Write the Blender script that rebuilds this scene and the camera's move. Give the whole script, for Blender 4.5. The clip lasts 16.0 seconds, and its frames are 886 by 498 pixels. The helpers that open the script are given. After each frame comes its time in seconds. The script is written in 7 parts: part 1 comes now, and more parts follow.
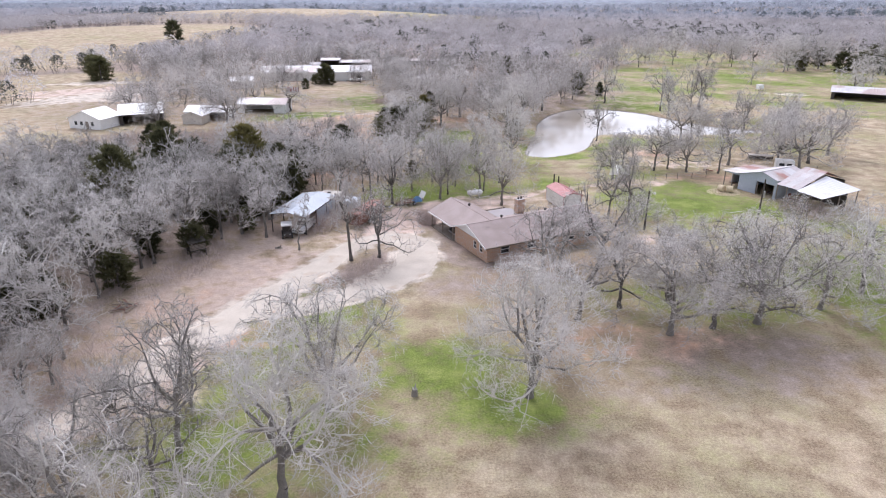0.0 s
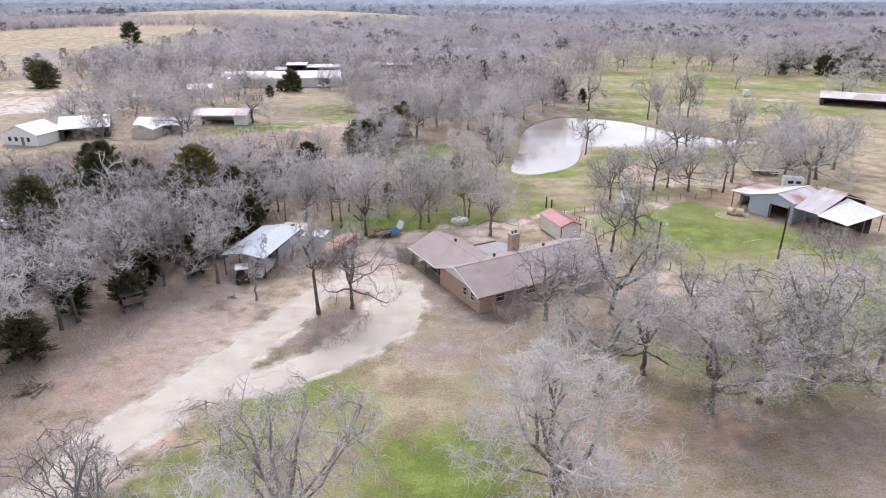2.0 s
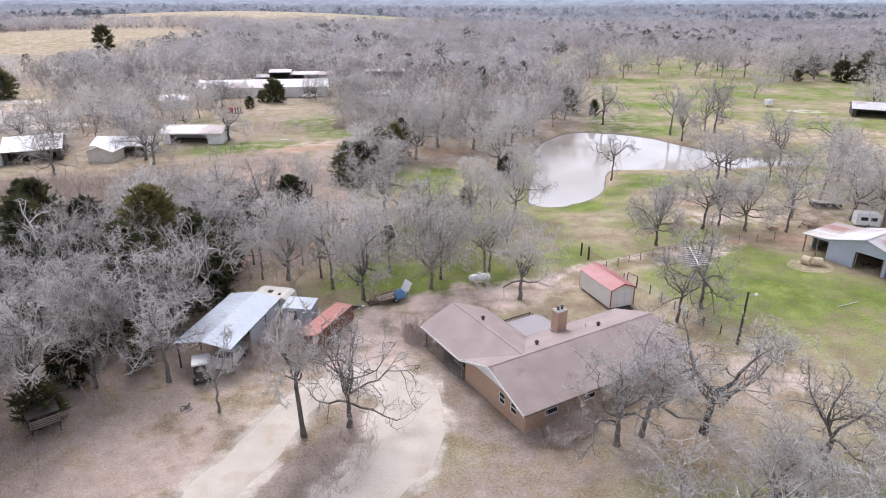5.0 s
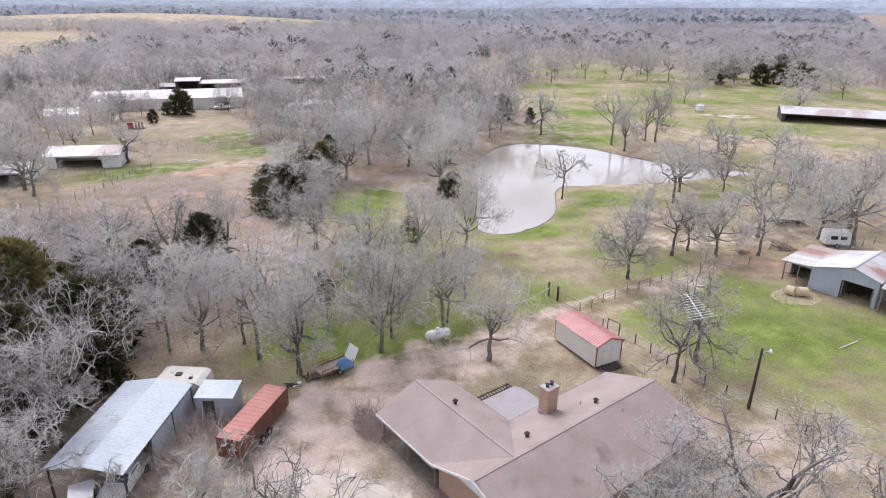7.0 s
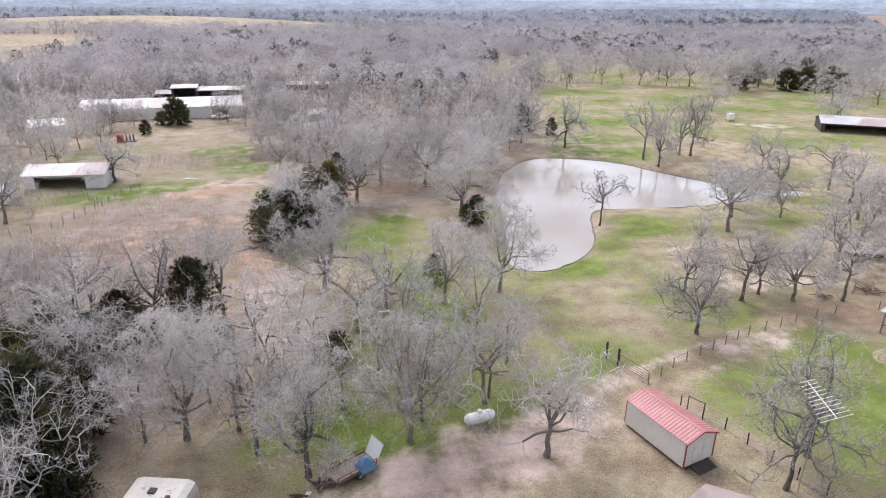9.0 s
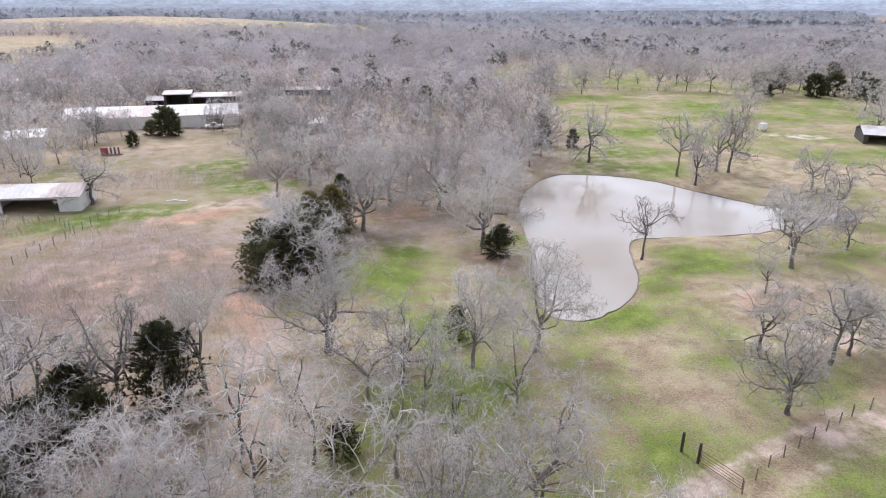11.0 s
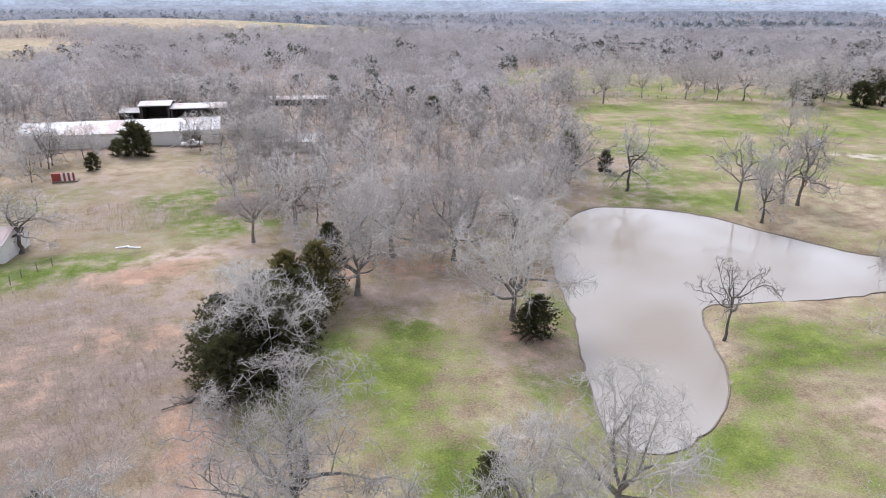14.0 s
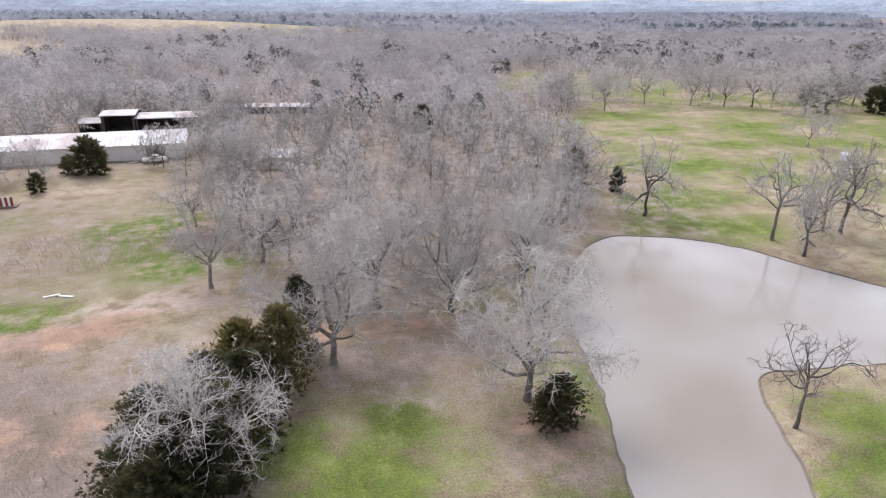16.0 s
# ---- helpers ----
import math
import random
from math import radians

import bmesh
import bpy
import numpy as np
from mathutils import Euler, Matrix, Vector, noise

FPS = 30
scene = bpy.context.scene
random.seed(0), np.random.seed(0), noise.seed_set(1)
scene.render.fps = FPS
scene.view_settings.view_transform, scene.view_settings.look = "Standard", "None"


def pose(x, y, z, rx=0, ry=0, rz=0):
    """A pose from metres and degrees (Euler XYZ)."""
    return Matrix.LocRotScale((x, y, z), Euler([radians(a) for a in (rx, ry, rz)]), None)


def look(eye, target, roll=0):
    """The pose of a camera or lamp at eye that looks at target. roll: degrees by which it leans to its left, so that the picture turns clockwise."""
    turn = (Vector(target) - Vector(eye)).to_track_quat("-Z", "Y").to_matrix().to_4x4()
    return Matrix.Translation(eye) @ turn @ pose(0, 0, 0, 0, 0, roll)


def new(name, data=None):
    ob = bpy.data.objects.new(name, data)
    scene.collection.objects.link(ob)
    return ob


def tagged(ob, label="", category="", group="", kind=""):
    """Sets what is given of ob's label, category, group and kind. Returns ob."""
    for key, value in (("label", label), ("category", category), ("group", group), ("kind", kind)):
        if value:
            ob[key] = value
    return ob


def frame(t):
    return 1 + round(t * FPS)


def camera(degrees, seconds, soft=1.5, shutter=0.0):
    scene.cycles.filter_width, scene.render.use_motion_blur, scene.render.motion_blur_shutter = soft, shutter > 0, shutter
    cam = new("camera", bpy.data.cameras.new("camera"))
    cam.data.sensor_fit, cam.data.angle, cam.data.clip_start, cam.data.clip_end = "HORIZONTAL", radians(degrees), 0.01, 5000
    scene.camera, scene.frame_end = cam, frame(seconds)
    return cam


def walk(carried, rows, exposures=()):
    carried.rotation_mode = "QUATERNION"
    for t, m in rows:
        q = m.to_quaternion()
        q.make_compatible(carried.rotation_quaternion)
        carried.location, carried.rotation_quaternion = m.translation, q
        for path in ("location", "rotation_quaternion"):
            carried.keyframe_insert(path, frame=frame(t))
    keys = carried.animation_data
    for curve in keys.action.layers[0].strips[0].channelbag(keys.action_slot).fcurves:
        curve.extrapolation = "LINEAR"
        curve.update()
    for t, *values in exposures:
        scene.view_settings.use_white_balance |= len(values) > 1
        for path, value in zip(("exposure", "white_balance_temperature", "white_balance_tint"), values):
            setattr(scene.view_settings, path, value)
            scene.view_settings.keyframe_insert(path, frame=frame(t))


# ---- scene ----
cam = camera(69.7, 16.0, soft=1.0)
METRES, EYE, TILT, LEAN, TURN = 120.0, 34.0, -22.0, 0.0, 0.0
ROWS = [
    (0.0, 0.0, 0.0, 0.0, 0.0, 0.0, -0.0),
    (0.5, -0.0027, 0.0265, 0.0109, 0.07, -0.07, -0.0),
    (1.0, -0.0057, 0.0551, 0.023, 0.12, -0.04, -0.01),
    (1.5, -0.008, 0.0817, 0.0343, -0.83, 0.0, 0.31),
    (2.0, -0.0105, 0.1105, 0.0465, -2.44, 0.03, 0.88),
    (2.5, -0.0131, 0.1377, 0.0581, -2.57, 0.04, 0.92),
    (3.0, -0.0164, 0.1665, 0.0704, -2.55, 0.05, 0.9),
    (3.5, -0.0203, 0.1927, 0.0811, -2.53, 0.07, 0.89),
    (4.0, -0.0247, 0.2207, 0.0923, -2.57, 0.09, 0.92),
    (6.5, -0.0423, 0.3583, 0.1471, -8.57, 0.1, 3.01),
    (7.0, -0.0455, 0.387, 0.1591, -10.36, 0.02, 3.64),
    (7.5, -0.0477, 0.4141, 0.17, -10.36, 0.05, 3.66),
    (8.0, -0.0497, 0.4434, 0.1821, -10.32, 0.09, 3.67),
    (8.5, -0.0511, 0.4707, 0.193, -10.27, 0.12, 3.67),
    (9.0, -0.052, 0.5005, 0.2051, -10.22, 0.15, 3.67),
    (11.5, -0.0499, 0.6436, 0.2628, -10.07, 0.27, 3.57),
    (12.0, -0.0461, 0.675, 0.2748, -10.03, 0.32, 3.57),
    (12.5, -0.042, 0.7046, 0.2859, -9.98, 0.32, 3.57),
    (13.0, -0.0376, 0.7371, 0.2983, -9.95, 0.32, 3.55),
    (13.5, -0.0332, 0.767, 0.3099, -9.9, 0.33, 3.55),
    (14.0, -0.0283, 0.799, 0.3224, -9.85, 0.33, 3.54),
    (14.5, -0.0236, 0.8291, 0.334, -9.77, 0.35, 3.54),
    (15.0, -0.0186, 0.8612, 0.3465, -10.43, 0.32, 3.75),
    (15.5, -0.0143, 0.8906, 0.358, -10.85, 0.31, 3.9),
    (16.0, -0.009, 0.9227, 0.3706, -10.79, 0.32, 3.87),
]
walk(cam, [(t, pose(0, 0, EYE, TILT, LEAN, TURN) @ pose(METRES * x, METRES * y, METRES * z, 90 + pitch, roll, yaw)) for t, x, y, z, yaw, pitch, roll in ROWS],
     exposures=((0.0, 0.97, 6000, 18.5), (4.0, 0.96, 6080, 17.5), (9.0, 0.95, 6140, 16.5), (12.0, 0.90, 6100, 15.5), (14.5, 0.91, 6090, 15.5), (16.0, 0.84, 6170, 16.0)))

# ---- light ----
SUN_AZ, SUN_EL = radians(-18), radians(52)
world = bpy.data.worlds.new("overcast")
scene.world = world
world.use_nodes = True
wn, wl = world.node_tree.nodes, world.node_tree.links
sky = wn.new("ShaderNodeTexSky")
sky.sky_type, sky.sun_disc = "NISHITA", False
sky.sun_elevation, sky.sun_rotation = SUN_EL, SUN_AZ
sky.dust_density, sky.air_density = 1.6, 1.0
pale = wn.new("ShaderNodeHueSaturation")
pale.inputs["Saturation"].default_value = 0.3
wl.new(sky.outputs[0], pale.inputs["Color"])
wl.new(pale.outputs[0], wn["Background"].inputs["Color"])
wn["Background"].inputs["Strength"].default_value = 0.14
sun = new("sun", bpy.data.lights.new("sun", "SUN"))
sun.data.energy, sun.data.angle, sun.data.color = 1.15, radians(25), (1.0, 0.985, 0.965)
sun.matrix_world = look((math.sin(SUN_AZ) * math.cos(SUN_EL) * 50, math.cos(SUN_AZ) * math.cos(SUN_EL) * 50, math.sin(SUN_EL) * 50), (0, 0, 0))

# ---- materials ----


def material(name, dark, light, scale=1.0, rough=0.85, bump=0.3, fine=12.0, metal=0.0, stains=None, per_object=0.0, per_island=0.0, coords="Object", bump_scale=None, attr="", thin=False):
    """A surface of two tones: broad blotches and fine grain, with relief."""
    m = bpy.data.materials.new(name)
    m.use_nodes = True
    n, l = m.node_tree.nodes, m.node_tree.links
    bs = n["Principled BSDF"]
    bs.inputs["Roughness"].default_value, bs.inputs["Metallic"].default_value = rough, metal
    tc = n.new("ShaderNodeTexCoord")
    big, small = n.new("ShaderNodeTexNoise"), n.new("ShaderNodeTexNoise")
    big.inputs["Scale"].default_value, small.inputs["Scale"].default_value = scale, scale * fine
    big.inputs["Detail"].default_value = small.inputs["Detail"].default_value = 4
    for t in (big, small):
        l.new(tc.outputs[coords], t.inputs["Vector"])
    mean = n.new("ShaderNodeMath")
    mean.operation = "MULTIPLY_ADD"
    mean.inputs[1].default_value = 0.5
    l.new(big.outputs["Fac"], mean.inputs[0])
    half = n.new("ShaderNodeMath")
    half.operation = "MULTIPLY"
    half.inputs[1].default_value = 0.5
    l.new(small.outputs["Fac"], half.inputs[0])
    l.new(half.outputs[0], mean.inputs[2])
    fac = mean.outputs[0]
    if attr:
        at = n.new("ShaderNodeAttribute")
        at.attribute_name = attr
        add = n.new("ShaderNodeMath")
        add.operation = "ADD"
        l.new(fac, add.inputs[0]), l.new(at.outputs["Fac"], add.inputs[1])
        fac = add.outputs[0]
    if per_object or per_island:
        src = n.new("ShaderNodeObjectInfo").outputs["Random"] if per_object else n.new("ShaderNodeNewGeometry").outputs["Random Per Island"]
        add = n.new("ShaderNodeMath")
        add.operation = "MULTIPLY_ADD"
        add.inputs[1].default_value = per_object or per_island
        l.new(src, add.inputs[0])
        off = n.new("ShaderNodeMath")
        off.operation = "SUBTRACT"
        off.inputs[1].default_value = (per_object or per_island) / 2
        l.new(fac, off.inputs[0])
        l.new(off.outputs[0], add.inputs[2])
        fac = add.outputs[0]
    ramp = n.new("ShaderNodeValToRGB")
    ramp.color_ramp.elements[0].position, ramp.color_ramp.elements[1].position = 0.3, 0.7
    ramp.color_ramp.elements[0].color, ramp.color_ramp.elements[1].color = (*dark, 1), (*light, 1)
    l.new(fac, ramp.inputs["Fac"])
    out = ramp.outputs["Color"]
    if stains:
        tex = n.new("ShaderNodeTexNoise")
        tex.inputs["Scale"].default_value, tex.inputs["Detail"].default_value = stains[1], 6
        l.new(tc.outputs[coords], tex.inputs["Vector"])
        sr = n.new("ShaderNodeValToRGB")
        sr.color_ramp.elements[0].position, sr.color_ramp.elements[1].position = stains[2], stains[2] + 0.12
        l.new(tex.outputs["Fac"], sr.inputs["Fac"])
        mix = n.new("ShaderNodeMix")
        mix.data_type = "RGBA"
        l.new(sr.outputs["Color"], mix.inputs["Factor"])
        l.new(out, mix.inputs["A"])
        mix.inputs["B"].default_value = (*stains[0], 1)
        out = mix.outputs["Result"]
    l.new(out, bs.inputs["Base Color"])
    if thin:
        back, both = n.new("ShaderNodeBsdfTranslucent"), n.new("ShaderNodeMixShader")
        l.new(out, back.inputs["Color"])
        l.new(bs.outputs[0], both.inputs[1]), l.new(back.outputs[0], both.inputs[2])
        l.new(both.outputs[0], n["Material Output"].inputs["Surface"])
    if bump:
        b = n.new("ShaderNodeBump")
        b.inputs["Strength"].default_value, b.inputs["Distance"].default_value = bump, bump_scale or 0.05
        l.new(small.outputs["Fac"], b.inputs["Height"])
        l.new(b.outputs[0], bs.inputs["Normal"])
    return m


M_BARK = material("oak_bark", (0.075, 0.066, 0.058), (0.27, 0.245, 0.215), 1.2, 0.95, 0.5, per_object=0.35)
M_TWIG = material("bare_twigs", (0.40, 0.372, 0.352), (0.62, 0.588, 0.56), 0.35, 0.95, 0, per_object=0.5, thin=True)
M_BOUGH = material("lichened_boughs", (0.18, 0.163, 0.146), (0.58, 0.548, 0.50), 0.9, 0.95, 0.2, 6, per_object=0.6)
M_BRUSH = material("brush_stems", (0.30, 0.235, 0.205), (0.52, 0.435, 0.395), 0.2, 0.95, 0, per_island=0.4)
M_STANDTWIG = material("stand_twigs", (0.36, 0.335, 0.318), (0.64, 0.608, 0.58), 0.35, 0.95, 0, attr="tone", thin=True)
M_FARTWIG = material("far_bare_crowns", (0.31, 0.29, 0.285), (0.58, 0.555, 0.56), 0.05, 0.95, 0, 3, attr="tone", thin=True)
M_CEDAR = material("cedar_foliage", (0.030, 0.034, 0.015), (0.15, 0.145, 0.068), 0.9, 0.85, 0, 8, per_object=0.25, thin=True)
M_CEDAR_RUST = material("rusty_cedar_foliage", (0.085, 0.085, 0.032), (0.27, 0.225, 0.085), 0.5, 0.85, 0, thin=True)
M_FARSTEM = material("far_stems", (0.10, 0.088, 0.082), (0.20, 0.18, 0.17), 0.1, 0.95, 0)
M_FARCEDAR = material("far_evergreens", (0.045, 0.05, 0.04), (0.12, 0.125, 0.095), 0.02, 0.9, 0, per_island=0.4)
# haze put into base colour: bluer, paler copies for farther crowns and evergreens
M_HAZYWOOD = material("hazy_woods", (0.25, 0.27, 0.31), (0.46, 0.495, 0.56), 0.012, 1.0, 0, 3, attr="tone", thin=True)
M_MIDHAZEWOOD = material("paler_bare_crowns", (0.30, 0.295, 0.315), (0.55, 0.545, 0.585), 0.03, 0.95, 0, 3, attr="tone", thin=True)
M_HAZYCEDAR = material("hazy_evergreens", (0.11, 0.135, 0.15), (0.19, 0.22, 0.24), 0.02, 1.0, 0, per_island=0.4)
M_GRAVEL = material("pale_gravel", (0.415, 0.355, 0.29), (0.62, 0.55, 0.465), 0.35, 0.95, 0.5, 30, stains=((0.44, 0.35, 0.27), 0.3, 0.58))
M_SHINGLE = material("brown_shingles", (0.235, 0.18, 0.16), (0.375, 0.295, 0.27), 0.5, 0.7, 0.4, 25, stains=((0.20, 0.155, 0.14), 0.35, 0.60))
M_WHITE = material("white_paint", (0.70, 0.69, 0.67), (0.84, 0.83, 0.81), 0.8, 0.6, 0.1)
M_CREAM = material("white_siding", (0.66, 0.64, 0.595), (0.80, 0.78, 0.735), 0.5, 0.55, 0.1, stains=((0.50, 0.44, 0.38), 0.9, 0.70))
M_REDROOF = material("faded_red_metal", (0.42, 0.16, 0.15), (0.60, 0.28, 0.26), 0.6, 0.5, 0.1)
M_REDTRIM = material("red_trim", (0.24, 0.035, 0.03), (0.34, 0.06, 0.05), 1.0, 0.5, 0.1)
M_GALV = material("galvanised_sheet", (0.34, 0.375, 0.415), (0.49, 0.53, 0.58), 0.3, 0.55, 0.15, metal=0.05, stains=((0.33, 0.31, 0.30), 0.3, 0.60))
M_OLDROOF = material("stained_white_roof", (0.46, 0.42, 0.36), (0.66, 0.62, 0.56), 0.8, 0.7, 0.15, stains=((0.20, 0.16, 0.13), 1.6, 0.60))
M_WHITEMETAL = material("white_sheet_metal", (0.46, 0.44, 0.44), (0.68, 0.66, 0.66), 0.25, 0.5, 0.1, stains=((0.44, 0.34, 0.315), 0.16, 0.50))
M_BRIGHTROOF = material("bright_white_roof", (0.66, 0.65, 0.645), (0.84, 0.83, 0.825), 0.2, 0.45, 0.1, stains=((0.50, 0.44, 0.40), 0.25, 0.62))
M_RUSTROOF = material("rusted_sheet", (0.38, 0.33, 0.32), (0.58, 0.53, 0.52), 0.25, 0.6, 0.2, stains=((0.36, 0.19, 0.155), 0.2, 0.53))
M_TIN = material("weathered_tin", (0.40, 0.37, 0.365), (0.60, 0.57, 0.565), 0.3, 0.55, 0.15, stains=((0.36, 0.25, 0.21), 0.22, 0.56))
M_BLUEWALL = material("pale_blue_sheet", (0.34, 0.38, 0.44), (0.48, 0.53, 0.60), 0.4, 0.5, 0.1)
# also on the walls of open sheds, standing in for interior shade
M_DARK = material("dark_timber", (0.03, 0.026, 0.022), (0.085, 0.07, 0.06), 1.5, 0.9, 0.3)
M_WOOD = material("weathered_wood", (0.14, 0.11, 0.085), (0.32, 0.27, 0.22), 2.0, 0.9, 0.3)
M_RUSTIRON = material("rusty_iron", (0.12, 0.05, 0.035), (0.26, 0.12, 0.08), 2.0, 0.8, 0.3)
M_RUSTRED = material("rust_red_paint", (0.36, 0.135, 0.105), (0.52, 0.235, 0.185), 0.7, 0.7, 0.2)
M_TYRE = material("tyre_rubber", (0.015, 0.015, 0.015), (0.04, 0.04, 0.04), 3.0, 0.8, 0.2)
M_STEEL = material("grey_steel", (0.35, 0.35, 0.36), (0.55, 0.55, 0.56), 2.0, 0.4, 0.1, metal=0.7)
M_BLUE = material("blue_tarpaulin", (0.06, 0.15, 0.30), (0.14, 0.28, 0.45), 1.5, 0.6, 0.3)
M_HAY = material("hay", (0.50, 0.40, 0.26), (0.76, 0.65, 0.47), 1.2, 0.95, 0.6, 20)
M_TANK = material("white_enamel", (0.82, 0.82, 0.81), (0.90, 0.90, 0.89), 1.0, 0.4, 0.05)
M_CONCRETE = material("concrete", (0.38, 0.36, 0.34), (0.55, 0.52, 0.49), 0.7, 0.9, 0.2)
M_MUD = material("wet_mud", (0.09, 0.072, 0.055), (0.26, 0.21, 0.165), 0.8, 0.6, 0.4)
M_PATIO = material("pale_patio_roof", (0.29, 0.26, 0.255), (0.385, 0.35, 0.345), 0.5, 0.8, 0.1)


def brick_material():
    m = material("tan_brick", (0.28, 0.16, 0.10), (0.42, 0.26, 0.17), 0.8, 0.9, 0)
    n, l = m.node_tree.nodes, m.node_tree.links
    tex = n.new("ShaderNodeTexBrick")
    tex.inputs["Scale"].default_value = 1.0
    tex.inputs["Brick Width"].default_value, tex.inputs["Row Height"].default_value, tex.inputs["Mortar Size"].default_value = 0.21, 0.075, 0.012
    tex.inputs["Color1"].default_value, tex.inputs["Color2"].default_value = (0.52, 0.29, 0.165, 1), (0.40, 0.21, 0.115, 1)
    tex.inputs["Mortar"].default_value = (0.45, 0.41, 0.36, 1)
    tc, sep, com, add = n.new("ShaderNodeTexCoord"), n.new("ShaderNodeSeparateXYZ"), n.new("ShaderNodeCombineXYZ"), n.new("ShaderNodeMath")
    l.new(tc.outputs["Object"], sep.inputs[0])
    l.new(sep.outputs[0], add.inputs[0]), l.new(sep.outputs[1], add.inputs[1])
    l.new(add.outputs[0], com.inputs[0]), l.new(sep.outputs[2], com.inputs[1])
    l.new(com.outputs[0], tex.inputs["Vector"])
    mix = n.new("ShaderNodeMix")
    mix.data_type, mix.blend_type = "RGBA", "MULTIPLY"
    mix.inputs["Factor"].default_value = 0.35
    l.new(tex.outputs["Color"], mix.inputs["A"])
    l.new(n["Color Ramp"].outputs["Color"], mix.inputs["B"])
    l.new(tex.outputs["Color"], n["Principled BSDF"].inputs["Base Color"])
    b = n.new("ShaderNodeBump")
    b.inputs["Strength"].default_value, b.inputs["Distance"].default_value = 0.4, 0.01
    b.invert = True
    l.new(tex.outputs["Fac"], b.inputs["Height"])
    l.new(b.outputs[0], n["Principled BSDF"].inputs["Normal"])
    return m


M_BRICK = brick_material()


def glass_material():
    m = bpy.data.materials.new("window_glass")
    m.use_nodes = True
    b = m.node_tree.nodes["Principled BSDF"]
    b.inputs["Base Color"].default_value = (0.03, 0.035, 0.04, 1)
    b.inputs["Roughness"].default_value = 0.05
    return m


M_GLASS = glass_material()


def water_material():
    m = bpy.data.materials.new("muddy_water")
    m.use_nodes = True
    n, l = m.node_tree.nodes, m.node_tree.links
    b = n["Principled BSDF"]
    b.inputs["Roughness"].default_value, b.inputs["IOR"].default_value = 0.06, 1.33
    tc, silt_and_sky, ripple = n.new("ShaderNodeTexCoord"), n.new("ShaderNodeTexNoise"), n.new("ShaderNodeTexNoise")
    silt_and_sky.inputs["Scale"].default_value, ripple.inputs["Scale"].default_value = 0.04, 3.0
    ramp = n.new("ShaderNodeValToRGB")
    ramp.color_ramp.elements[0].position, ramp.color_ramp.elements[1].position = 0.3, 0.7
    # paler end: silt, with the white sky's reflection partly put into the colour
    ramp.color_ramp.elements[0].color, ramp.color_ramp.elements[1].color = (0.31, 0.265, 0.215, 1), (0.465, 0.44, 0.412, 1)
    for t in (silt_and_sky, ripple):
        l.new(tc.outputs["Object"], t.inputs["Vector"])
    l.new(silt_and_sky.outputs["Fac"], ramp.inputs["Fac"])
    l.new(ramp.outputs["Color"], b.inputs["Base Color"])
    bump = n.new("ShaderNodeBump")
    bump.inputs["Strength"].default_value, bump.inputs["Distance"].default_value = 0.08, 0.03
    l.new(ripple.outputs["Fac"], bump.inputs["Height"])
    l.new(bump.outputs[0], b.inputs["Normal"])
    return m


M_WATER = water_material()


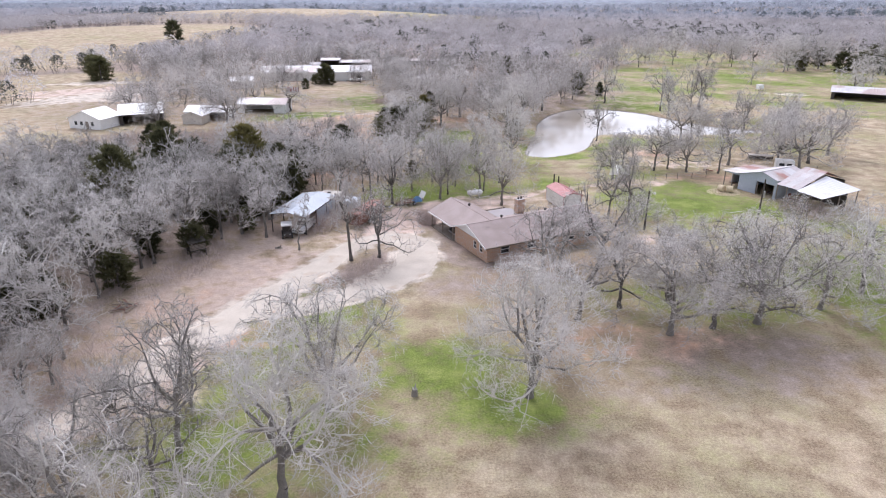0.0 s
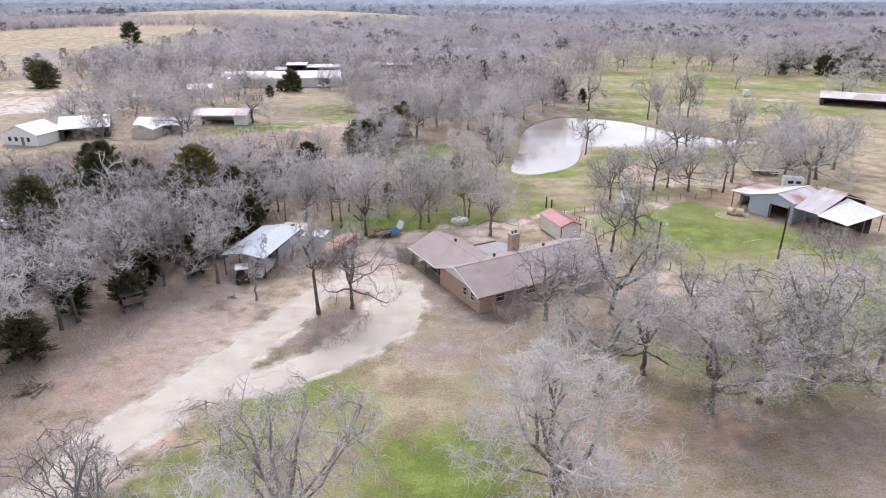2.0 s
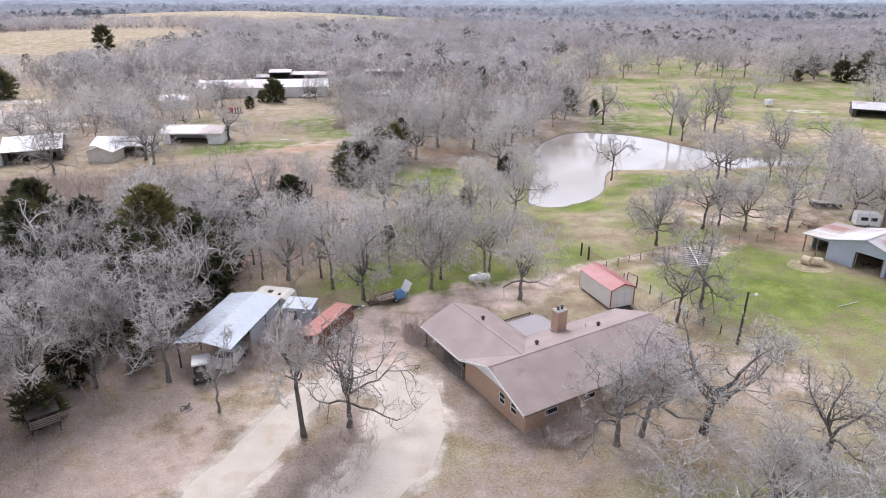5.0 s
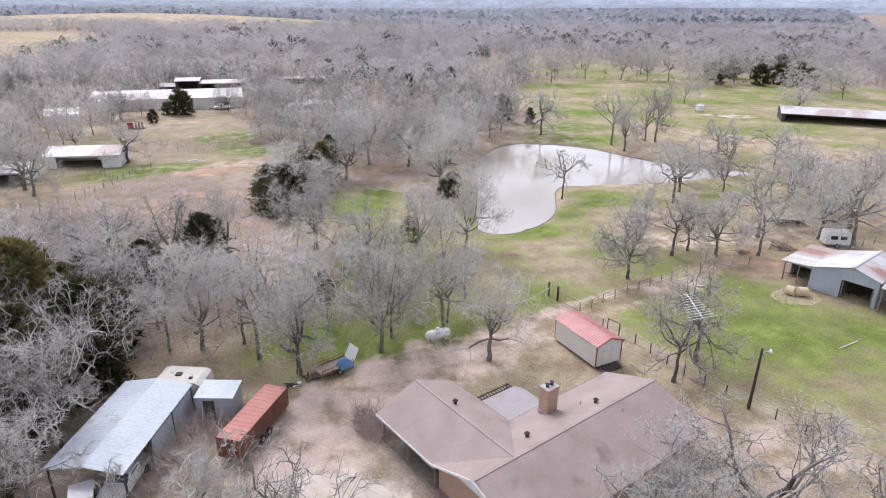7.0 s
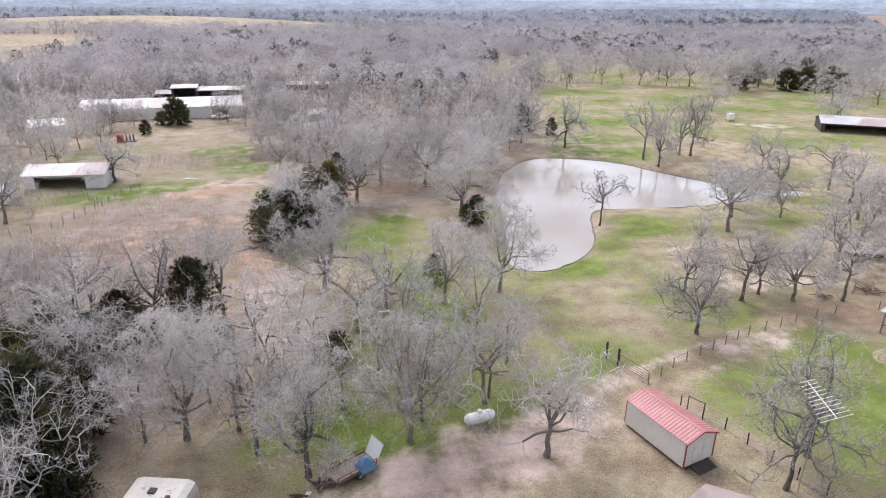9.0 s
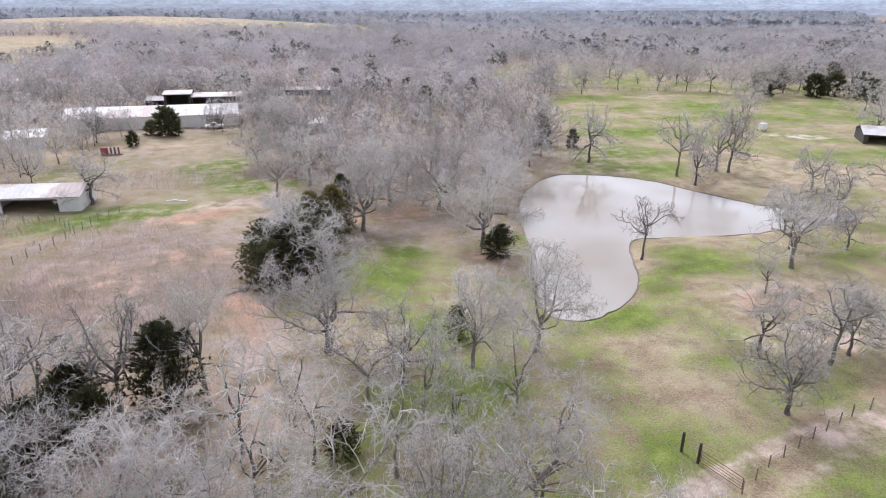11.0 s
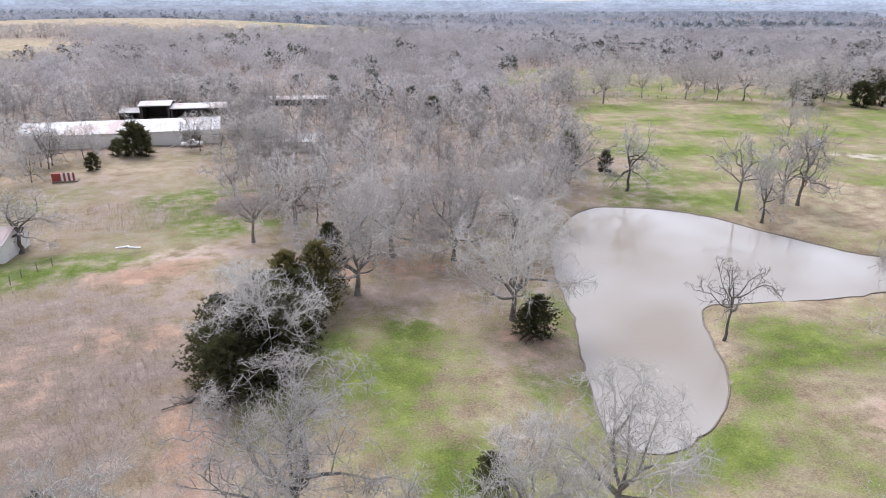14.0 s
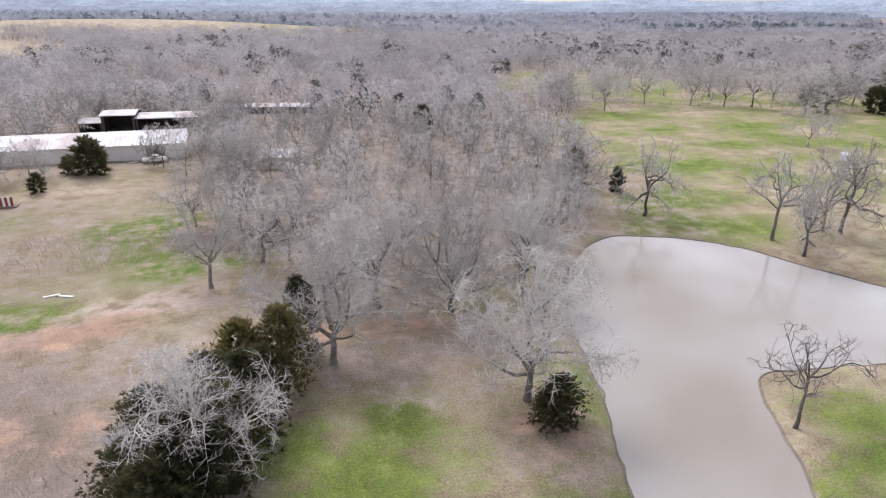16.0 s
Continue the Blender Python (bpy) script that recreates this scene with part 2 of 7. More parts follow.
def ground_material():
    """Dry winter grass; the sheet's "land" attribute tells where it is green, bare earth, leaf litter or far woodland floor."""
    m = bpy.data.materials.new("winter_ground")
    m.use_nodes = True
    n, l = m.node_tree.nodes, m.node_tree.links
    b = n["Principled BSDF"]
    b.inputs["Roughness"].default_value = 0.95
    b.inputs["Specular IOR Level"].default_value = 0.15
    tc = n.new("ShaderNodeTexCoord")

    def noise_tex(scale, detail=5, rough=0.6):
        t = n.new("ShaderNodeTexNoise")
        t.inputs["Scale"].default_value, t.inputs["Detail"].default_value, t.inputs["Roughness"].default_value = scale, detail, rough
        l.new(tc.outputs["Object"], t.inputs["Vector"])
        return t.outputs["Fac"]

    def ramp(fac, a, c, p=0.35, q=0.65):
        r = n.new("ShaderNodeValToRGB")
        r.color_ramp.elements[0].position, r.color_ramp.elements[1].position = p, q
        r.color_ramp.elements[0].color, r.color_ramp.elements[1].color = (*a, 1), (*c, 1)
        l.new(fac, r.inputs["Fac"])
        return r.outputs["Color"]

    def mix(fac, a, c):
        x = n.new("ShaderNodeMix")
        x.data_type = "RGBA"
        l.new(fac, x.inputs["Factor"])
        l.new(a, x.inputs["A"]), l.new(c, x.inputs["B"])
        return x.outputs["Result"]

    def gate(weight, tex, soft=0.25):
        """A ragged edge: the weight, broken up by noise."""
        s = n.new("ShaderNodeMath")
        s.operation = "ADD"
        l.new(weight, s.inputs[0]), l.new(tex, s.inputs[1])
        g = n.new("ShaderNodeMapRange")
        g.inputs["From Min"].default_value, g.inputs["From Max"].default_value = 0.98 - soft, 0.98 + soft
        g.interpolation_type = "SMOOTHSTEP"
        l.new(s.outputs[0], g.inputs["Value"])
        some = n.new("ShaderNodeMapRange")
        some.inputs["From Min"].default_value, some.inputs["From Max"].default_value = 0.05, 0.4
        some.interpolation_type = "SMOOTHSTEP"
        l.new(weight, some.inputs["Value"])
        both = n.new("ShaderNodeMath")
        both.operation = "MULTIPLY"
        l.new(g.outputs[0], both.inputs[0]), l.new(some.outputs[0], both.inputs[1])
        return both.outputs[0]

    land = n.new("ShaderNodeAttribute")
    land.attribute_name = "land"
    sep = n.new("ShaderNodeSeparateColor")
    l.new(land.outputs["Color"], sep.inputs[0])
    broad, mid, fine, grit = noise_tex(0.06), noise_tex(0.3, 6), noise_tex(1.1, 6, 0.75), noise_tex(5.0, 5, 0.8)
    spread = n.new("ShaderNodeMapRange")
    spread.inputs["From Min"].default_value, spread.inputs["From Max"].default_value = 0.33, 0.67
    spread.clamp = False
    l.new(mid, spread.inputs["Value"])
    blotch = spread.outputs[0]
    straw = ramp(mid, (0.28, 0.23, 0.148), (0.49, 0.425, 0.31), 0.38, 0.62)
    russet = ramp(mid, (0.329, 0.228, 0.159), (0.562, 0.435, 0.334), 0.4, 0.6)
    patch = n.new("ShaderNodeMapRange")
    patch.inputs["From Min"].default_value, patch.inputs["From Max"].default_value = 0.34, 0.54
    l.new(noise_tex(0.11, 4), patch.inputs["Value"])
    tan = mix(fine, mix(patch.outputs[0], straw, russet), ramp(grit, (0.152, 0.112, 0.061), (0.649, 0.541, 0.363)))
    olive = mix(fine, ramp(mid, (0.215, 0.20, 0.085), (0.38, 0.345, 0.18)), ramp(grit, (0.12, 0.115, 0.04), (0.47, 0.42, 0.24)))
    green = mix(fine, ramp(mid, (0.10, 0.165, 0.022), (0.245, 0.29, 0.068)), ramp(grit, (0.05, 0.095, 0.012), (0.33, 0.365, 0.105)))
    clay = mix(fine, ramp(mid, (0.36, 0.20, 0.125), (0.55, 0.36, 0.25)), ramp(grit, (0.28, 0.16, 0.10), (0.60, 0.43, 0.32)))
    gravel = mix(fine, ramp(mid, (0.50, 0.425, 0.35), (0.65, 0.575, 0.49)), ramp(grit, (0.45, 0.375, 0.305), (0.69, 0.62, 0.535)))
    earth = mix(fine, ramp(mid, (0.50, 0.37, 0.30), (0.67, 0.535, 0.455)), ramp(grit, (0.43, 0.315, 0.255), (0.70, 0.565, 0.485)))
    leaf = mix(fine, ramp(mid, (0.235, 0.178, 0.143), (0.40, 0.318, 0.266)), ramp(grit, (0.12, 0.093, 0.074), (0.49, 0.40, 0.335)))
    tuft = noise_tex(0.85, 6, 0.7)
    wide = n.new("ShaderNodeMix")
    wide.inputs["Factor"].default_value = 0.5
    wisps = n.new("ShaderNodeMix")
    wisps.inputs["Factor"].default_value = 0.45
    l.new(mid, wisps.inputs["A"]), l.new(tuft, wisps.inputs["B"])
    l.new(wisps.outputs["Result"], wide.inputs["A"]), l.new(broad, wide.inputs["B"])
    mottle = n.new("ShaderNodeMapRange")
    mottle.inputs["From Min"].default_value, mottle.inputs["From Max"].default_value = 0.39, 0.61
    mottle.clamp = False
    l.new(wide.outputs["Result"], mottle.inputs["Value"])
    more = n.new("ShaderNodeMath")
    more.operation = "ADD"
    more.inputs[1].default_value = 0.12
    l.new(sep.outputs["Red"], more.inputs[0])
    col = mix(gate(more.outputs[0], mottle.outputs[0], 0.5), tan, olive)
    col = mix(gate(sep.outputs["Red"], mottle.outputs[0], 0.34), col, green)
    col = mix(gate(sep.outputs["Green"], blotch, 0.42), col, earth)
    col = mix(gate(sep.outputs["Blue"], blotch, 0.42), col, leaf)
    worn = n.new("ShaderNodeAttribute")
    worn.attribute_name = "worn"
    bare = n.new("ShaderNodeSeparateColor")
    l.new(worn.outputs["Color"], bare.inputs[0])
    col = mix(gate(bare.outputs["Green"], blotch, 0.45), col, clay)
    col = mix(gate(bare.outputs["Red"], blotch, 0.4), col, gravel)
    # thick and thin growth: darker tufts, paler thatch
    worn_tone = n.new("ShaderNodeMapRange")
    worn_tone.inputs["From Min"].default_value, worn_tone.inputs["From Max"].default_value = 0.34, 0.66
    worn_tone.inputs["To Min"].default_value, worn_tone.inputs["To Max"].default_value = 0.70, 1.24
    l.new(wisps.outputs["Result"], worn_tone.inputs["Value"])
    thick = n.new("ShaderNodeMix")
    thick.data_type, thick.blend_type = "RGBA", "MULTIPLY"
    thick.inputs["Factor"].default_value = 1.0
    l.new(col, thick.inputs["A"]), l.new(worn_tone.outputs[0], thick.inputs["B"])
    l.new(thick.outputs["Result"], b.inputs["Base Color"])
    bump = n.new("ShaderNodeBump")
    bump.inputs["Strength"].default_value, bump.inputs["Distance"].default_value = 0.8, 0.2
    l.new(grit, bump.inputs["Height"])
    l.new(bump.outputs[0], b.inputs["Normal"])
    return m


M_GROUND = ground_material()

# ---- building helpers ----


class Geo:
    """Gathers boxes, slabs and tubes into one mesh."""

    def __init__(self):
        self.v, self.f = [], []

    def add(self, verts, faces):
        o = len(self.v)
        self.v += [tuple(p) for p in verts]
        self.f += [tuple(i + o for i in f) for f in faces]
        return self

    def box(self, x0, y0, z0, x1, y1, z1):
        return self.add([(x0, y0, z0), (x1, y0, z0), (x1, y1, z0), (x0, y1, z0), (x0, y0, z1), (x1, y0, z1), (x1, y1, z1), (x0, y1, z1)],
                        [(3, 2, 1, 0), (4, 5, 6, 7), (0, 1, 5, 4), (1, 2, 6, 5), (2, 3, 7, 6), (3, 0, 4, 7)])

    def slab(self, corners, thick):
        """A plate under four (or more) corners, thick downwards."""
        n = len(corners)
        low = [(x, y, z - thick) for x, y, z in corners]
        return self.add(list(corners) + low, [tuple(range(n)), tuple(range(2 * n - 1, n - 1, -1))] + [(i, i + n, (i + 1) % n + n, (i + 1) % n) for i in range(n)])

    def tube(self, p, q, r0, r1=None, n=8):
        p, q = Vector(p), Vector(q)
        r1 = r0 if r1 is None else r1
        a = (q - p).normalized()
        s = a.cross(Vector((0, 0, 1)) if abs(a.z) < 0.9 else Vector((1, 0, 0))).normalized()
        w = a.cross(s)
        ring = [s * math.cos(k * math.tau / n) + w * math.sin(k * math.tau / n) for k in range(n)]
        return self.add([p + c * r0 for c in ring] + [q + c * r1 for c in ring],
                        [(k, (k + 1) % n, (k + 1) % n + n, k + n) for k in range(n)] + [tuple(range(n - 1, -1, -1)), tuple(range(n, 2 * n))])

    def ribs(self, a, b, c, d, step, h=0.03, w=0.05):
        """Raised ribs over the sheet a b c d, running from the edge a-b to the edge d-c."""
        a, b, c, d = map(Vector, (a, b, c, d))
        up = (b - a).cross(d - a).normalized()
        if up.z < 0:
            up = -up
        side = (b - a).normalized() * w / 2
        k = max(1, int((b - a).length / step))
        for i in range(k + 1):
            p, q = a.lerp(b, i / k), d.lerp(c, i / k)
            self.add([p - side, p + side, p + up * h, q - side, q + side, q + up * h], [(0, 2, 5, 3), (1, 4, 5, 2), (0, 1, 2), (3, 5, 4)])
        return self

    def corrugated(self, a, b, c, d, step=0.35, h=0.035, thick=0.03):
        """A ribbed metal sheet over a b c d in one piece; the ribs run from the edge a-b to the edge d-c."""
        a, b, c, d = map(Vector, (a, b, c, d))
        up = (b - a).cross(d - a).normalized()
        if up.z < 0 or (abs(up.z) < 0.01 and up.y > 0):
            up = -up
        k = max(1, int((b - a).length / step))
        prof = [(0.0, 0.0)]
        for i in range(k):
            for s, z in ((0.3, 0.0), (0.42, h), (0.58, h), (0.7, 0.0)):
                prof.append(((i + s) / k, z))
        prof.append((1.0, 0.0))
        o, n = len(self.v), len(prof)
        for lower in (0.0, thick):
            for t, z in prof:
                for p, q in ((a, b), (d, c)):
                    self.v.append(tuple(p.lerp(q, t) + up * (z - lower)))
        for i in range(n - 1):
            p = o + 2 * i
            self.f += [(p, p + 2, p + 3, p + 1), (p + 2 * n + 1, p + 2 * n + 3, p + 2 * n + 2, p + 2 * n), (p, p + 2 * n, p + 2 * n + 2, p + 2), (p + 1, p + 3, p + 2 * n + 3, p + 2 * n + 1)]
        e = o + 2 * (n - 1)
        self.f += [(o, o + 1, o + 2 * n + 1, o + 2 * n), (e, e + 2 * n, e + 2 * n + 1, e + 1)]
        return self

    def mesh(self, name, smooth=False):
        me = bpy.data.meshes.new(name)
        me.from_pydata(self.v, [], self.f)
        me.validate()
        if smooth:
            me.shade_smooth()
        return me


def part(name, geo, mat, parent=None, label="", smooth=False):
    me = geo.mesh(name, smooth) if isinstance(geo, Geo) else geo
    if not me.materials:
        me.materials.append(mat)
    ob = new(name, me)
    if parent is not None:
        ob.parent = parent
    if label:
        ob["label"] = label
    return ob


def thing(name, label, category, m=None, group="", kind=""):
    ob = new(name)
    ob.empty_display_size = 0.3
    if m is not None:
        ob.matrix_world = m
    return tagged(ob, label, category, group, kind)


def frame_at(x, y, ux, uy, z=0.0):
    """A pose with its x axis along (ux, uy)."""
    return pose(x, y, z, 0, 0, math.degrees(math.atan2(uy, ux)))


# ---- land ----
WATER_Z = -1.15
POND = [(19.5, 144.5), (23, 142.5), (27.5, 144.2), (32, 147.8), (35.6, 153.5), (37.5, 159), (39.5, 164), (42, 167), (50, 166.8), (60, 166.3), (70, 167.3), (82, 169), (88, 171.5), (82, 175),
        (75, 179), (71, 184), (66, 192), (61, 200.5), (52, 206), (43, 207), (34, 198), (28, 185), (25.8, 176), (24.4, 167), (22, 158.5), (20, 150)]


def loop(points, per=6):
    """A closed smooth line through the points."""
    n, out = len(points), []
    for i in range(n):
        p = [np.array(points[(i + k) % n], float) for k in (-1, 0, 1, 2)]
        for t in np.arange(per) / per:
            out.append(0.5 * (2 * p[1] + (p[2] - p[0]) * t + (2 * p[0] - 5 * p[1] + 4 * p[2] - p[3]) * t * t + (3 * p[1] - p[0] - 3 * p[2] + p[3]) * t ** 3))
    return np.array(out)


SHORE = loop(POND)
SHORE += np.array([[noise.noise((x * 0.5, y * 0.5, 3)) * 0.45, noise.noise((x * 0.5, y * 0.5, 9)) * 0.45] for x, y in SHORE])


def signed(points, line):
    """Distance to a closed line, negative inside."""
    best, inside = np.full(len(points), 1e9), np.zeros(len(points), bool)
    for a, b in zip(line, np.roll(line, -1, 0)):
        d = b - a
        t = np.clip(((points - a) @ d) / (d @ d), 0, 1)
        best = np.minimum(best, np.linalg.norm(points - a - t[:, None] * d, axis=1))
        if a[1] != b[1]:
            inside ^= ((a[1] > points[:, 1]) != (b[1] > points[:, 1])) & (points[:, 0] < a[0] + d[0] * (points[:, 1] - a[1]) / d[1])
    return np.where(inside, -best, best)


def steps(core0, core1, step, low, high, growth=1.12):
    mid = list(np.arange(core0, core1 + step / 2, step))
    for end, sign in ((low, -1), (high, 1)):
        s, p, out = step, (core0 if sign < 0 else core1), []
        while sign * (end - p) > 0:
            s *= growth
            p += sign * s
            out.append(p)
        mid = out[::-1] + mid if sign < 0 else mid + out
    return np.array(mid)


def far_rise(x, y):
    """Gentle swells of the far country."""
    d = np.clip((np.hypot(x, y - 60) - 420) / 900, 0, 1)
    hill = 7 * np.exp(-((x + 240) / 130) ** 2 - ((y - 540) / 130) ** 2) + 15 * np.exp(-((x + 190) / 260) ** 2 - ((y - 880) / 140) ** 2)
    return hill + d * (5 * np.sin(x / 310 + 1.0) * np.cos(y / 420) + 3 * np.sin(y / 230 + x / 500))


xs, ys = steps(-95, 100, 1.0, -4700, 4700), steps(22, 215, 1.0, -900, 4800)
GX, GY = np.meshgrid(xs, ys)
flat = np.column_stack([GX.ravel(), GY.ravel()])
near = (np.abs(flat[:, 0] - 52) < 60) & (np.abs(flat[:, 1] - 175) < 60)
shore_d = np.full(len(flat), 99.0)
shore_d[near] = signed(flat[near], SHORE)
bank = np.interp(shore_d, [-6, -0.8, 0.0, 0.75, 3.0, 12], [-2.8, WATER_Z - 0.5, WATER_Z - 0.05, WATER_Z + 0.42, -0.55, 0.0])
small = np.array([noise.noise((x * 0.11, y * 0.11, 0)) * 0.14 + noise.noise((x * 0.5, y * 0.5, 5)) * 0.05 if abs(x) < 130 and -20 < y < 280 else 0 for x, y in flat])
GZ = bank + small + far_rise(flat[:, 0], flat[:, 1])

# cover: (x, y, half length, half width, turn in degrees, weight)
GREEN = [(0, 53, 8, 5, 20, .75), (6, 47, 8, 4, 0, .6), (24, 68, 20, 6, 10, .35), (45, 66, 14, 10, 20, .6), (40, 106, 15, 10, 20, .62), (50, 98, 12, 8, 0, .6), (24, 118, 10, 5, 20, .6), (2, 112, 14, 8, 10, .6),
         (4, 128, 6, 9, 0, .42), (31, 129, 5, 2.5, 10, .6), (-5.5, 162.5, 4.5, 3.2, 35, .9), (4.6, 165.5, 3.5, 4, 0, .72), (1, 158, 6, 7, -10, .52), (15.4, 155, 2.2, 5, 0, .7), (26, 140, 6, 2.6, 10, .75), (44, 153, 6, 2.6, 0, .6), (36.5, 150.5, 3, 4, 0, .6), (5, 141, 3, 6, -20, .85), (3, 166, 9, 8, 0, .4), (-40, 214, 30, 28, 0, .3), (46, 159, 6, 4, 0, .6), (52, 151, 9, 3, 0, .42), (22, 150, 4, 8, 0, .5), (27, 141, 5, 2.4, 20, .7), (22, 168, 4, 12, 0, .48), (58, 205, 16, 8, 0, .58)]
GREEN += [(-39, 191, 8, 4, 10, 1.0), (-47, 186, 7, 4, 20, .85), (-27, 220, 10, 6, 0, .95), (-17, 206, 9, 6, 0, .7), (-22, 210, 11, 7, 0, .6), (62, 222, 18, 8, 0, .7), (70, 246, 22, 5, 0, .85), (130, 262, 50, 8, -8, .6), (118, 285, 40, 7, -4, .62), (160, 270, 40, 20, 0, .4), (75, 150, 16, 10, 0, .4), (-14, 65, 6, 3, 40, .4), (4, 122, 14, 14, 0, .45), (34, 124, 10, 4, 15, .5), (44, 133, 14, 8, 15, .36), (-4, 148, 9, 12, 0, .5), (50, 180, 40, 14, 0, .3), (22, 128, 8, 8, 0, .5), (-16, 58, 8, 12, -25, .52), (-14, 40, 12, 12, 0, .45), (56, 86, 14, 20, 0, .45), (-28, 40, 4, 3, 0, .6)]
EARTH = [(-27, 72, 9, 15, -15, .75), (-29, 50, 5, 11, -20, .7), (-26, 92, 8, 6, 0, .6), (3, 104, 12, 3.5, 22, .8), (-5, 97, 8, 5, 45, .8), (-33, 82, 5, 8, 0, .5), (-12, 131, 5, 12, 0, .45), (-27, 176, 14, 7, 10, .45), (16, 176, 8, 5, 0, .5),
         (31, 86, 6, 5, 0, .4), (54, 132, 16, 3, 0, .45), (-36, 52, 8, 8, 0, .55), (-15, 144, 3, 9, 8, .75), (-29, 187, 5, 2.5, 20, .85), (-24, 178, 4, 2.5, 30, .6), (-30, 170, 12, 4, 25, .45), (-20, 160, 8, 5, 0, .65), (-21, 193, 7, 3, 10, .6), (38, 117, 8, 1.5, 22, .6), (47, 141, 8, 4, 10, .4), (-34, 170, 8, 12, 0, .35)]
LITTER = [(-55, 95, 26, 55, 0, .8), (-37, 116, 12, 20, 0, .8), (30, 52, 14, 4, 5, .5), (17, 160, 4, 7, 0, .65), (4, 174, 9, 5, 0, .75), (12, 66, 10, 6, 0, .4), (-33, 162, 18, 21, 0, .78), (-45, 212, 22, 22, 0, .42), (-14, 158, 8, 10, 0, .5), (-30, 135, 14, 12, 0, .5), (10, 176, 14, 10, 0, .55), (-20, 134, 7, 6, 0, .4), (-11.2, 76, 2.6, 6.5, -22, .95), (-15.5, 71, 1.8, 3.5, -35, .7), (-14, 150, 8, 12, 0, .4), (-38, 40, 12, 20, 0, .5), (2.5, 82.5, 3.2, 8, 27, .8), (18, 80, 12, 8, 20, .4)]

# the bare dirt track from the drive past the house, its ruts to the gate, and the worn verges of the drive
EARTH += [(-9, 91, 4.5, 3.5, 60, .95), (-6, 96.5, 4.5, 3.6, 50, 1.0), (-1, 101.6, 4.5, 3.2, 38, 1.0), (4, 104.6, 4.5, 2.4, 25, .95), (9, 106.4, 4, 1.6, 20, .85), (13.5, 108.6, 3.5, 1.1, 35, .8), (17.5, 111.6, 3.5, 0.9, 38, .75), (21, 113.6, 3, 1.0, 25, .8), (27, 115.8, 4, 0.8, 22, .7), (34, 118.4, 4, 0.8, 22, .7)]
GREEN += [(-16.6, 70.2, 1.3, 2.6, -40, .95)]
EARTH += [(-31.5, 45, 3.4, 6, -18, .8), (-27.5, 55, 3.6, 6, -22, .8), (-25, 66, 4, 5, -20, .5), (-19.5, 77, 3, 5, -25, .42), (-10, 88, 5, 3, 0, .8), (-2.5, 82, 3, 6, 0, .4), (-125, 240, 22, 10, 25, .95), (-112, 222, 14, 5, 10, .8)]
LITTER += [(17, 250, 38, 58, 0, .85), (-60, 300, 60, 36, 0, .75), (-95, 215, 30, 40, 0, .5), (5, 73, 7, 4, 20, .6), (27, 57, 8, 3.5, 8, .75), (36, 56, 7, 4, 0, .6), (-27, 122, 8, 10, 0, .7), (-30, 182, 14, 5, 0, .4), (-52, 228, 22, 14, 0, .42)]


def cover(patches):
    w = np.zeros(len(flat))
    for x, y, a, b, turn, k in patches:
        c, s = math.cos(radians(turn)), math.sin(radians(turn))
        dx, dy = flat[:, 0] - x, flat[:, 1] - y
        r = np.hypot((dx * c + dy * s) / a, (dy * c - dx * s) / b)
        w = np.maximum(w, k * np.clip(1.45 - r * 0.8, 0, 1))
    return w


def woodland(x, y):
    """Where the closed far woods stand, 0 to 1, as against open pasture."""
    x, y = np.asarray(x, float), np.asarray(y, float)
    open_land = np.zeros_like(x)
    for cx, cy, a, b, turn in FIELDS:
        c, s = math.cos(radians(turn)), math.sin(radians(turn))
        dx, dy = x - cx, y - cy
        r = np.hypot((dx * c + dy * s) / a, (dy * c - dx * s) / b)
        open_land = np.maximum(open_land, np.clip((1.15 - r) * 5, 0, 1))
    return 1 - open_land


FIELDS = [(150, 282, 75, 72, 0), (118, 392, 46, 42, -10), (-240, 455, 95, 190, -5), (-190, 850, 270, 130, 3), (-130, 260, 60, 40, 0), (-35, 225, 28, 38, 0), (40, 120, 60, 90, 0), (-40, 318, 22, 14, 0),
          (600, 900, 160, 30, 5), (60, 1350, 110, 25, 0), (-520, 1150, 150, 30, 0), (420, 1650, 190, 30, 0)]
far_floor = np.where(np.hypot(flat[:, 0], flat[:, 1] - 100) > 190, woodland(flat[:, 0], flat[:, 1]) * 0.95, 0)
far_green = np.where(np.hypot(flat[:, 0], flat[:, 1] - 100) > 150, np.interp(flat[:, 0] + 0.1 * flat[:, 1], [-40, 40, 120], [0.12, 0.30, 0.36]), 0.14)
shore_grass = np.interp(shore_d, [0, 2, 14, 24], [0, 0.3, 0.3, 0])
land = np.column_stack([np.maximum(np.maximum(cover(GREEN), shore_grass), far_green), cover(EARTH), np.maximum(np.maximum(cover(LITTER), np.maximum(far_floor, 0.12)), np.interp(shore_d, [-0.5, 0.2], [0.9, 0])), np.ones(len(flat))])


def sheet(name, X, Y, z, mat):
    r, c = X.shape
    i = np.arange(r * c).reshape(r, c)
    quads = np.column_stack([i[:-1, :-1].ravel(), i[:-1, 1:].ravel(), i[1:, 1:].ravel(), i[1:, :-1].ravel()])
    me = bpy.data.meshes.new(name)
    me.from_pydata(np.column_stack([X.ravel(), Y.ravel(), z]).tolist(), [], quads.tolist())
    me.materials.append(mat)
    me.shade_smooth()
    return me


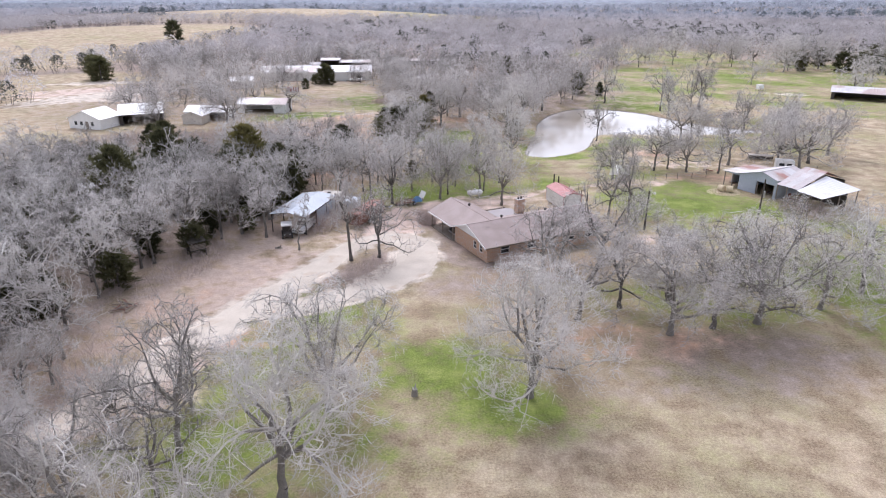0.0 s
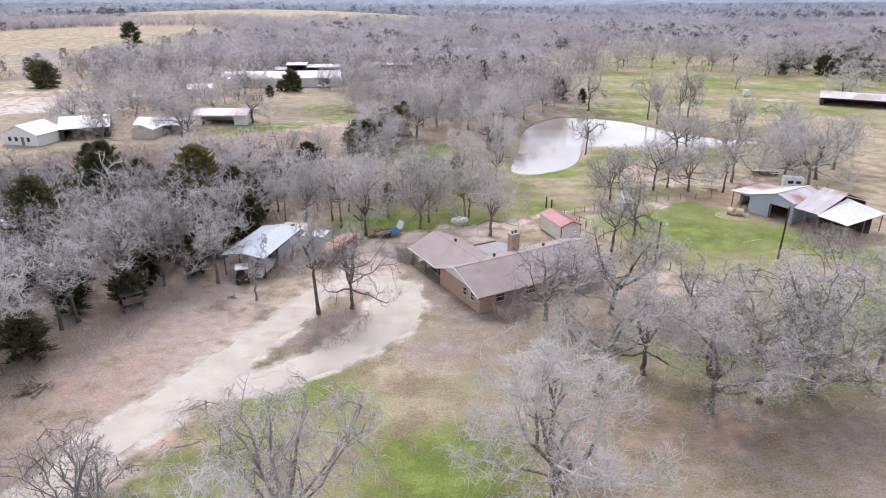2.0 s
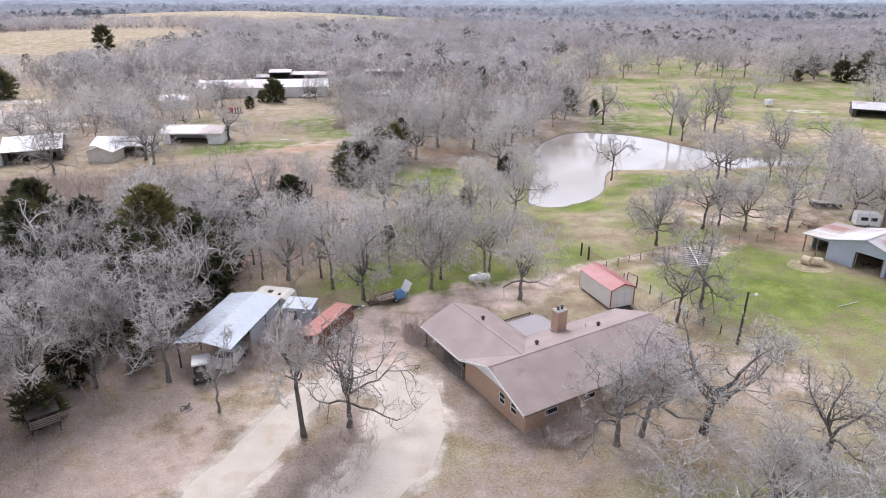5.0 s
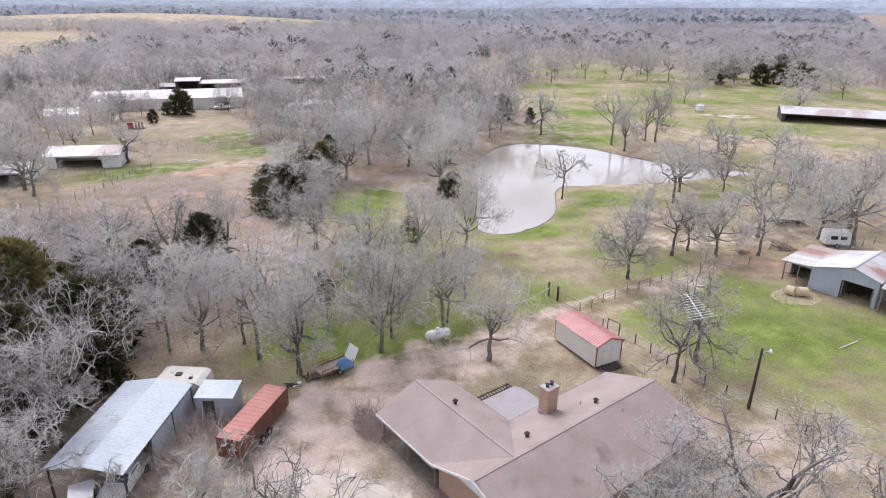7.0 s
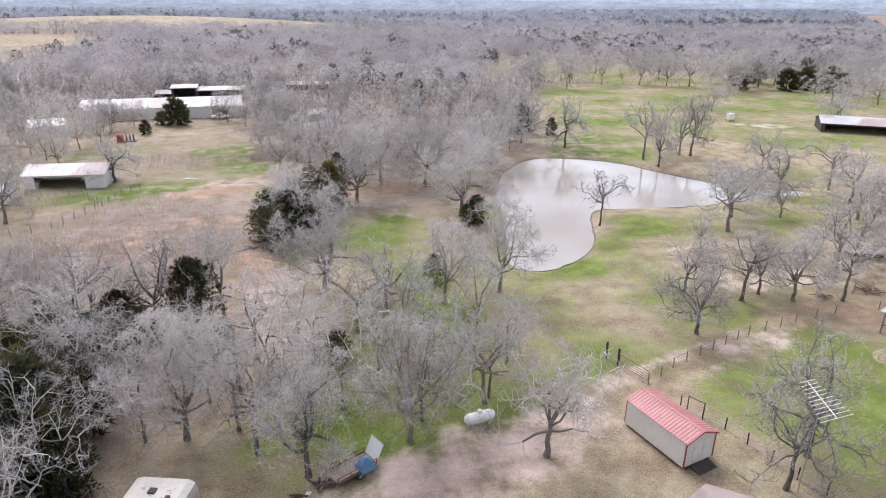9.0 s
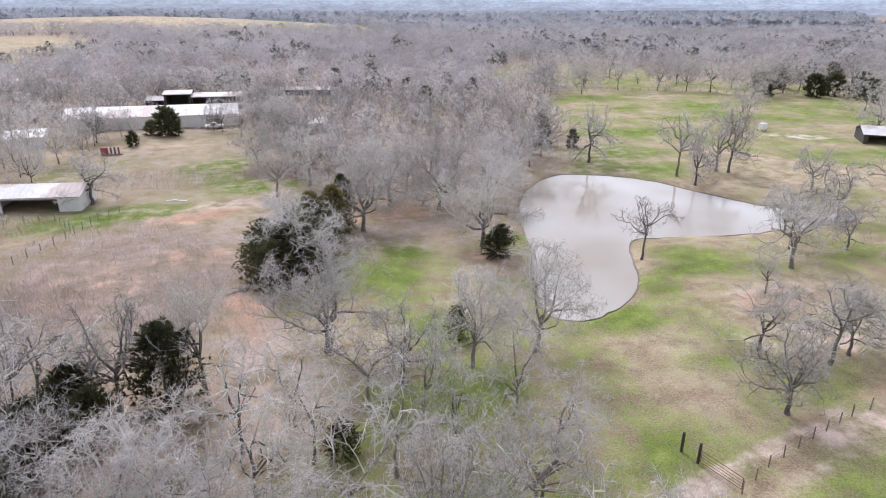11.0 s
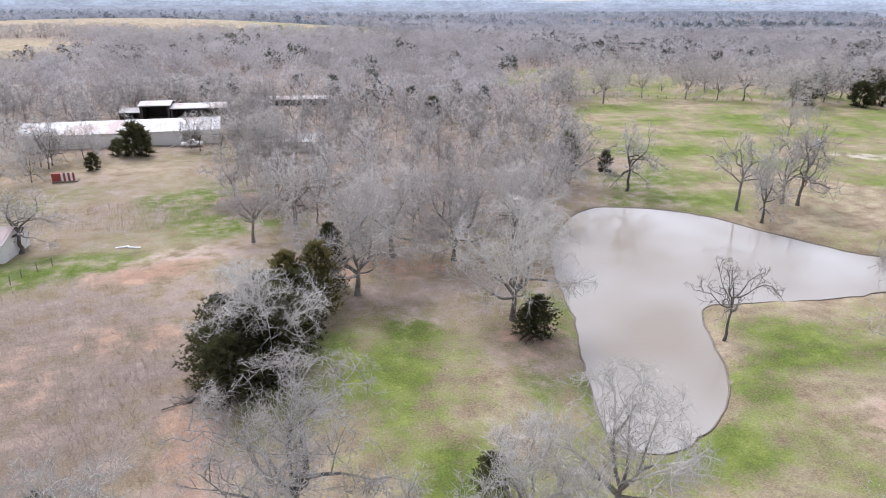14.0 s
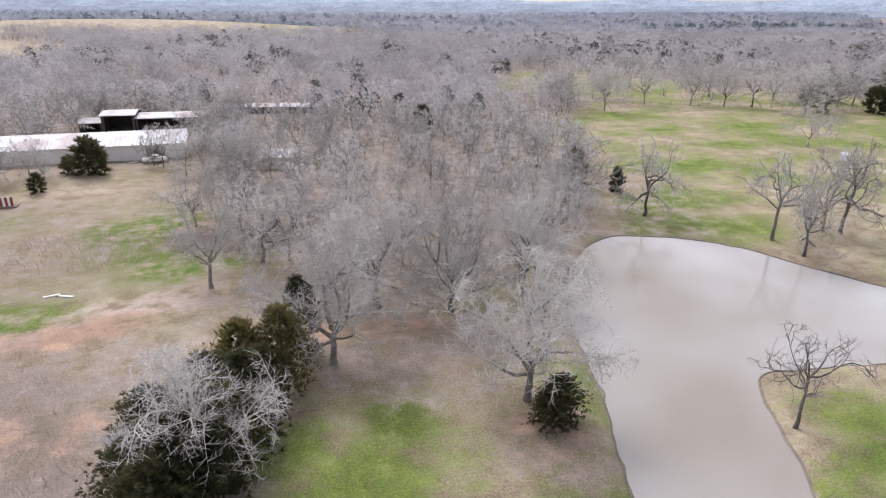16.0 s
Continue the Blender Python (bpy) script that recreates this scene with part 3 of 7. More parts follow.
# red clay laid bare in the pasture, and gravel strewn beside the drive and over the farmstead's yard
CLAY = [(26, 93, 5, 4, 20, .3), (-27, 186.8, 6, 2.6, 20, .8), (-25, 168, 6, 4, 0, .42), (-16.2, 148, 2.2, 5.5, 12, .62), (2, 183, 9, 3.5, 0, .55), (8, 183.5, 4, 3, 0, .5), (-17, 220, 9, 3.5, 0, .45), (-30, 188, 5, 2, 20, .5), (47, 141, 6, 3, 10, .45), (17, 162, 4, 5, 0, .4), (-36, 160, 9, 12, 10, .28), (-32, 64, 4, 9, -20, .3), (20, 58, 12, 4, 8, .4), (-20, 60, 3, 5, -25, .4), (52, 122, 8, 3, 0, .5), (-24, 128, 8, 8, 0, .4)]
DRIVE_LOOP = [(-19.6, 71.0, 5.0), (-15.8, 79.0, 4.8), (-12.6, 86, 4.2), (-8.2, 88.3, 5.2), (-3.9, 86, 6.4), (-3.7, 80, 6.8), (-5.6, 75, 6.4), (-9.8, 70.7, 5.4), (-15.0, 67.0, 4.4), (-20.4, 65.4, 4.6)]
DRIVE_LANE = [(-33.5, 40, 4.5), (-30, 49, 4.6), (-27, 57, 4.8), (-23.4, 63.5, 5.6), (-20.6, 69.5, 5.2), (-18.6, 74, 4.4)]


def along(path, closed, pts, reach):
    """How far inside the margin of a lane each point lies: 1 on it, 0 beyond its reach."""
    w = np.zeros(len(pts))
    p = np.array(path, float)
    for a, b in zip(p, np.roll(p, -1, 0) if closed else p[1:]):
        d = (b - a)[:2]
        t = np.clip(((pts - a[:2]) @ d) / (d @ d), 0, 1)
        off = np.linalg.norm(pts - a[:2] - t[:, None] * d, axis=1) - (a[2] + (b[2] - a[2]) * t) / 2
        w = np.maximum(w, np.clip(1 - off / reach, 0, 1))
    return w


# last patch: a thin share of the gravel tone pales the far field
gravelled = np.maximum(np.maximum(along(DRIVE_LOOP, True, flat, 0.7), along(DRIVE_LANE, False, flat, 1.0)) * 0.8, cover([(-120, 229, 24, 8, 48, 1.0), (-136, 262, 16, 4, 10, .9), (-104, 219, 14, 3, 5, .8), (-132, 385, 18, 5, 10, .8), (-12, 268, 14, 3, 0, .6), (-70, 340, 14, 3, 0, .6), (123, 232, 6, 2.2, -20, .8), (-190, 850, 260, 120, 3, .24)]))
worn = np.column_stack([gravelled, cover(CLAY), np.zeros(len(flat)), np.ones(len(flat))])
ground_mesh = sheet("ground", GX, GY, GZ, M_GROUND)
ground_mesh.color_attributes.new("land", "FLOAT_COLOR", "POINT").data.foreach_set("color", land.ravel())
ground_mesh.color_attributes.new("worn", "FLOAT_COLOR", "POINT").data.foreach_set("color", worn.ravel())
ground = tagged(new("ground", ground_mesh), "dry winter pasture with green patches and bare earth", "ground", kind="structure")


def height(x, y):
    """The ground's height near the farm."""
    i, j = np.searchsorted(ys, y) - 1, np.searchsorted(xs, x) - 1
    fx, fy = (x - xs[j]) / (xs[j + 1] - xs[j]), (y - ys[i]) / (ys[i + 1] - ys[i])
    g = GZ.reshape(GX.shape)
    return float((g[i, j] * (1 - fx) + g[i, j + 1] * fx) * (1 - fy) + (g[i + 1, j] * (1 - fx) + g[i + 1, j + 1] * fx) * fy)


def water():
    me = bpy.data.meshes.new("pond_water")
    n = len(SHORE)
    me.from_pydata([(x, y, WATER_Z) for x, y in loop(POND)], [], [tuple(range(n))])
    me.materials.append(M_WATER)
    tagged(new("pond_water", me), "still muddy brown pond reflecting a white sky", "pond", kind="structure")


water()


def mud_rim():
    """The thin dark edge where the bank meets the water."""
    n = len(SHORE)
    tan = np.roll(SHORE, -1, 0) - np.roll(SHORE, 1, 0)
    tan /= np.linalg.norm(tan, axis=1)[:, None]
    out = np.column_stack([tan[:, 1], -tan[:, 0]])
    g = Geo()
    for (x, y), (ox, oy) in zip(SHORE, out):
        w = 0.07 + 0.07 * noise.noise((x * 0.7, y * 0.7, 3))
        g.v += [(x - ox * 0.3, y - oy * 0.3, WATER_Z - 0.12), (x, y, WATER_Z + 0.06), (x + ox * w, y + oy * w, max(WATER_Z + 0.16, height(x + ox * w, y + oy * w) + 0.05)), (x + ox * (w + 0.06), y + oy * (w + 0.06), height(x + ox * (w + 0.06), y + oy * (w + 0.06)) - 0.3)]
    for i in range(n):
        for j in range(3):
            p, q = i * 4 + j, (i + 1) % n * 4 + j
            g.f.append((p, p + 1, q + 1, q))
    me = g.mesh("pond_bank", True)
    me.materials.append(M_MUD)
    tagged(new("pond_bank", me), "thin dark wet mud edge round the pond", "bank", kind="structure")


mud_rim()


def strip(name, path, label, mat, z, closed=False, wobble=0.35):
    """A track laid on the ground along (x, y, width) points."""
    p = np.array(path, float)
    fine = []
    n = len(p)
    for i in range(n if closed else n - 1):
        q = [p[(i + k) % n] if closed else p[min(max(i + k, 0), n - 1)] for k in (-1, 0, 1, 2)]
        k = max(4, int(np.linalg.norm(q[2][:2] - q[1][:2]) / 0.7))
        for t in np.arange(k) / k:
            fine.append(0.5 * (2 * q[1] + (q[2] - q[0]) * t + (2 * q[0] - 5 * q[1] + 4 * q[2] - q[3]) * t * t + (3 * q[1] - q[0] - 3 * q[2] + q[3]) * t ** 3))
    if not closed:
        fine.append(p[-1])
    fine = np.array(fine)
    nxt, prv = (np.roll(fine, -1, 0), np.roll(fine, 1, 0)) if closed else (np.vstack([fine[1:], fine[-1:]]), np.vstack([fine[:1], fine[:-1]]))
    tan = (nxt - prv)[:, :2]
    tan /= np.linalg.norm(tan, axis=1)[:, None]
    side = np.column_stack([-tan[:, 1], tan[:, 0]])
    g, across = Geo(), 9
    for k, (c, s) in enumerate(zip(fine, side)):
        for j in range(across):
            f = j / (across - 1) * 2 - 1
            w = c[2] / 2 + (noise.noise((c[0] * 0.45, c[1] * 0.45, 7 + np.sign(f))) + 0.6 * noise.noise((c[0] * 1.4, c[1] * 1.4, 2 + np.sign(f)))) * wobble
            x, y = c[0] + s[0] * f * w, c[1] + s[1] * f * w
            edge = -0.08 if abs(f) == 1 else 0.0
            g.v.append((x, y, height(x, y) + z + edge + 0.03 * (1 - f * f)))
    m = len(fine)
    for k in range(m if closed else m - 1):
        for j in range(across - 1):
            a, b = k * across + j, ((k + 1) % m) * across + j
            g.f.append((a, a + 1, b + 1, b))
    me = g.mesh(name, True)
    me.materials.append(mat)
    return tagged(new(name, me), label, "driveway", kind="structure")


strip("driveway", [(x, y, w - 0.7) for x, y, w in DRIVE_LOOP], "pale gravel turning loop in front of the house", M_GRAVEL, 0.05, True, 0.35)
strip("driveway", [(x, y, w - 0.9) for x, y, w in DRIVE_LANE], "pale gravel drive leading to the house", M_GRAVEL, 0.065, False, 0.5)

# ---- trees ----


def prism(v, f, p, q, r0, r1, n):
    """A tapered limb; a twig (r1 of 0) ends in a point."""
    a = q - p
    ln = np.linalg.norm(a) + 1e-9
    a = a / ln
    ref = np.array((0, 0, 1.0)) if abs(a[2]) < 0.9 else np.array((1.0, 0, 0))
    s = np.cross(a, ref)
    s /= np.linalg.norm(s)
    w = np.cross(a, s)
    o = len(v)
    ring = [s * math.cos(k * math.tau / n) + w * math.sin(k * math.tau / n) for k in range(n)]
    v.extend(p + c * r0 for c in ring)
    if r1 > 0:
        v.extend(q + c * r1 for c in ring)
        f.extend((o + k, o + (k + 1) % n, o + (k + 1) % n + n, o + k + n) for k in range(n))
    else:
        v.append(q)
        f.extend((o + k, o + (k + 1) % n, o + n) for k in range(n))


def turn_away(rng, d, angle):
    """A direction at that angle from d, to a random side."""
    side = rng.normal(size=3)
    side -= d * (side @ d)
    side /= np.linalg.norm(side)
    return d * math.cos(angle) + side * math.sin(angle)


def bare_tree(seed, h=11.0, spread=5.6, limbs=6, subs=6, fine=6, twigs=6, upright=0.0, thick=1.0, twig_r=0.022, rich=True, low=6, high=36, leaders=2, clear=0.36, dome=1.12, stout=1.0):
    """The trunk, bough and twig meshes of a leafless oak: a clear trunk, rising stems, and long crooked limbs that level out and droop."""
    rng = np.random.default_rng(seed)
    tv, tf, cv, cf, bv, bf = [], [], [], [], [], []
    r = 0.026 * h * thick
    fork = h * rng.uniform(clear - 0.05, clear + 0.06) * (1 + 0.5 * upright)
    lean = rng.normal(size=2) * 0.045
    pts = [np.array((0, 0, -0.25))]
    for k in range(1, 6):
        z = fork * k / 5
        pts.append(np.array((lean[0] * z + rng.normal() * 0.07, lean[1] * z + rng.normal() * 0.07, z)))
    for k in range(5):
        prism(tv, tf, pts[k], pts[k + 1], r * (1 - 0.07 * k) * (1.4 if k == 0 else 1.0), r * (0.93 - 0.07 * k), 8)

    def bough(p, d, length, rad, level, rising=False):
        segs = (7 if rich else 6, 4 if rich else 3, 2 if rich else 1, 1)[level]
        out, q = [], p
        wander = (0.22 if rising else 0.36, 0.5, 0.55, 0)[level]
        for k in range(segs):
            e = d + rng.normal(size=3) * wander
            if rising:
                e[2] += 0.2
            else:
                e[2] += (0.16 if level == 0 else 0.08) * (1 - 2.3 * k / segs) + 0.14 * upright
            d = e / np.linalg.norm(e)
            nq = q + d * length / segs
            r0, r1 = rad * (1 - 0.84 * k / segs), rad * (1 - 0.84 * (k + 1) / segs)
            if level == 3:
                side = np.cross(d, rng.normal(size=3))
                side *= rad / (np.linalg.norm(side) + 1e-9)
                n0 = len(cv)
                cv.extend((q - side, q + side, nq))
                cf.append((n0, n0 + 1, n0 + 2))
            elif level == 0:
                heavy = k < (3 if rising else 2)
                prism(tv if heavy else bv, tf if heavy else bf, q, nq, r0, r1, 6 if heavy else 4)
            else:
                prism(bv, bf, q, nq, r0, 0 if level == 2 and k == segs - 1 else r1, 3)
            out.append((q, nq, d, r1))
            q = nq
        if level == 3:
            return out
        count = (subs, fine, twigs)[level]
        for c in range(count):
            t = (c + rng.uniform(0.2, 0.95)) / count * (0.8 if level == 0 else 0.95) + (0.2 if level == 0 else 0.08)
            k = min(int(t * segs), segs - 1)
            a, b, dd, rr = out[k]
            start = a + (b - a) * (t * segs - k)
            nd = turn_away(rng, dd, radians(rng.uniform(35, 80)))
            nd[2] += 0.10
            nd /= np.linalg.norm(nd)
            ln = length * rng.uniform(0.38, 0.64) * (1.15 - 0.55 * t)
            if level == 2:
                bough(start, nd, rng.uniform(0.3, 0.75) if rich else rng.uniform(0.4, 1.0), twig_r * rng.uniform(0.7, 1.2), 3)
            else:
                bough(start, nd, ln, max(rr * 0.6, (0.048 if level == 0 else 0.028) * stout), level + 1)
        if level == 2:
            bough(q, d, 0.6, twig_r, 3)
        elif level == 1 and rich:
            for c in range(7):
                k = rng.integers(1, segs)
                p0, p1, dd, rr = out[k]
                bough(p0 + (p1 - p0) * rng.uniform(), turn_away(rng, dd, radians(rng.uniform(30, 80))), rng.uniform(0.5, 1.1), twig_r, 3)
        return out

    # the stems that carry the trunk on upwards
    az = rng.uniform(0, math.tau)
    stems_up = []
    for i in range(leaders):
        a = az + math.tau * i / leaders + rng.normal() * 0.3
        el = radians(rng.uniform(44, 68) + 16 * upright)
        d = np.array((math.cos(a) * math.cos(el), math.sin(a) * math.cos(el), math.sin(el)))
        stems_up.append(bough(pts[-1] - np.array((0, 0, 0.15)), d, (h - fork) * rng.uniform(0.92, 1.08), r * (0.66 if leaders < 3 else 0.56), 0, True))
    # the side limbs, from the trunk's head and from the lower stems
    for i in range(limbs - leaders):
        az += math.tau / (limbs - leaders) * rng.uniform(0.75, 1.3)
        el = radians(rng.uniform(low, high) + 26 * upright)
        d = np.array((math.cos(az) * math.cos(el), math.sin(az) * math.cos(el), math.sin(el)))
        if i % 5 < 3 or not stems_up:
            z = fork * rng.uniform(0.72, 1.0)
            base = np.array([np.interp(z, [q[2] for q in pts], [q[c] for q in pts]) for c in (0, 1)] + [z])
        else:
            a, b, dd, rr = stems_up[i % len(stems_up)][rng.integers(1, 3)]
            base = a + (b - a) * rng.uniform()
        reach = spread * rng.uniform(0.85, 1.2) * (1.0 if i % 5 < 3 else 0.9)
        bough(base, d, reach, r * rng.uniform(0.34, 0.52), 0)
    out = []
    middle, half = np.array((0, 0, h * 0.5)), np.array((spread * dome, spread * dome, h * 0.5))
    for nm, v, f in (("trunk", tv, tf), ("crown", bv, bf), ("twig_haze", cv, cf)):
        # the ends of the limbs stay within a rounded crown
        v = np.array(v) - middle
        rho = np.linalg.norm(v / half, axis=1)
        out_by = rho > 1
        v[out_by] *= ((1 + (rho[out_by] - 1) * 0.3) / rho[out_by])[:, None]
        v += middle
        me = bpy.data.meshes.new(nm)
        me.from_pydata([tuple(x) for x in v], [], f)
        out.append(me)
    out[0].materials.append(M_BARK)
    out[1].materials.append(M_BOUGH)
    out[2].materials.append(M_TWIG)
    out[0].shade_smooth()
    return out


OAKS = [bare_tree(11 + i, h=11, spread=7.6 + 0.5 * (i % 3), limbs=9 + i % 2, subs=7, fine=6, twigs=7, clear=0.31 + 0.03 * (i % 3), twig_r=0.021, low=-2, high=34, leaders=2 + i % 2, dome=1.0) for i in range(5)]
OAKS.append(bare_tree(17, h=10, spread=8.0, limbs=8, subs=6, fine=5, twigs=7, low=2, high=30, leaders=2, clear=0.42, thick=0.95, twig_r=0.018, dome=1.05))
OAKS += [bare_tree(91 + i, h=11, spread=7.2, limbs=11, subs=9, fine=7, twigs=9, clear=0.3, twig_r=0.019, low=0, high=46, leaders=3, dome=1.0, rich=False) for i in range(2)]
SLIM = [bare_tree(31 + i, h=12, spread=3.8, limbs=8, subs=6, fine=4, twigs=9, upright=0.7, thick=0.66, leaders=1, clear=0.3, dome=1.3) for i in range(3)]
WOODS = [bare_tree(51 + i, h=11.5, spread=6.6, limbs=8, subs=5, fine=4, twigs=9, upright=0.05, thick=0.6, stout=1.35, twig_r=0.024, rich=False, low=4, high=46, clear=0.34) for i in range(6)]
ROUND = [bare_tree(61 + i, h=11, spread=8.2, limbs=11, subs=5, fine=4, twigs=12, thick=0.62, stout=1.25, twig_r=0.034, rich=False, low=-4, high=46, leaders=3, clear=0.24, dome=1.0) for i in range(6)]
DISTANT = [bare_tree(81 + i, h=11, spread=8.2, limbs=10, subs=4, fine=4, twigs=12, thick=0.5, stout=1.7, twig_r=0.044, rich=False, low=-4, high=46, leaders=3, clear=0.2, dome=1.0) for i in range(6)]
trng = random.Random(4)


def plant(meshes, x, y, h, base_h, width=1.0, turn=None, label="bare grey oak standing in dry grass", category="tree", group="bare oaks", name="oak_tree", z=None):
    s = h / base_h
    m = pose(x, y, (height(x, y) if z is None else z), 0, 0, trng.uniform(0, 360) if turn is None else turn) @ Matrix.Diagonal((s * width, s * width, s, 1))
    ob = thing(name, label, category, m, group)
    for me in meshes:
        part(me.name.split(".")[0], me, None, ob)
    return ob


# the fullest crowns
DENSE = {(-0.6, 175.3), (13.2, 184), (16.6, 166.2), (-10.5, 159.5), (-6.9, 138.5), (7.8, 48.4), (33.2, 120.5), (-11.7, 36.1), (24.3, 59.8), (34.8, 62.3), (69.4, 129.6), (14.7, 135), (5, 187), (23, 188), (7.2, 133), (49.5, 125.9), (-0.5, 108), (-8.8, 105.3), (-18.7, 111.5), (-10.0, 46.4)}


def oak(x, y, h=11.0, width=1.0, kind=None, label="bare grey oak standing in dry grass"):
    n = trng.randrange(6) if kind is None else kind
    if kind is None and (x, y) in DENSE:
        n = 6 + int(x) % 2
    return plant(ROUND[n % 6] if y > 216 else OAKS[n], x, y, h, 11.0, width, label=label)


def slim(x, y, h=12.0, width=1.0, label="slender bare tree at the edge of the wood"):
    return plant(SLIM[trng.randrange(3)], x, y, h, 12.0, width, label=label, group="slender bare trees", name="bare_tree")


# round the drive and the house
slim(-12.5, 79.9, 13.5, 0.95, "tall bare tree on the driveway island")
oak(-8.8, 81.0, 10.5, 0.9, 1, "spreading bare oak on the driveway island")
slim(-20.4, 83.7, 9.0, 0.8, "thin bare tree beside the metal carport")
oak(13.2, 77.2, 9.6, 1.05, 0, "bare oak with twisted limbs before the brick house")
oak(15.6, 78.2, 9.4, 1.0, 2, "bare oak with twisted limbs before the brick house")
oak(21.0, 78.2, 11, 1.15, 4, "large bare oak before the brick house")
oak(10.0, 104.2, 10.5, 0.9, 1, "leaning bare oak beside the dirt track")
# field trees below the house
for x, y, h, w in ((7.8, 48.4, 13, 1.0), (24.3, 59.8, 11.5, 1.15), (29.4, 61.2, 10, 1.1), (34.8, 62.3, 12, 1.25), (43.5, 65.5, 10, 1.1), (51, 70, 10.5, 1.1), (9.5, 56, 10.5, 1.0), (15, 63, 10.5, 1.1), (39, 73, 10, 1.1), (49, 59, 10, 1.1), (57, 78, 10, 1.1), (28, 73, 9.5, 1.0), (20.5, 66, 10, 1.0), (33, 68, 10.5, 1.05), (61, 66, 11, 1.1), (66, 76, 11, 1.1), (55, 62, 10, 1.0), (46, 76, 10, 1.0)):
    oak(x, y, h, w)
for x, y, h, w in ((-21.0, 41.0, 13, 0.8), (-29.1, 45.7, 5.5, 1.0), (-11.7, 36.1, 13.5, 1.0), (-10.0, 46.4, 12, 1.0), (-31, 30, 12, 1.0), (-17, 27, 11, 0.9), (-40, 37, 10, 1.0), (-24, 22, 11, 1.0)):
    oak(x, y, h, w)
# row behind the house
for x, y, h, w in ((6.9, 112, 10.5, 0.8), (-0.5, 108, 11.5, 0.75), (-8.8, 105.3, 11.5, 0.8), (-12.8, 108.6, 11.5, 0.75), (-18.7, 111.5, 11.5, 0.85), (30.8, 100.3, 11.5, 0.8), (26.6, 97.4, 9, 0.8)):
    oak(x, y, h, w)
# pasture and pond
for x, y, h, w in ((33.2, 120.5, 9, 0.95), (49.5, 125.9, 9.5, 1.0), (55.5, 124.9, 10, 0.9), (61.7, 157, 10.5, 1.05), (69.4, 129.6, 12, 0.9), (46.5, 128.4, 8, 0.9), (14.7, 135, 12, 0.85), (43.3, 127.3, 10, 1.0), (60.4, 131.8, 11, 1.0), (72.5, 126, 12, 1.0), (69.5, 138.5, 11, 1.0), (37.8, 131, 8, 1.0), (80, 168.7, 11, 1.1), (66.2, 164.1, 8, 0.9), (78, 133, 12, 1.1), (86, 140, 12, 1.1), (56.8, 150.4, 12, 0.95), (47.7, 143.5, 5.5, 0.9),
                   (69.9, 155.2, 7, 1.0), (7.2, 133, 10.5, 0.85), (0, 131.6, 9.7, 1.0), (-6.9, 138.5, 12.5, 1.0), (-25.2, 131.3, 11.5, 0.7), (-18.3, 133.5, 11.5, 0.65)):
    oak(x, y, h, w)
oak(38.5, 158.4, 10.2, 0.76, 5, "bare oak on the point beside the pond")
for x, y, h, w in ((-0.6, 175.3, 13, 1.1), (13.2, 184, 12.5, 1.05), (16.6, 166.2, 14, 1.0), (-14.9, 196.2, 11.5, 0.85), (-46.9, 197, 9.5, 1.2), (-80.3, 181.1, 11, 1.1), (-60.4, 178.3, 11.5, 1.1), (-57.1, 173.5, 10.5, 1.0), (-66, 186, 12, 1.0), (-69, 193, 11, 1.0), (-74, 166, 10, 1.1), (-92, 190, 11, 1.1), (53.5, 214, 13.5, 0.8), (67.7, 200, 15, 0.8), (68.1, 193.5, 11.5, 0.8), (77.3, 200.8, 14, 0.75),
                   (79.5, 199.6, 14.5, 0.8), (82, 152, 10, 1), (88, 160, 11, 1), (76, 140, 11, 0.9), (-10.5, 159.5, 11.5, 0.95), (88, 185, 9, 1.0), (92, 170, 11, 1), (5, 187, 13, 1.1), (23, 188, 12.5, 1.1), (-9, 203, 12, 1.1), (31, 201, 12, 1.0), (44, 220, 12, 1.0)):
    oak(x, y, h, w)
for x, y, h, w in ((131.5, 375, 13, 1.0), (156, 301, 13, 1.0), (168, 306, 13, 1.0), (88, 335, 12, 1.0), (80, 320, 12, 1.0), (190, 318, 13, 1.1), (122, 258, 9, 1.0), (146, 232, 9, 1.0), (155, 240, 10, 1.0), (176, 268, 11, 1.1), (190, 262, 11, 1.1), (200, 280, 12, 1.1), (205, 300, 12, 1.2), (215, 318, 12, 1.2), (168, 332, 12, 1.1), (185, 338, 12, 1.2), (150, 345, 12, 1.1), (110, 352, 12, 1.0), (115.3, 331, 14, 0.9), (130.5, 326, 13, 1.0), (149.9, 319, 13, 1.05), (160, 305, 12.5, 1.0), (141, 322, 12, 0.7), (104, 340, 13, 0.8), (178, 312, 13, 1.0), (95, 320, 12, 0.9)):
    oak(x, y, h * 1.25, w * 1.02, label="bare oak along the far pasture fence")


def scatter(seed, x0, x1, y0, y1, gap, inside, tries=4000):
    rng, out = random.Random(seed), []
    for _ in range(tries):
        x, y = rng.uniform(x0, x1), rng.uniform(y0, y1)
        if inside(x, y) and all((x - a) ** 2 + (y - b) ** 2 > gap * gap for a, b in out):
            out.append((x, y))
    return out


def west_wood(x, y):
    edge = np.interp(y, [40, 57, 68, 79, 90, 100, 118, 135], [-47, -46, -41, -37, -29, -26, -25, -30])
    return x < edge - 0.5 and not (-97 < x < -58 and y > 140)


wrng = random.Random(9)


JOINED = []


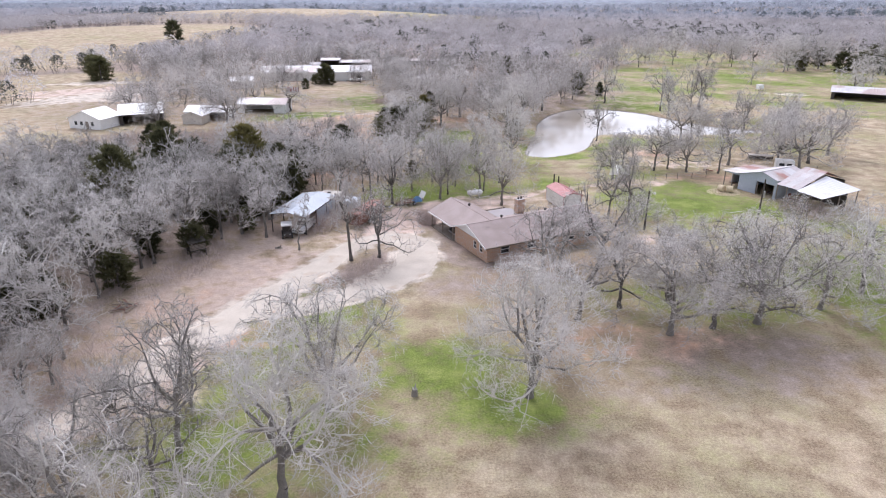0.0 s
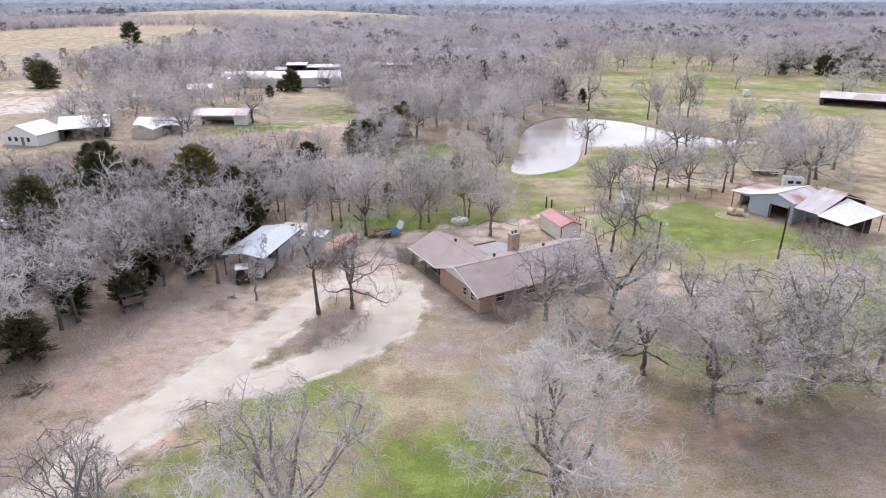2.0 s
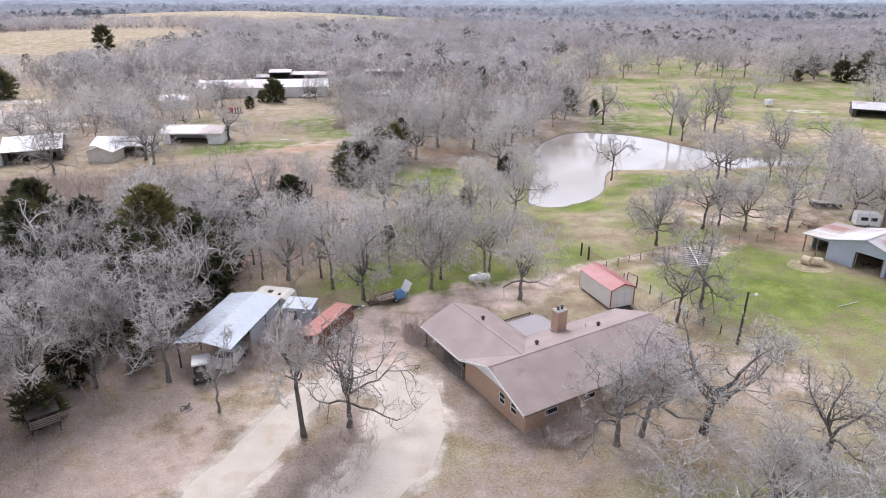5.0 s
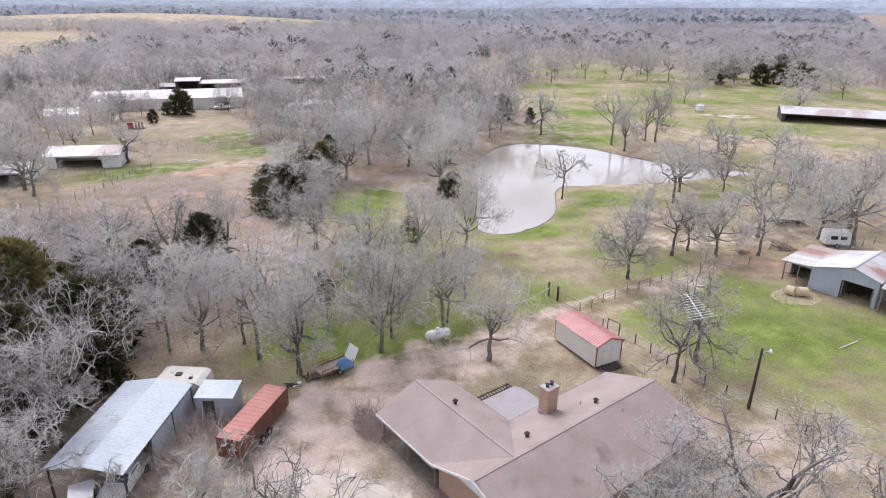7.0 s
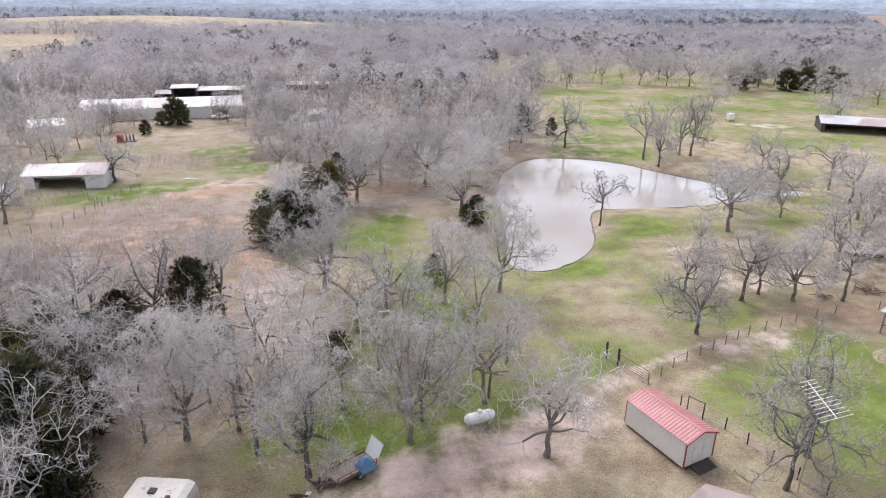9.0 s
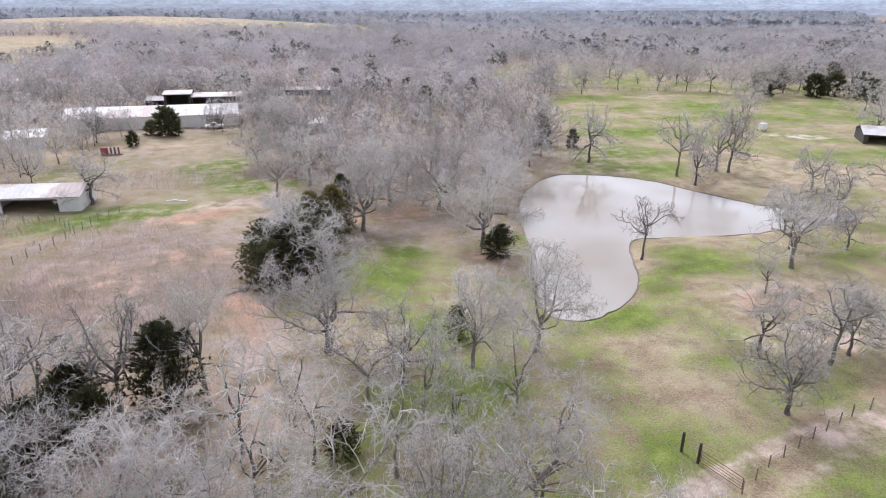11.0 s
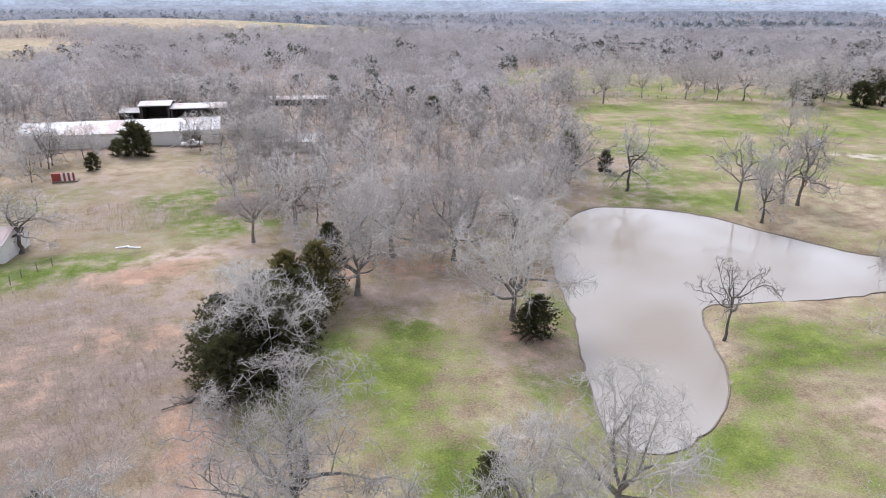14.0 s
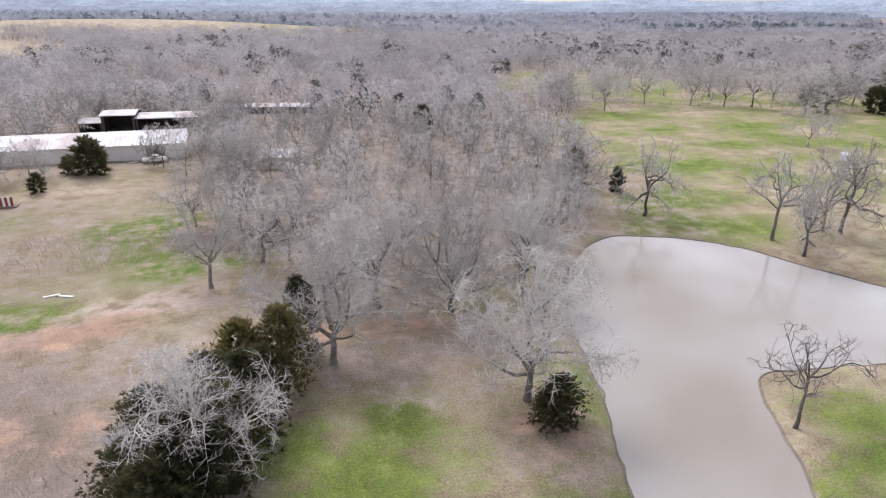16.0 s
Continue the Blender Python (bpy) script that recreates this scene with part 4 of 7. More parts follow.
def wood(points, label, z=None, lo=9.5, hi=12.5, single=lambda x, y: True, trees=None):
    for x, y in points:
        if not single(x, y):
            s = wrng.uniform(lo * 0.85, hi * 1.05) / 11.5
            JOINED.append((wrng.randrange(6), x, y, s, s * wrng.uniform(0.62, 0.95), wrng.uniform(0, math.tau)))
            continue
        plant((trees or WOODS)[wrng.randrange(6)], x, y, wrng.uniform(lo, hi), 11.5, wrng.uniform(0.85, 1.1) * (0.84 if trees else 1.0), label=label, group="woodland trees", name="woodland_tree", z=z)


TALL_CEDARS = ((-36.5, 116, 5.5), (-34, 120, 4), (-50, 94, 4), (-49, 110, 4), (-66, 84, 4))
wood(scatter(21, -92, -25, 42, 136, 4.4, lambda x, y: west_wood(x, y) and all(math.hypot(x - a, y - b) > r for a, b, r in TALL_CEDARS) and not (-66 < x < -55 and 100 < y < 108) and not (x < -42 and y > 120)), "bare grey woodland tree in a close stand")
for x, y in ((-26.4, 88.9), (-30.4, 90.3), (-33.9, 91), (-36, 84), (-39, 79), (-42, 72), (-28, 97)):
    slim(x, y, 12)
# the stand north of the pond, and the trees round the western farmstead
wood(scatter(22, -22, 56, 186, 300, 7.6, lambda x, y: y > np.interp(x, [-22, -8, 0, 22, 30, 45, 53, 56], [216, 206, 188, 188, 202, 219, 232, 240])), "bare grey woodland tree in a close stand", single=lambda x, y: y < 222, trees=ROUND)
wood(scatter(23, -100, -44, 196, 250, 8.5, lambda x, y: (y < 238 or x > -62) and not (x > -66 and y < 206) and not (-98 < x < -62 and 240 < y) and not (x > -60 and y > 205)), "bare tree near the farmstead", trees=ROUND)
wood(scatter(26, -140, -70, 258, 335, 10, lambda x, y: x < -102 and not (-150 < x < -122 and y < 285)), "bare grey woodland tree in a close stand", single=lambda x, y: False)
wood(scatter(24, -28, 13, 104, 130, 4.9, lambda x, y: y > np.interp(x, [-28, -12, 4, 13], [110, 108.5, 111, 116]) and y < np.interp(x, [-28, -18, -4, 13], [122, 126, 129, 127])), "slender bare tree in rough grass", lo=8, hi=10.5)
wood(scatter(25, -120, -23, 255, 330, 8.0, lambda x, y: not (-85 < x < -24 and y < 316) or (x < -58 and y > 290)), "bare grey woodland tree in a close stand", single=lambda x, y: False)

for x, y, h, w in ((-19, 258, 10, 1.0), (-27, 253, 9, 0.9), (-14, 244, 11, 0.9), (-31, 281, 10, 1.0), (-58, 259, 8, 0.9), (-24, 270, 11, 1.0), (-70, 256, 9.5, 1.0), (-78, 262, 10, 1.0), (-35.5, 264.5, 8.5, 0.8), (-64, 251, 8, 1.0), (-20, 262, 9.5, 1.1), (-33, 262, 9.5, 0.8), (-90, 262, 10, 1.1), (-62, 252, 10, 1.1), (-54, 255, 7, 0.8), (-100, 256, 11, 1.1), (-17, 250, 11, 1.0), (-66, 283, 11, 1.1), (-50, 320, 12, 1.1), (-62, 322, 12, 1.1), (-38, 322, 12, 1.1), (-28, 300, 11, 1.0)):
    oak(x, y, h, w, label="bare tree near the white workshop")


def joined_wood():
    """The farther ranks of the same woods, in one mesh."""
    for layer, name in enumerate(("trunk", "crown", "twig_haze")):
        V, F, T, base = [], [], [], 0
        for kind, x, y, s, w, turn in JOINED:
            me = DISTANT[kind][layer]
            co = np.empty(len(me.vertices) * 3)
            me.vertices.foreach_get("co", co)
            co = co.reshape(-1, 3) * (w, w, s)
            c, q = math.cos(turn), math.sin(turn)
            z = height(x, y)
            V.append(np.column_stack([co[:, 0] * c - co[:, 1] * q + x, co[:, 0] * q + co[:, 1] * c + y, co[:, 2] + z]))
            F += [tuple(i + base for i in p.vertices) for p in me.polygons]
            T.append(np.full(len(co), (turn * 7.3 % 1.0 - 0.5) * 0.6))
            base += len(co)
        me = bpy.data.meshes.new(name)
        me.from_pydata(np.concatenate(V).tolist(), [], F)
        me.attributes.new("tone", "FLOAT", "POINT").data.foreach_set("value", np.concatenate(T).astype(np.float32))
        me.materials.append((M_BARK, M_BOUGH, M_STANDTWIG)[layer])
        if layer == 0:
            root = tagged(new("far_stand", me), "close stand of bare grey woodland beyond the pond", "woodland", kind="stuff")
        else:
            part(name, me, None, root)


joined_wood()


def cedar_meshes(seed, h=7.0, r=2.4, cone=0.5, clumps=900, mat=None, fine=1.0, each=5):
    """A cedar: a trunk and a ragged crown of many small sprays."""
    rng = np.random.default_rng(seed)
    tv, tf, cv, cf = [], [], [], []
    prism(tv, tf, np.array((0, 0, -0.2)), np.array((0, 0, h * 0.85)), 0.02 * h, 0.03, 7)
    for i in range(14):
        z = h * (0.1 + 0.055 * i)
        a = i * 2.4
        w = r * 0.7 * (1 - z / h)
        prism(tv, tf, np.array((0, 0, z)), np.array((math.cos(a) * w, math.sin(a) * w, z + 0.4)), 0.05, 0.01, 4)
    for i in range(clumps // 9):
        t = (i + rng.uniform()) / (clumps // 9)
        t = t ** 0.85
        a = i * 2.39996 + rng.normal() * 0.3
        profile = (math.sin(math.pi * min(1, t * 0.8 + 0.2)) ** 0.7) * (1 - cone) + cone * (1 - t) ** 0.8
        reach = r * profile * rng.choice((0.7, 0.9, 1.0, 1.14), p=(0.25, 0.3, 0.3, 0.15)) + 0.15
        rise = rng.uniform(-0.3, 0.2) if t < 0.2 else rng.uniform(0.0, 0.5)
        root = np.array((0, 0, h * (0.02 + 0.9 * t)))
        for k in range(9):
            f = 0.3 + 0.7 * (k + rng.uniform()) / 9
            p = root + np.array((math.cos(a) * reach * f, math.sin(a) * reach * f, rise * reach * f)) + rng.normal(size=3) * 0.13 * (0.4 + reach * 0.2)
            out = np.array((math.cos(a), math.sin(a), rng.uniform(0.0, 0.9)))
            for _ in range(each):
                d = out * 0.8 + np.array((0, 0, 0.55)) + rng.normal(size=3) * 0.6
                d /= np.linalg.norm(d)
                side = np.cross(d, rng.normal(size=3))
                side *= rng.uniform(0.04, 0.085) * fine / (np.linalg.norm(side) + 1e-9)
                ln = rng.uniform(0.3, 0.8) * fine
                o = len(cv)
                cv.extend((p - side, p + side, p + d * ln))
                cf.append((o, o + 1, o + 2))
    out = []
    for nm, v, f, mt in (("trunk", tv, tf, M_BARK), ("crown", cv, cf, mat or M_CEDAR)):
        me = bpy.data.meshes.new(nm)
        me.from_pydata([tuple(x) for x in v], [], f)
        me.materials.append(mt)
        out.append(me)
    return out


CEDARS = [cedar_meshes(70 + i, clumps=1500, cone=0.15 + 0.25 * i, fine=0.52, each=11) for i in range(2)]
WOOD_CEDARS = [cedar_meshes(73 + i, clumps=1100, cone=0.2 + 0.28 * i, fine=0.75, each=6) for i in range(2)]
SHRUB = cedar_meshes(77, clumps=330, cone=0.2, fine=2.0)
RUSTY = cedar_meshes(80, clumps=1300, cone=0.3, mat=M_CEDAR_RUST, fine=0.68, each=7)


def cedar(x, y, h, width=1.0, kind=0, rusty=False, label="dark green bushy cedar"):
    return plant(RUSTY if rusty else SHRUB if y > 215 else WOOD_CEDARS[kind] if x < -24 else CEDARS[kind], x, y, h, 7.0, width, label=label, group="cedars", name="cedar_tree", z=height(x, y) - 0.3)


cedar(18.4, 162.9, 5.2, 1.3, 0, label="round dark cedar bush beside the pond")
cedar(17.3, 162.4, 4.2, 1.45, 0, label="low brownish cedar bush beside the pond")
for x, y, h, w, k in ((-13, 155.3, 7.2, 1.35, 0), (-11.6, 157.6, 8.6, 1.4, 0), (-9.6, 161, 9.2, 1.25, 0), (-8, 164.8, 9.0, 1.2, 1), (-12.6, 160, 8, 1.2, 1), (-6.8, 168.2, 7.5, 1.1, 0), (-10, 158, 7, 1.2, 0), (-15.2, 158.6, 6.2, 1.4, 0), (-14.6, 163.2, 7.5, 1.3, 0), (-10.8, 165.6, 8.6, 1.2, 1)):
    cedar(x, y, h, w, k, label="dark cedar in the clump with a bare oak")
cedar(-8.6, 170.2, 9.0, 1.0, 1, True, "tall olive-brown cedar behind the clump")
cedar(-5.2, 171.5, 9.5, 0.95, 1, True, "tall olive-brown cedar behind the clump")
cedar(-3.6, 178, 9.5, 0.75, 1)
cedar(-36.5, 116, 12.5, 1.15, 0, True, "large rust-tinged green cedar above the wood")
cedar(-34, 120, 8, 1.1, 0)
cedar(-50, 94, 13.5, 0.95, 0, False, "tall green cedar rising above the wood")
cedar(-49, 110, 13, 0.95, 0, False, "tall green cedar rising above the wood")
cedar(-66, 84, 12, 1.0, 0, True, "large rust-tinged green cedar above the wood")
for x, y, h, w, k in ((-20.9, 130.5, 9.5, 1.1, 0), (-26, 127.5, 5.5, 1.3, 0), (-28.5, 131, 6, 1.3, 0), (-30, 126, 6, 1.3, 0), (-6, 122, 4, 1.2, 0), (-22.5, 138.6, 6, 0.8, 1), (-26, 106, 8, 0.9, 0), (-31, 104, 9, 0.9, 1), (-41, 73, 5, 1.1, 0), (-44, 64, 6, 1.1, 1), (-29.5, 110.8, 10, 1.2, 0), (-27, 107, 8, 1.1, 1), (-30, 104.5, 8.5, 1.1, 0), (-39, 124, 9, 1.2, 0), (-33, 100.5, 10, 1.2, 0), (-36, 106, 11, 1.1, 1), (-34, 108, 9, 1.2, 1), (-53.5, 121.4, 12, 1.0, 0), (-59, 128.5, 10, 1.0, 1), (7, 139, 4.5, 1.0, 0),
                      (-45, 258, 7.5, 0.95, 1), (-51, 260, 4, 1.2, 0), (-52, 246, 4, 1.1, 0), (-50, 84, 7, 0.9, 1)):
    cedar(x, y, h, w, k)
for x, y, h, w, k in ((-177, 441, 14, 1.2, 0), (200, 292, 8, 1.4, 0), (208, 306, 9, 1.4, 0), (186, 326, 9, 1.3, 0), (215, 330, 10, 1.4, 0), (-141, 270, 10, 1.4, 0), (-145, 274, 10, 1.3, 0), (-47, 259, 8, 1.1, 0), (48, 232, 8, 1.0, 0), (55, 228, 5, 0.9, 1), (28, 290, 8, 1, 1), (166, 305, 7, 0.9, 1), (182, 300, 9, 1.3, 0), (192, 302, 9, 1.3, 0), (172, 318, 9, 1.2, 0)):
    cedar(x, y, h, w, k)


urng = random.Random(12)
# evergreen understory, planted thick to stand in for shade inside the wood
for x, y in scatter(31, -84, -27, 50, 132, 5.2, west_wood):
    plant(SHRUB, x, y, urng.uniform(3.5, 6), 7.0, urng.uniform(1.0, 1.5), label="dark evergreen shrub under the bare wood", category="shrub", group="evergreen shrubs", name="evergreen_shrub")
# near trees at the foot of the drive
for x, y, h, w in ((-36, 33, 11, 1.0), (-43, 47, 10, 1.0), (-38, 55, 8, 0.9), (-33, 40, 7, 1.0), (-46, 30, 11, 1.0), (-27, 33, 8, 0.9), (-52, 40, 11, 1.1), (-41, 61, 8.5, 0.9), (-40, 44, 9, 1.0), (-45, 52, 9.5, 1.0), (-47.5, 60, 9, 1.0), (-37.5, 48, 6.5, 1.0), (-34.5, 36, 8, 1.0), (-43, 38, 10, 1.0), (-50, 47, 11, 1.0), (-41, 53, 7, 1.1), (-37, 28, 9, 1.0), (-48, 36, 10, 1.1), (-27, 36, 9, 1.0), (-23.5, 32, 10, 1.0), (-30, 31, 9, 1.0), (-26.5, 43, 7, 0.9), (-22.5, 47.5, 7.5, 0.9), (-20, 35, 10, 0.9), (-36.5, 50.5, 6, 1.0)):
    oak(x, y, h, w, label="bare twiggy tree among brush by the drive")


def crowns(rng, n, y0, y1, sticks, size, wide, bare, ever_list, stems_list, share=0.965):
    """Many far trees at once: domed bare crowns of short sticks, and evergreens among them; each tree has its tone."""
    y = rng.uniform(y0, y1, n)
    x = rng.uniform(-1, 1, n) * (0.80 * (y + 60)) + 20
    patchy = np.array([noise.noise((a * 0.008, b * 0.008, 1)) for a, b in zip(x, y)])
    keep = (rng.uniform(size=n) < woodland(x, y)) & (np.hypot(x, y - 100) > 175) & ~((np.abs(x - 17) < 41) & (y < 300)) & ~((x > -122) & (x < 0) & (y < 332)) & ~((x > 60) & (x < 200) & (y < 300))
    x, y, patchy = x[keep], y[keep], patchy[keep]
    z = far_rise(x, y)
    ever = (rng.uniform(size=len(x)) + patchy * 0.5) > share
    h = rng.uniform(8, 12.5, len(x)) * np.where(ever, 0.85, 1)
    tone = rng.uniform(-0.26, 0.2, len(x)) * np.where(y < 430, 1.0, 0.55) + patchy * 0.15
    for is_ever, out in ((False, bare), (True, ever_list)):
        idx = np.flatnonzero(ever == is_ever)
        if not len(idx):
            continue
        k, m = sticks, len(idx)
        a, e = rng.uniform(0, math.tau, (m, k)), rng.uniform(0.0, 1.0, (m, k)) ** 0.75
        lobe = 1 + 0.16 * np.sin(a * rng.integers(2, 5, (m, 1)) + rng.uniform(0, math.tau, (m, 1))) + 0.10 * np.sin(e * 7 + a * 2)
        rad = rng.uniform(0.75, 1.2, (m, 1)) * wide * (0.62 if is_ever else 1.0)
        hh = h[idx][:, None]
        r = np.sqrt(1 - (e * 0.98) ** 2) * rng.uniform(0.45 if is_ever else 0.86, 1.0, (m, k)) * lobe
        c = np.stack([x[idx][:, None] + rad * r * np.cos(a), y[idx][:, None] + rad * r * np.sin(a), z[idx][:, None] + hh * ((0.12 if is_ever else 0.22) + (0.85 if is_ever else 0.74) * e * rng.uniform(0.92, 1, (m, k)))], -1)
        d = np.stack([np.cos(a) * r, np.sin(a) * r, 0.2 + 0.6 * e], -1) + rng.normal(size=(m, k, 3)) * 0.8
        d /= np.linalg.norm(d, axis=-1, keepdims=True)
        s = np.cross(d, rng.normal(size=(m, k, 3)))
        s /= np.linalg.norm(s, axis=-1, keepdims=True)
        ln = rng.uniform(0.4, 1.0, (m, k, 1)) * size
        wd = (0.2 if not is_ever else 0.4) * size
        tri = np.stack([c - d * ln - s * wd, c - d * ln + s * wd, c + d * ln], 2)
        # two or three dark stems under each crown
        st = rng.normal(size=(m, 3, 2)) * 1.2
        foot = np.stack([x[idx][:, None] + st[..., 0], y[idx][:, None] + st[..., 1], np.repeat(z[idx][:, None], 3, 1)], -1)
        head = foot + np.stack([st[..., 0] * 1.2, st[..., 1] * 1.2, np.repeat(hh * 0.55, 3, 1)], -1)
        w = np.zeros_like(foot)
        w[..., 0] = 0.07 + 0.03 * size
        stem = np.stack([foot - w, foot + w, head], 2)
        out.append((tri.reshape(-1, 3), np.repeat(tone[idx], k * 3)))
        stems_list.append((stem.reshape(-1, 3), np.zeros(m * 9)))


def evergreens(rng, lines, out, sprays=46, size=1.1):
    """Rows and clusters of far cedars: (x0, y0, x1, y1, how many, height)."""
    for x0, y0, x1, y1, n, h in lines:
        for _ in range(n):
            t = rng.uniform()
            x, y = x0 + (x1 - x0) * t + rng.normal() * 4, y0 + (y1 - y0) * t + rng.normal() * 7
            hh, z = h * rng.uniform(0.65, 1.15), far_rise(np.array(x), np.array(y)).item()
            e, a = rng.uniform(size=sprays), rng.uniform(0, math.tau, sprays)
            r = hh * 0.36 * np.sqrt(1 - (e * 0.96) ** 2) * rng.uniform(0.75, 1.1, sprays)
            c = np.column_stack([x + r * np.cos(a), y + r * np.sin(a), z + hh * (0.04 + 0.9 * e)])
            d = rng.normal(size=(sprays, 3)) + np.column_stack([np.cos(a), np.sin(a), np.full(sprays, 0.5)])
            d *= size / np.linalg.norm(d, axis=1)[:, None]
            w = np.cross(d, rng.normal(size=(sprays, 3)))
            w *= size * 0.34 / np.linalg.norm(w, axis=1)[:, None]
            out.append((np.stack([c - d - w, c - d + w, c + d], 1).reshape(-1, 3), np.zeros(sprays * 3)))


def crown_mesh(name, lists, mat):
    V, T = np.concatenate([q[0] for q in lists]), np.concatenate([q[1] for q in lists])
    me = bpy.data.meshes.new(name)
    me.vertices.add(len(V))
    me.vertices.foreach_set("co", V.ravel())
    me.loops.add(len(V))
    me.loops.foreach_set("vertex_index", np.arange(len(V), dtype=np.int32))
    me.polygons.add(len(V) // 3)
    me.polygons.foreach_set("loop_start", np.arange(0, len(V), 3, dtype=np.int32))
    me.update(calc_edges=True)
    me.attributes.new("tone", "FLOAT", "POINT").data.foreach_set("value", T.astype(np.float32))
    me.materials.append(mat)
    return me


def far_woods():
    """The woods beyond the farm, and those towards the horizon with haze in their colours."""
    rng = np.random.default_rng(5)
    bare, ever, mid, haze, haze_ever, stalks, hidden = [], [], [], [], [], [], []
    crowns(rng, 2500, 200, 430, 260, 0.55, 6.2, bare, ever, stalks)
    crowns(rng, 4400, 430, 720, 90, 0.95, 6.6, bare, ever, stalks)
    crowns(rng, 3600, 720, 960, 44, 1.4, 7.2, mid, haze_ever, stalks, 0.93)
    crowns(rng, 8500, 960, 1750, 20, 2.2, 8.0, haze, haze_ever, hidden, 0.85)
    evergreens(rng, [(228, 531, 300, 541, 26, 12), (310, 452, 372, 466, 18, 11), (203, 348, 228, 356, 9, 9), (166, 590, 175, 596, 5, 11), (40, 490, 48, 496, 5, 12), (174, 527, 190, 530, 5, 10), (186, 288, 200, 296, 6, 8), (60, 420, 66, 424, 4, 10), (-20, 470, -14, 474, 4, 12), (-58, 372, -40, 366, 6, 7), (12, 400, 16, 404, 3, 10), (95, 450, 104, 452, 5, 10)], ever)
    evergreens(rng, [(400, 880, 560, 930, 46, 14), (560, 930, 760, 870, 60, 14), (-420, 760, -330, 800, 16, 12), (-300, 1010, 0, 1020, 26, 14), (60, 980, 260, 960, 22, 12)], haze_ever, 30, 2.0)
    tagged(new("far_woods", crown_mesh("far_woods", bare, M_FARTWIG)), "grey leafless woodland stretching to the horizon", "woodland", kind="stuff")
    part("stems", crown_mesh("stems", stalks, M_FARSTEM), None, bpy.data.objects["far_woods"])
    part("crowns", crown_mesh("crowns", mid, M_MIDHAZEWOOD), None, bpy.data.objects["far_woods"])
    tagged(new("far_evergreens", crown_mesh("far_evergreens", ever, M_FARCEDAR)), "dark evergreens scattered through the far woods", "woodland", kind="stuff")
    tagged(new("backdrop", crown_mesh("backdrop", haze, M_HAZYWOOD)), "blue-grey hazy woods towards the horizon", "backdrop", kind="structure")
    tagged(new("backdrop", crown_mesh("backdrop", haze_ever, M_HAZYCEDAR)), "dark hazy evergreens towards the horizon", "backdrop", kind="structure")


far_woods()


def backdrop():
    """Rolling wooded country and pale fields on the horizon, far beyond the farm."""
    # haze put into each ridge's base colour, paler and bluer with distance
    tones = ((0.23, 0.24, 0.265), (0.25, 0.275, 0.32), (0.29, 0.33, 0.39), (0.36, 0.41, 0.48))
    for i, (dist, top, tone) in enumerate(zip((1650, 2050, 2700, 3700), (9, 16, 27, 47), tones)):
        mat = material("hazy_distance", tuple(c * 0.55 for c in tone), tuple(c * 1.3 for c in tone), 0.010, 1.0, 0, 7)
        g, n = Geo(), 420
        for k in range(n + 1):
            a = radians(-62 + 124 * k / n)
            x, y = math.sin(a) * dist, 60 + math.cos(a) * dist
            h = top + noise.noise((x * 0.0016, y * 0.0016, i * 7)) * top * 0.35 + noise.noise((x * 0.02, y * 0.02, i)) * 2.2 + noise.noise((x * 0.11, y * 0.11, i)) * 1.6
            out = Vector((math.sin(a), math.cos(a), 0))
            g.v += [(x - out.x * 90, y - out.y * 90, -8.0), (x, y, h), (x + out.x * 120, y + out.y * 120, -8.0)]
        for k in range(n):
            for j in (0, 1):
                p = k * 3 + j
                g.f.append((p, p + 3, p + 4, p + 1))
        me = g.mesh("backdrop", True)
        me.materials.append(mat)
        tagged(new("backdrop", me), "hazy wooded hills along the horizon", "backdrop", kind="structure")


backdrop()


def stems(name, label, zones, mat, seed, category="brush"):
    """Thickets of thin bare stems: (x, y, half length, half width, turn, how many, height)."""
    rng = np.random.default_rng(seed)
    V = []
    for x, y, a, b, turn, n, h in zones:
        r, t = np.sqrt(rng.uniform(size=n)), rng.uniform(0, math.tau, n)
        px, py = a * r * np.cos(t), b * r * np.sin(t)
        c, s = math.cos(radians(turn)), math.sin(radians(turn))
        wx, wy = x + px * c - py * s, y + px * s + py * c
        z = np.array([height(p, q) for p, q in zip(wx, wy)]) - 0.05
        dry = z > WATER_Z + 0.1
        wx, wy, z = wx[dry], wy[dry], z[dry]
        m = len(wx)
        hh = h * rng.uniform(0.4, 1.25, m)
        base = np.column_stack([wx, wy, z])
        lean = np.column_stack([rng.normal(size=m) * 0.55 * hh, rng.normal(size=m) * 0.55 * hh, hh])
        t = rng.uniform(0, math.tau, m)
        side = np.column_stack([np.cos(t), np.sin(t), np.zeros(m)]) * (0.008 + 0.008 * hh[:, None])
        V.append(np.stack([base - side, base + side, base + lean], 1).reshape(-1, 3))
        # side shoots
        k = np.repeat(np.arange(m), 4)
        f = rng.uniform(0.3, 0.8, len(k))[:, None]
        p = base[k] + lean[k] * f
        d = lean[k] * rng.uniform(0.2, 0.5, (len(k), 1)) + rng.normal(size=(len(k), 3)) * 0.32 * hh[k][:, None]
        V.append(np.stack([p - side[k] * 0.6, p + side[k] * 0.6, p + d], 1).reshape(-1, 3))
    V = np.concatenate(V)
    me = bpy.data.meshes.new(name)
    me.from_pydata(V.tolist(), [], np.arange(len(V)).reshape(-1, 3).tolist())
    me.materials.append(mat)
    tagged(new(name, me), label, category, kind="stuff")


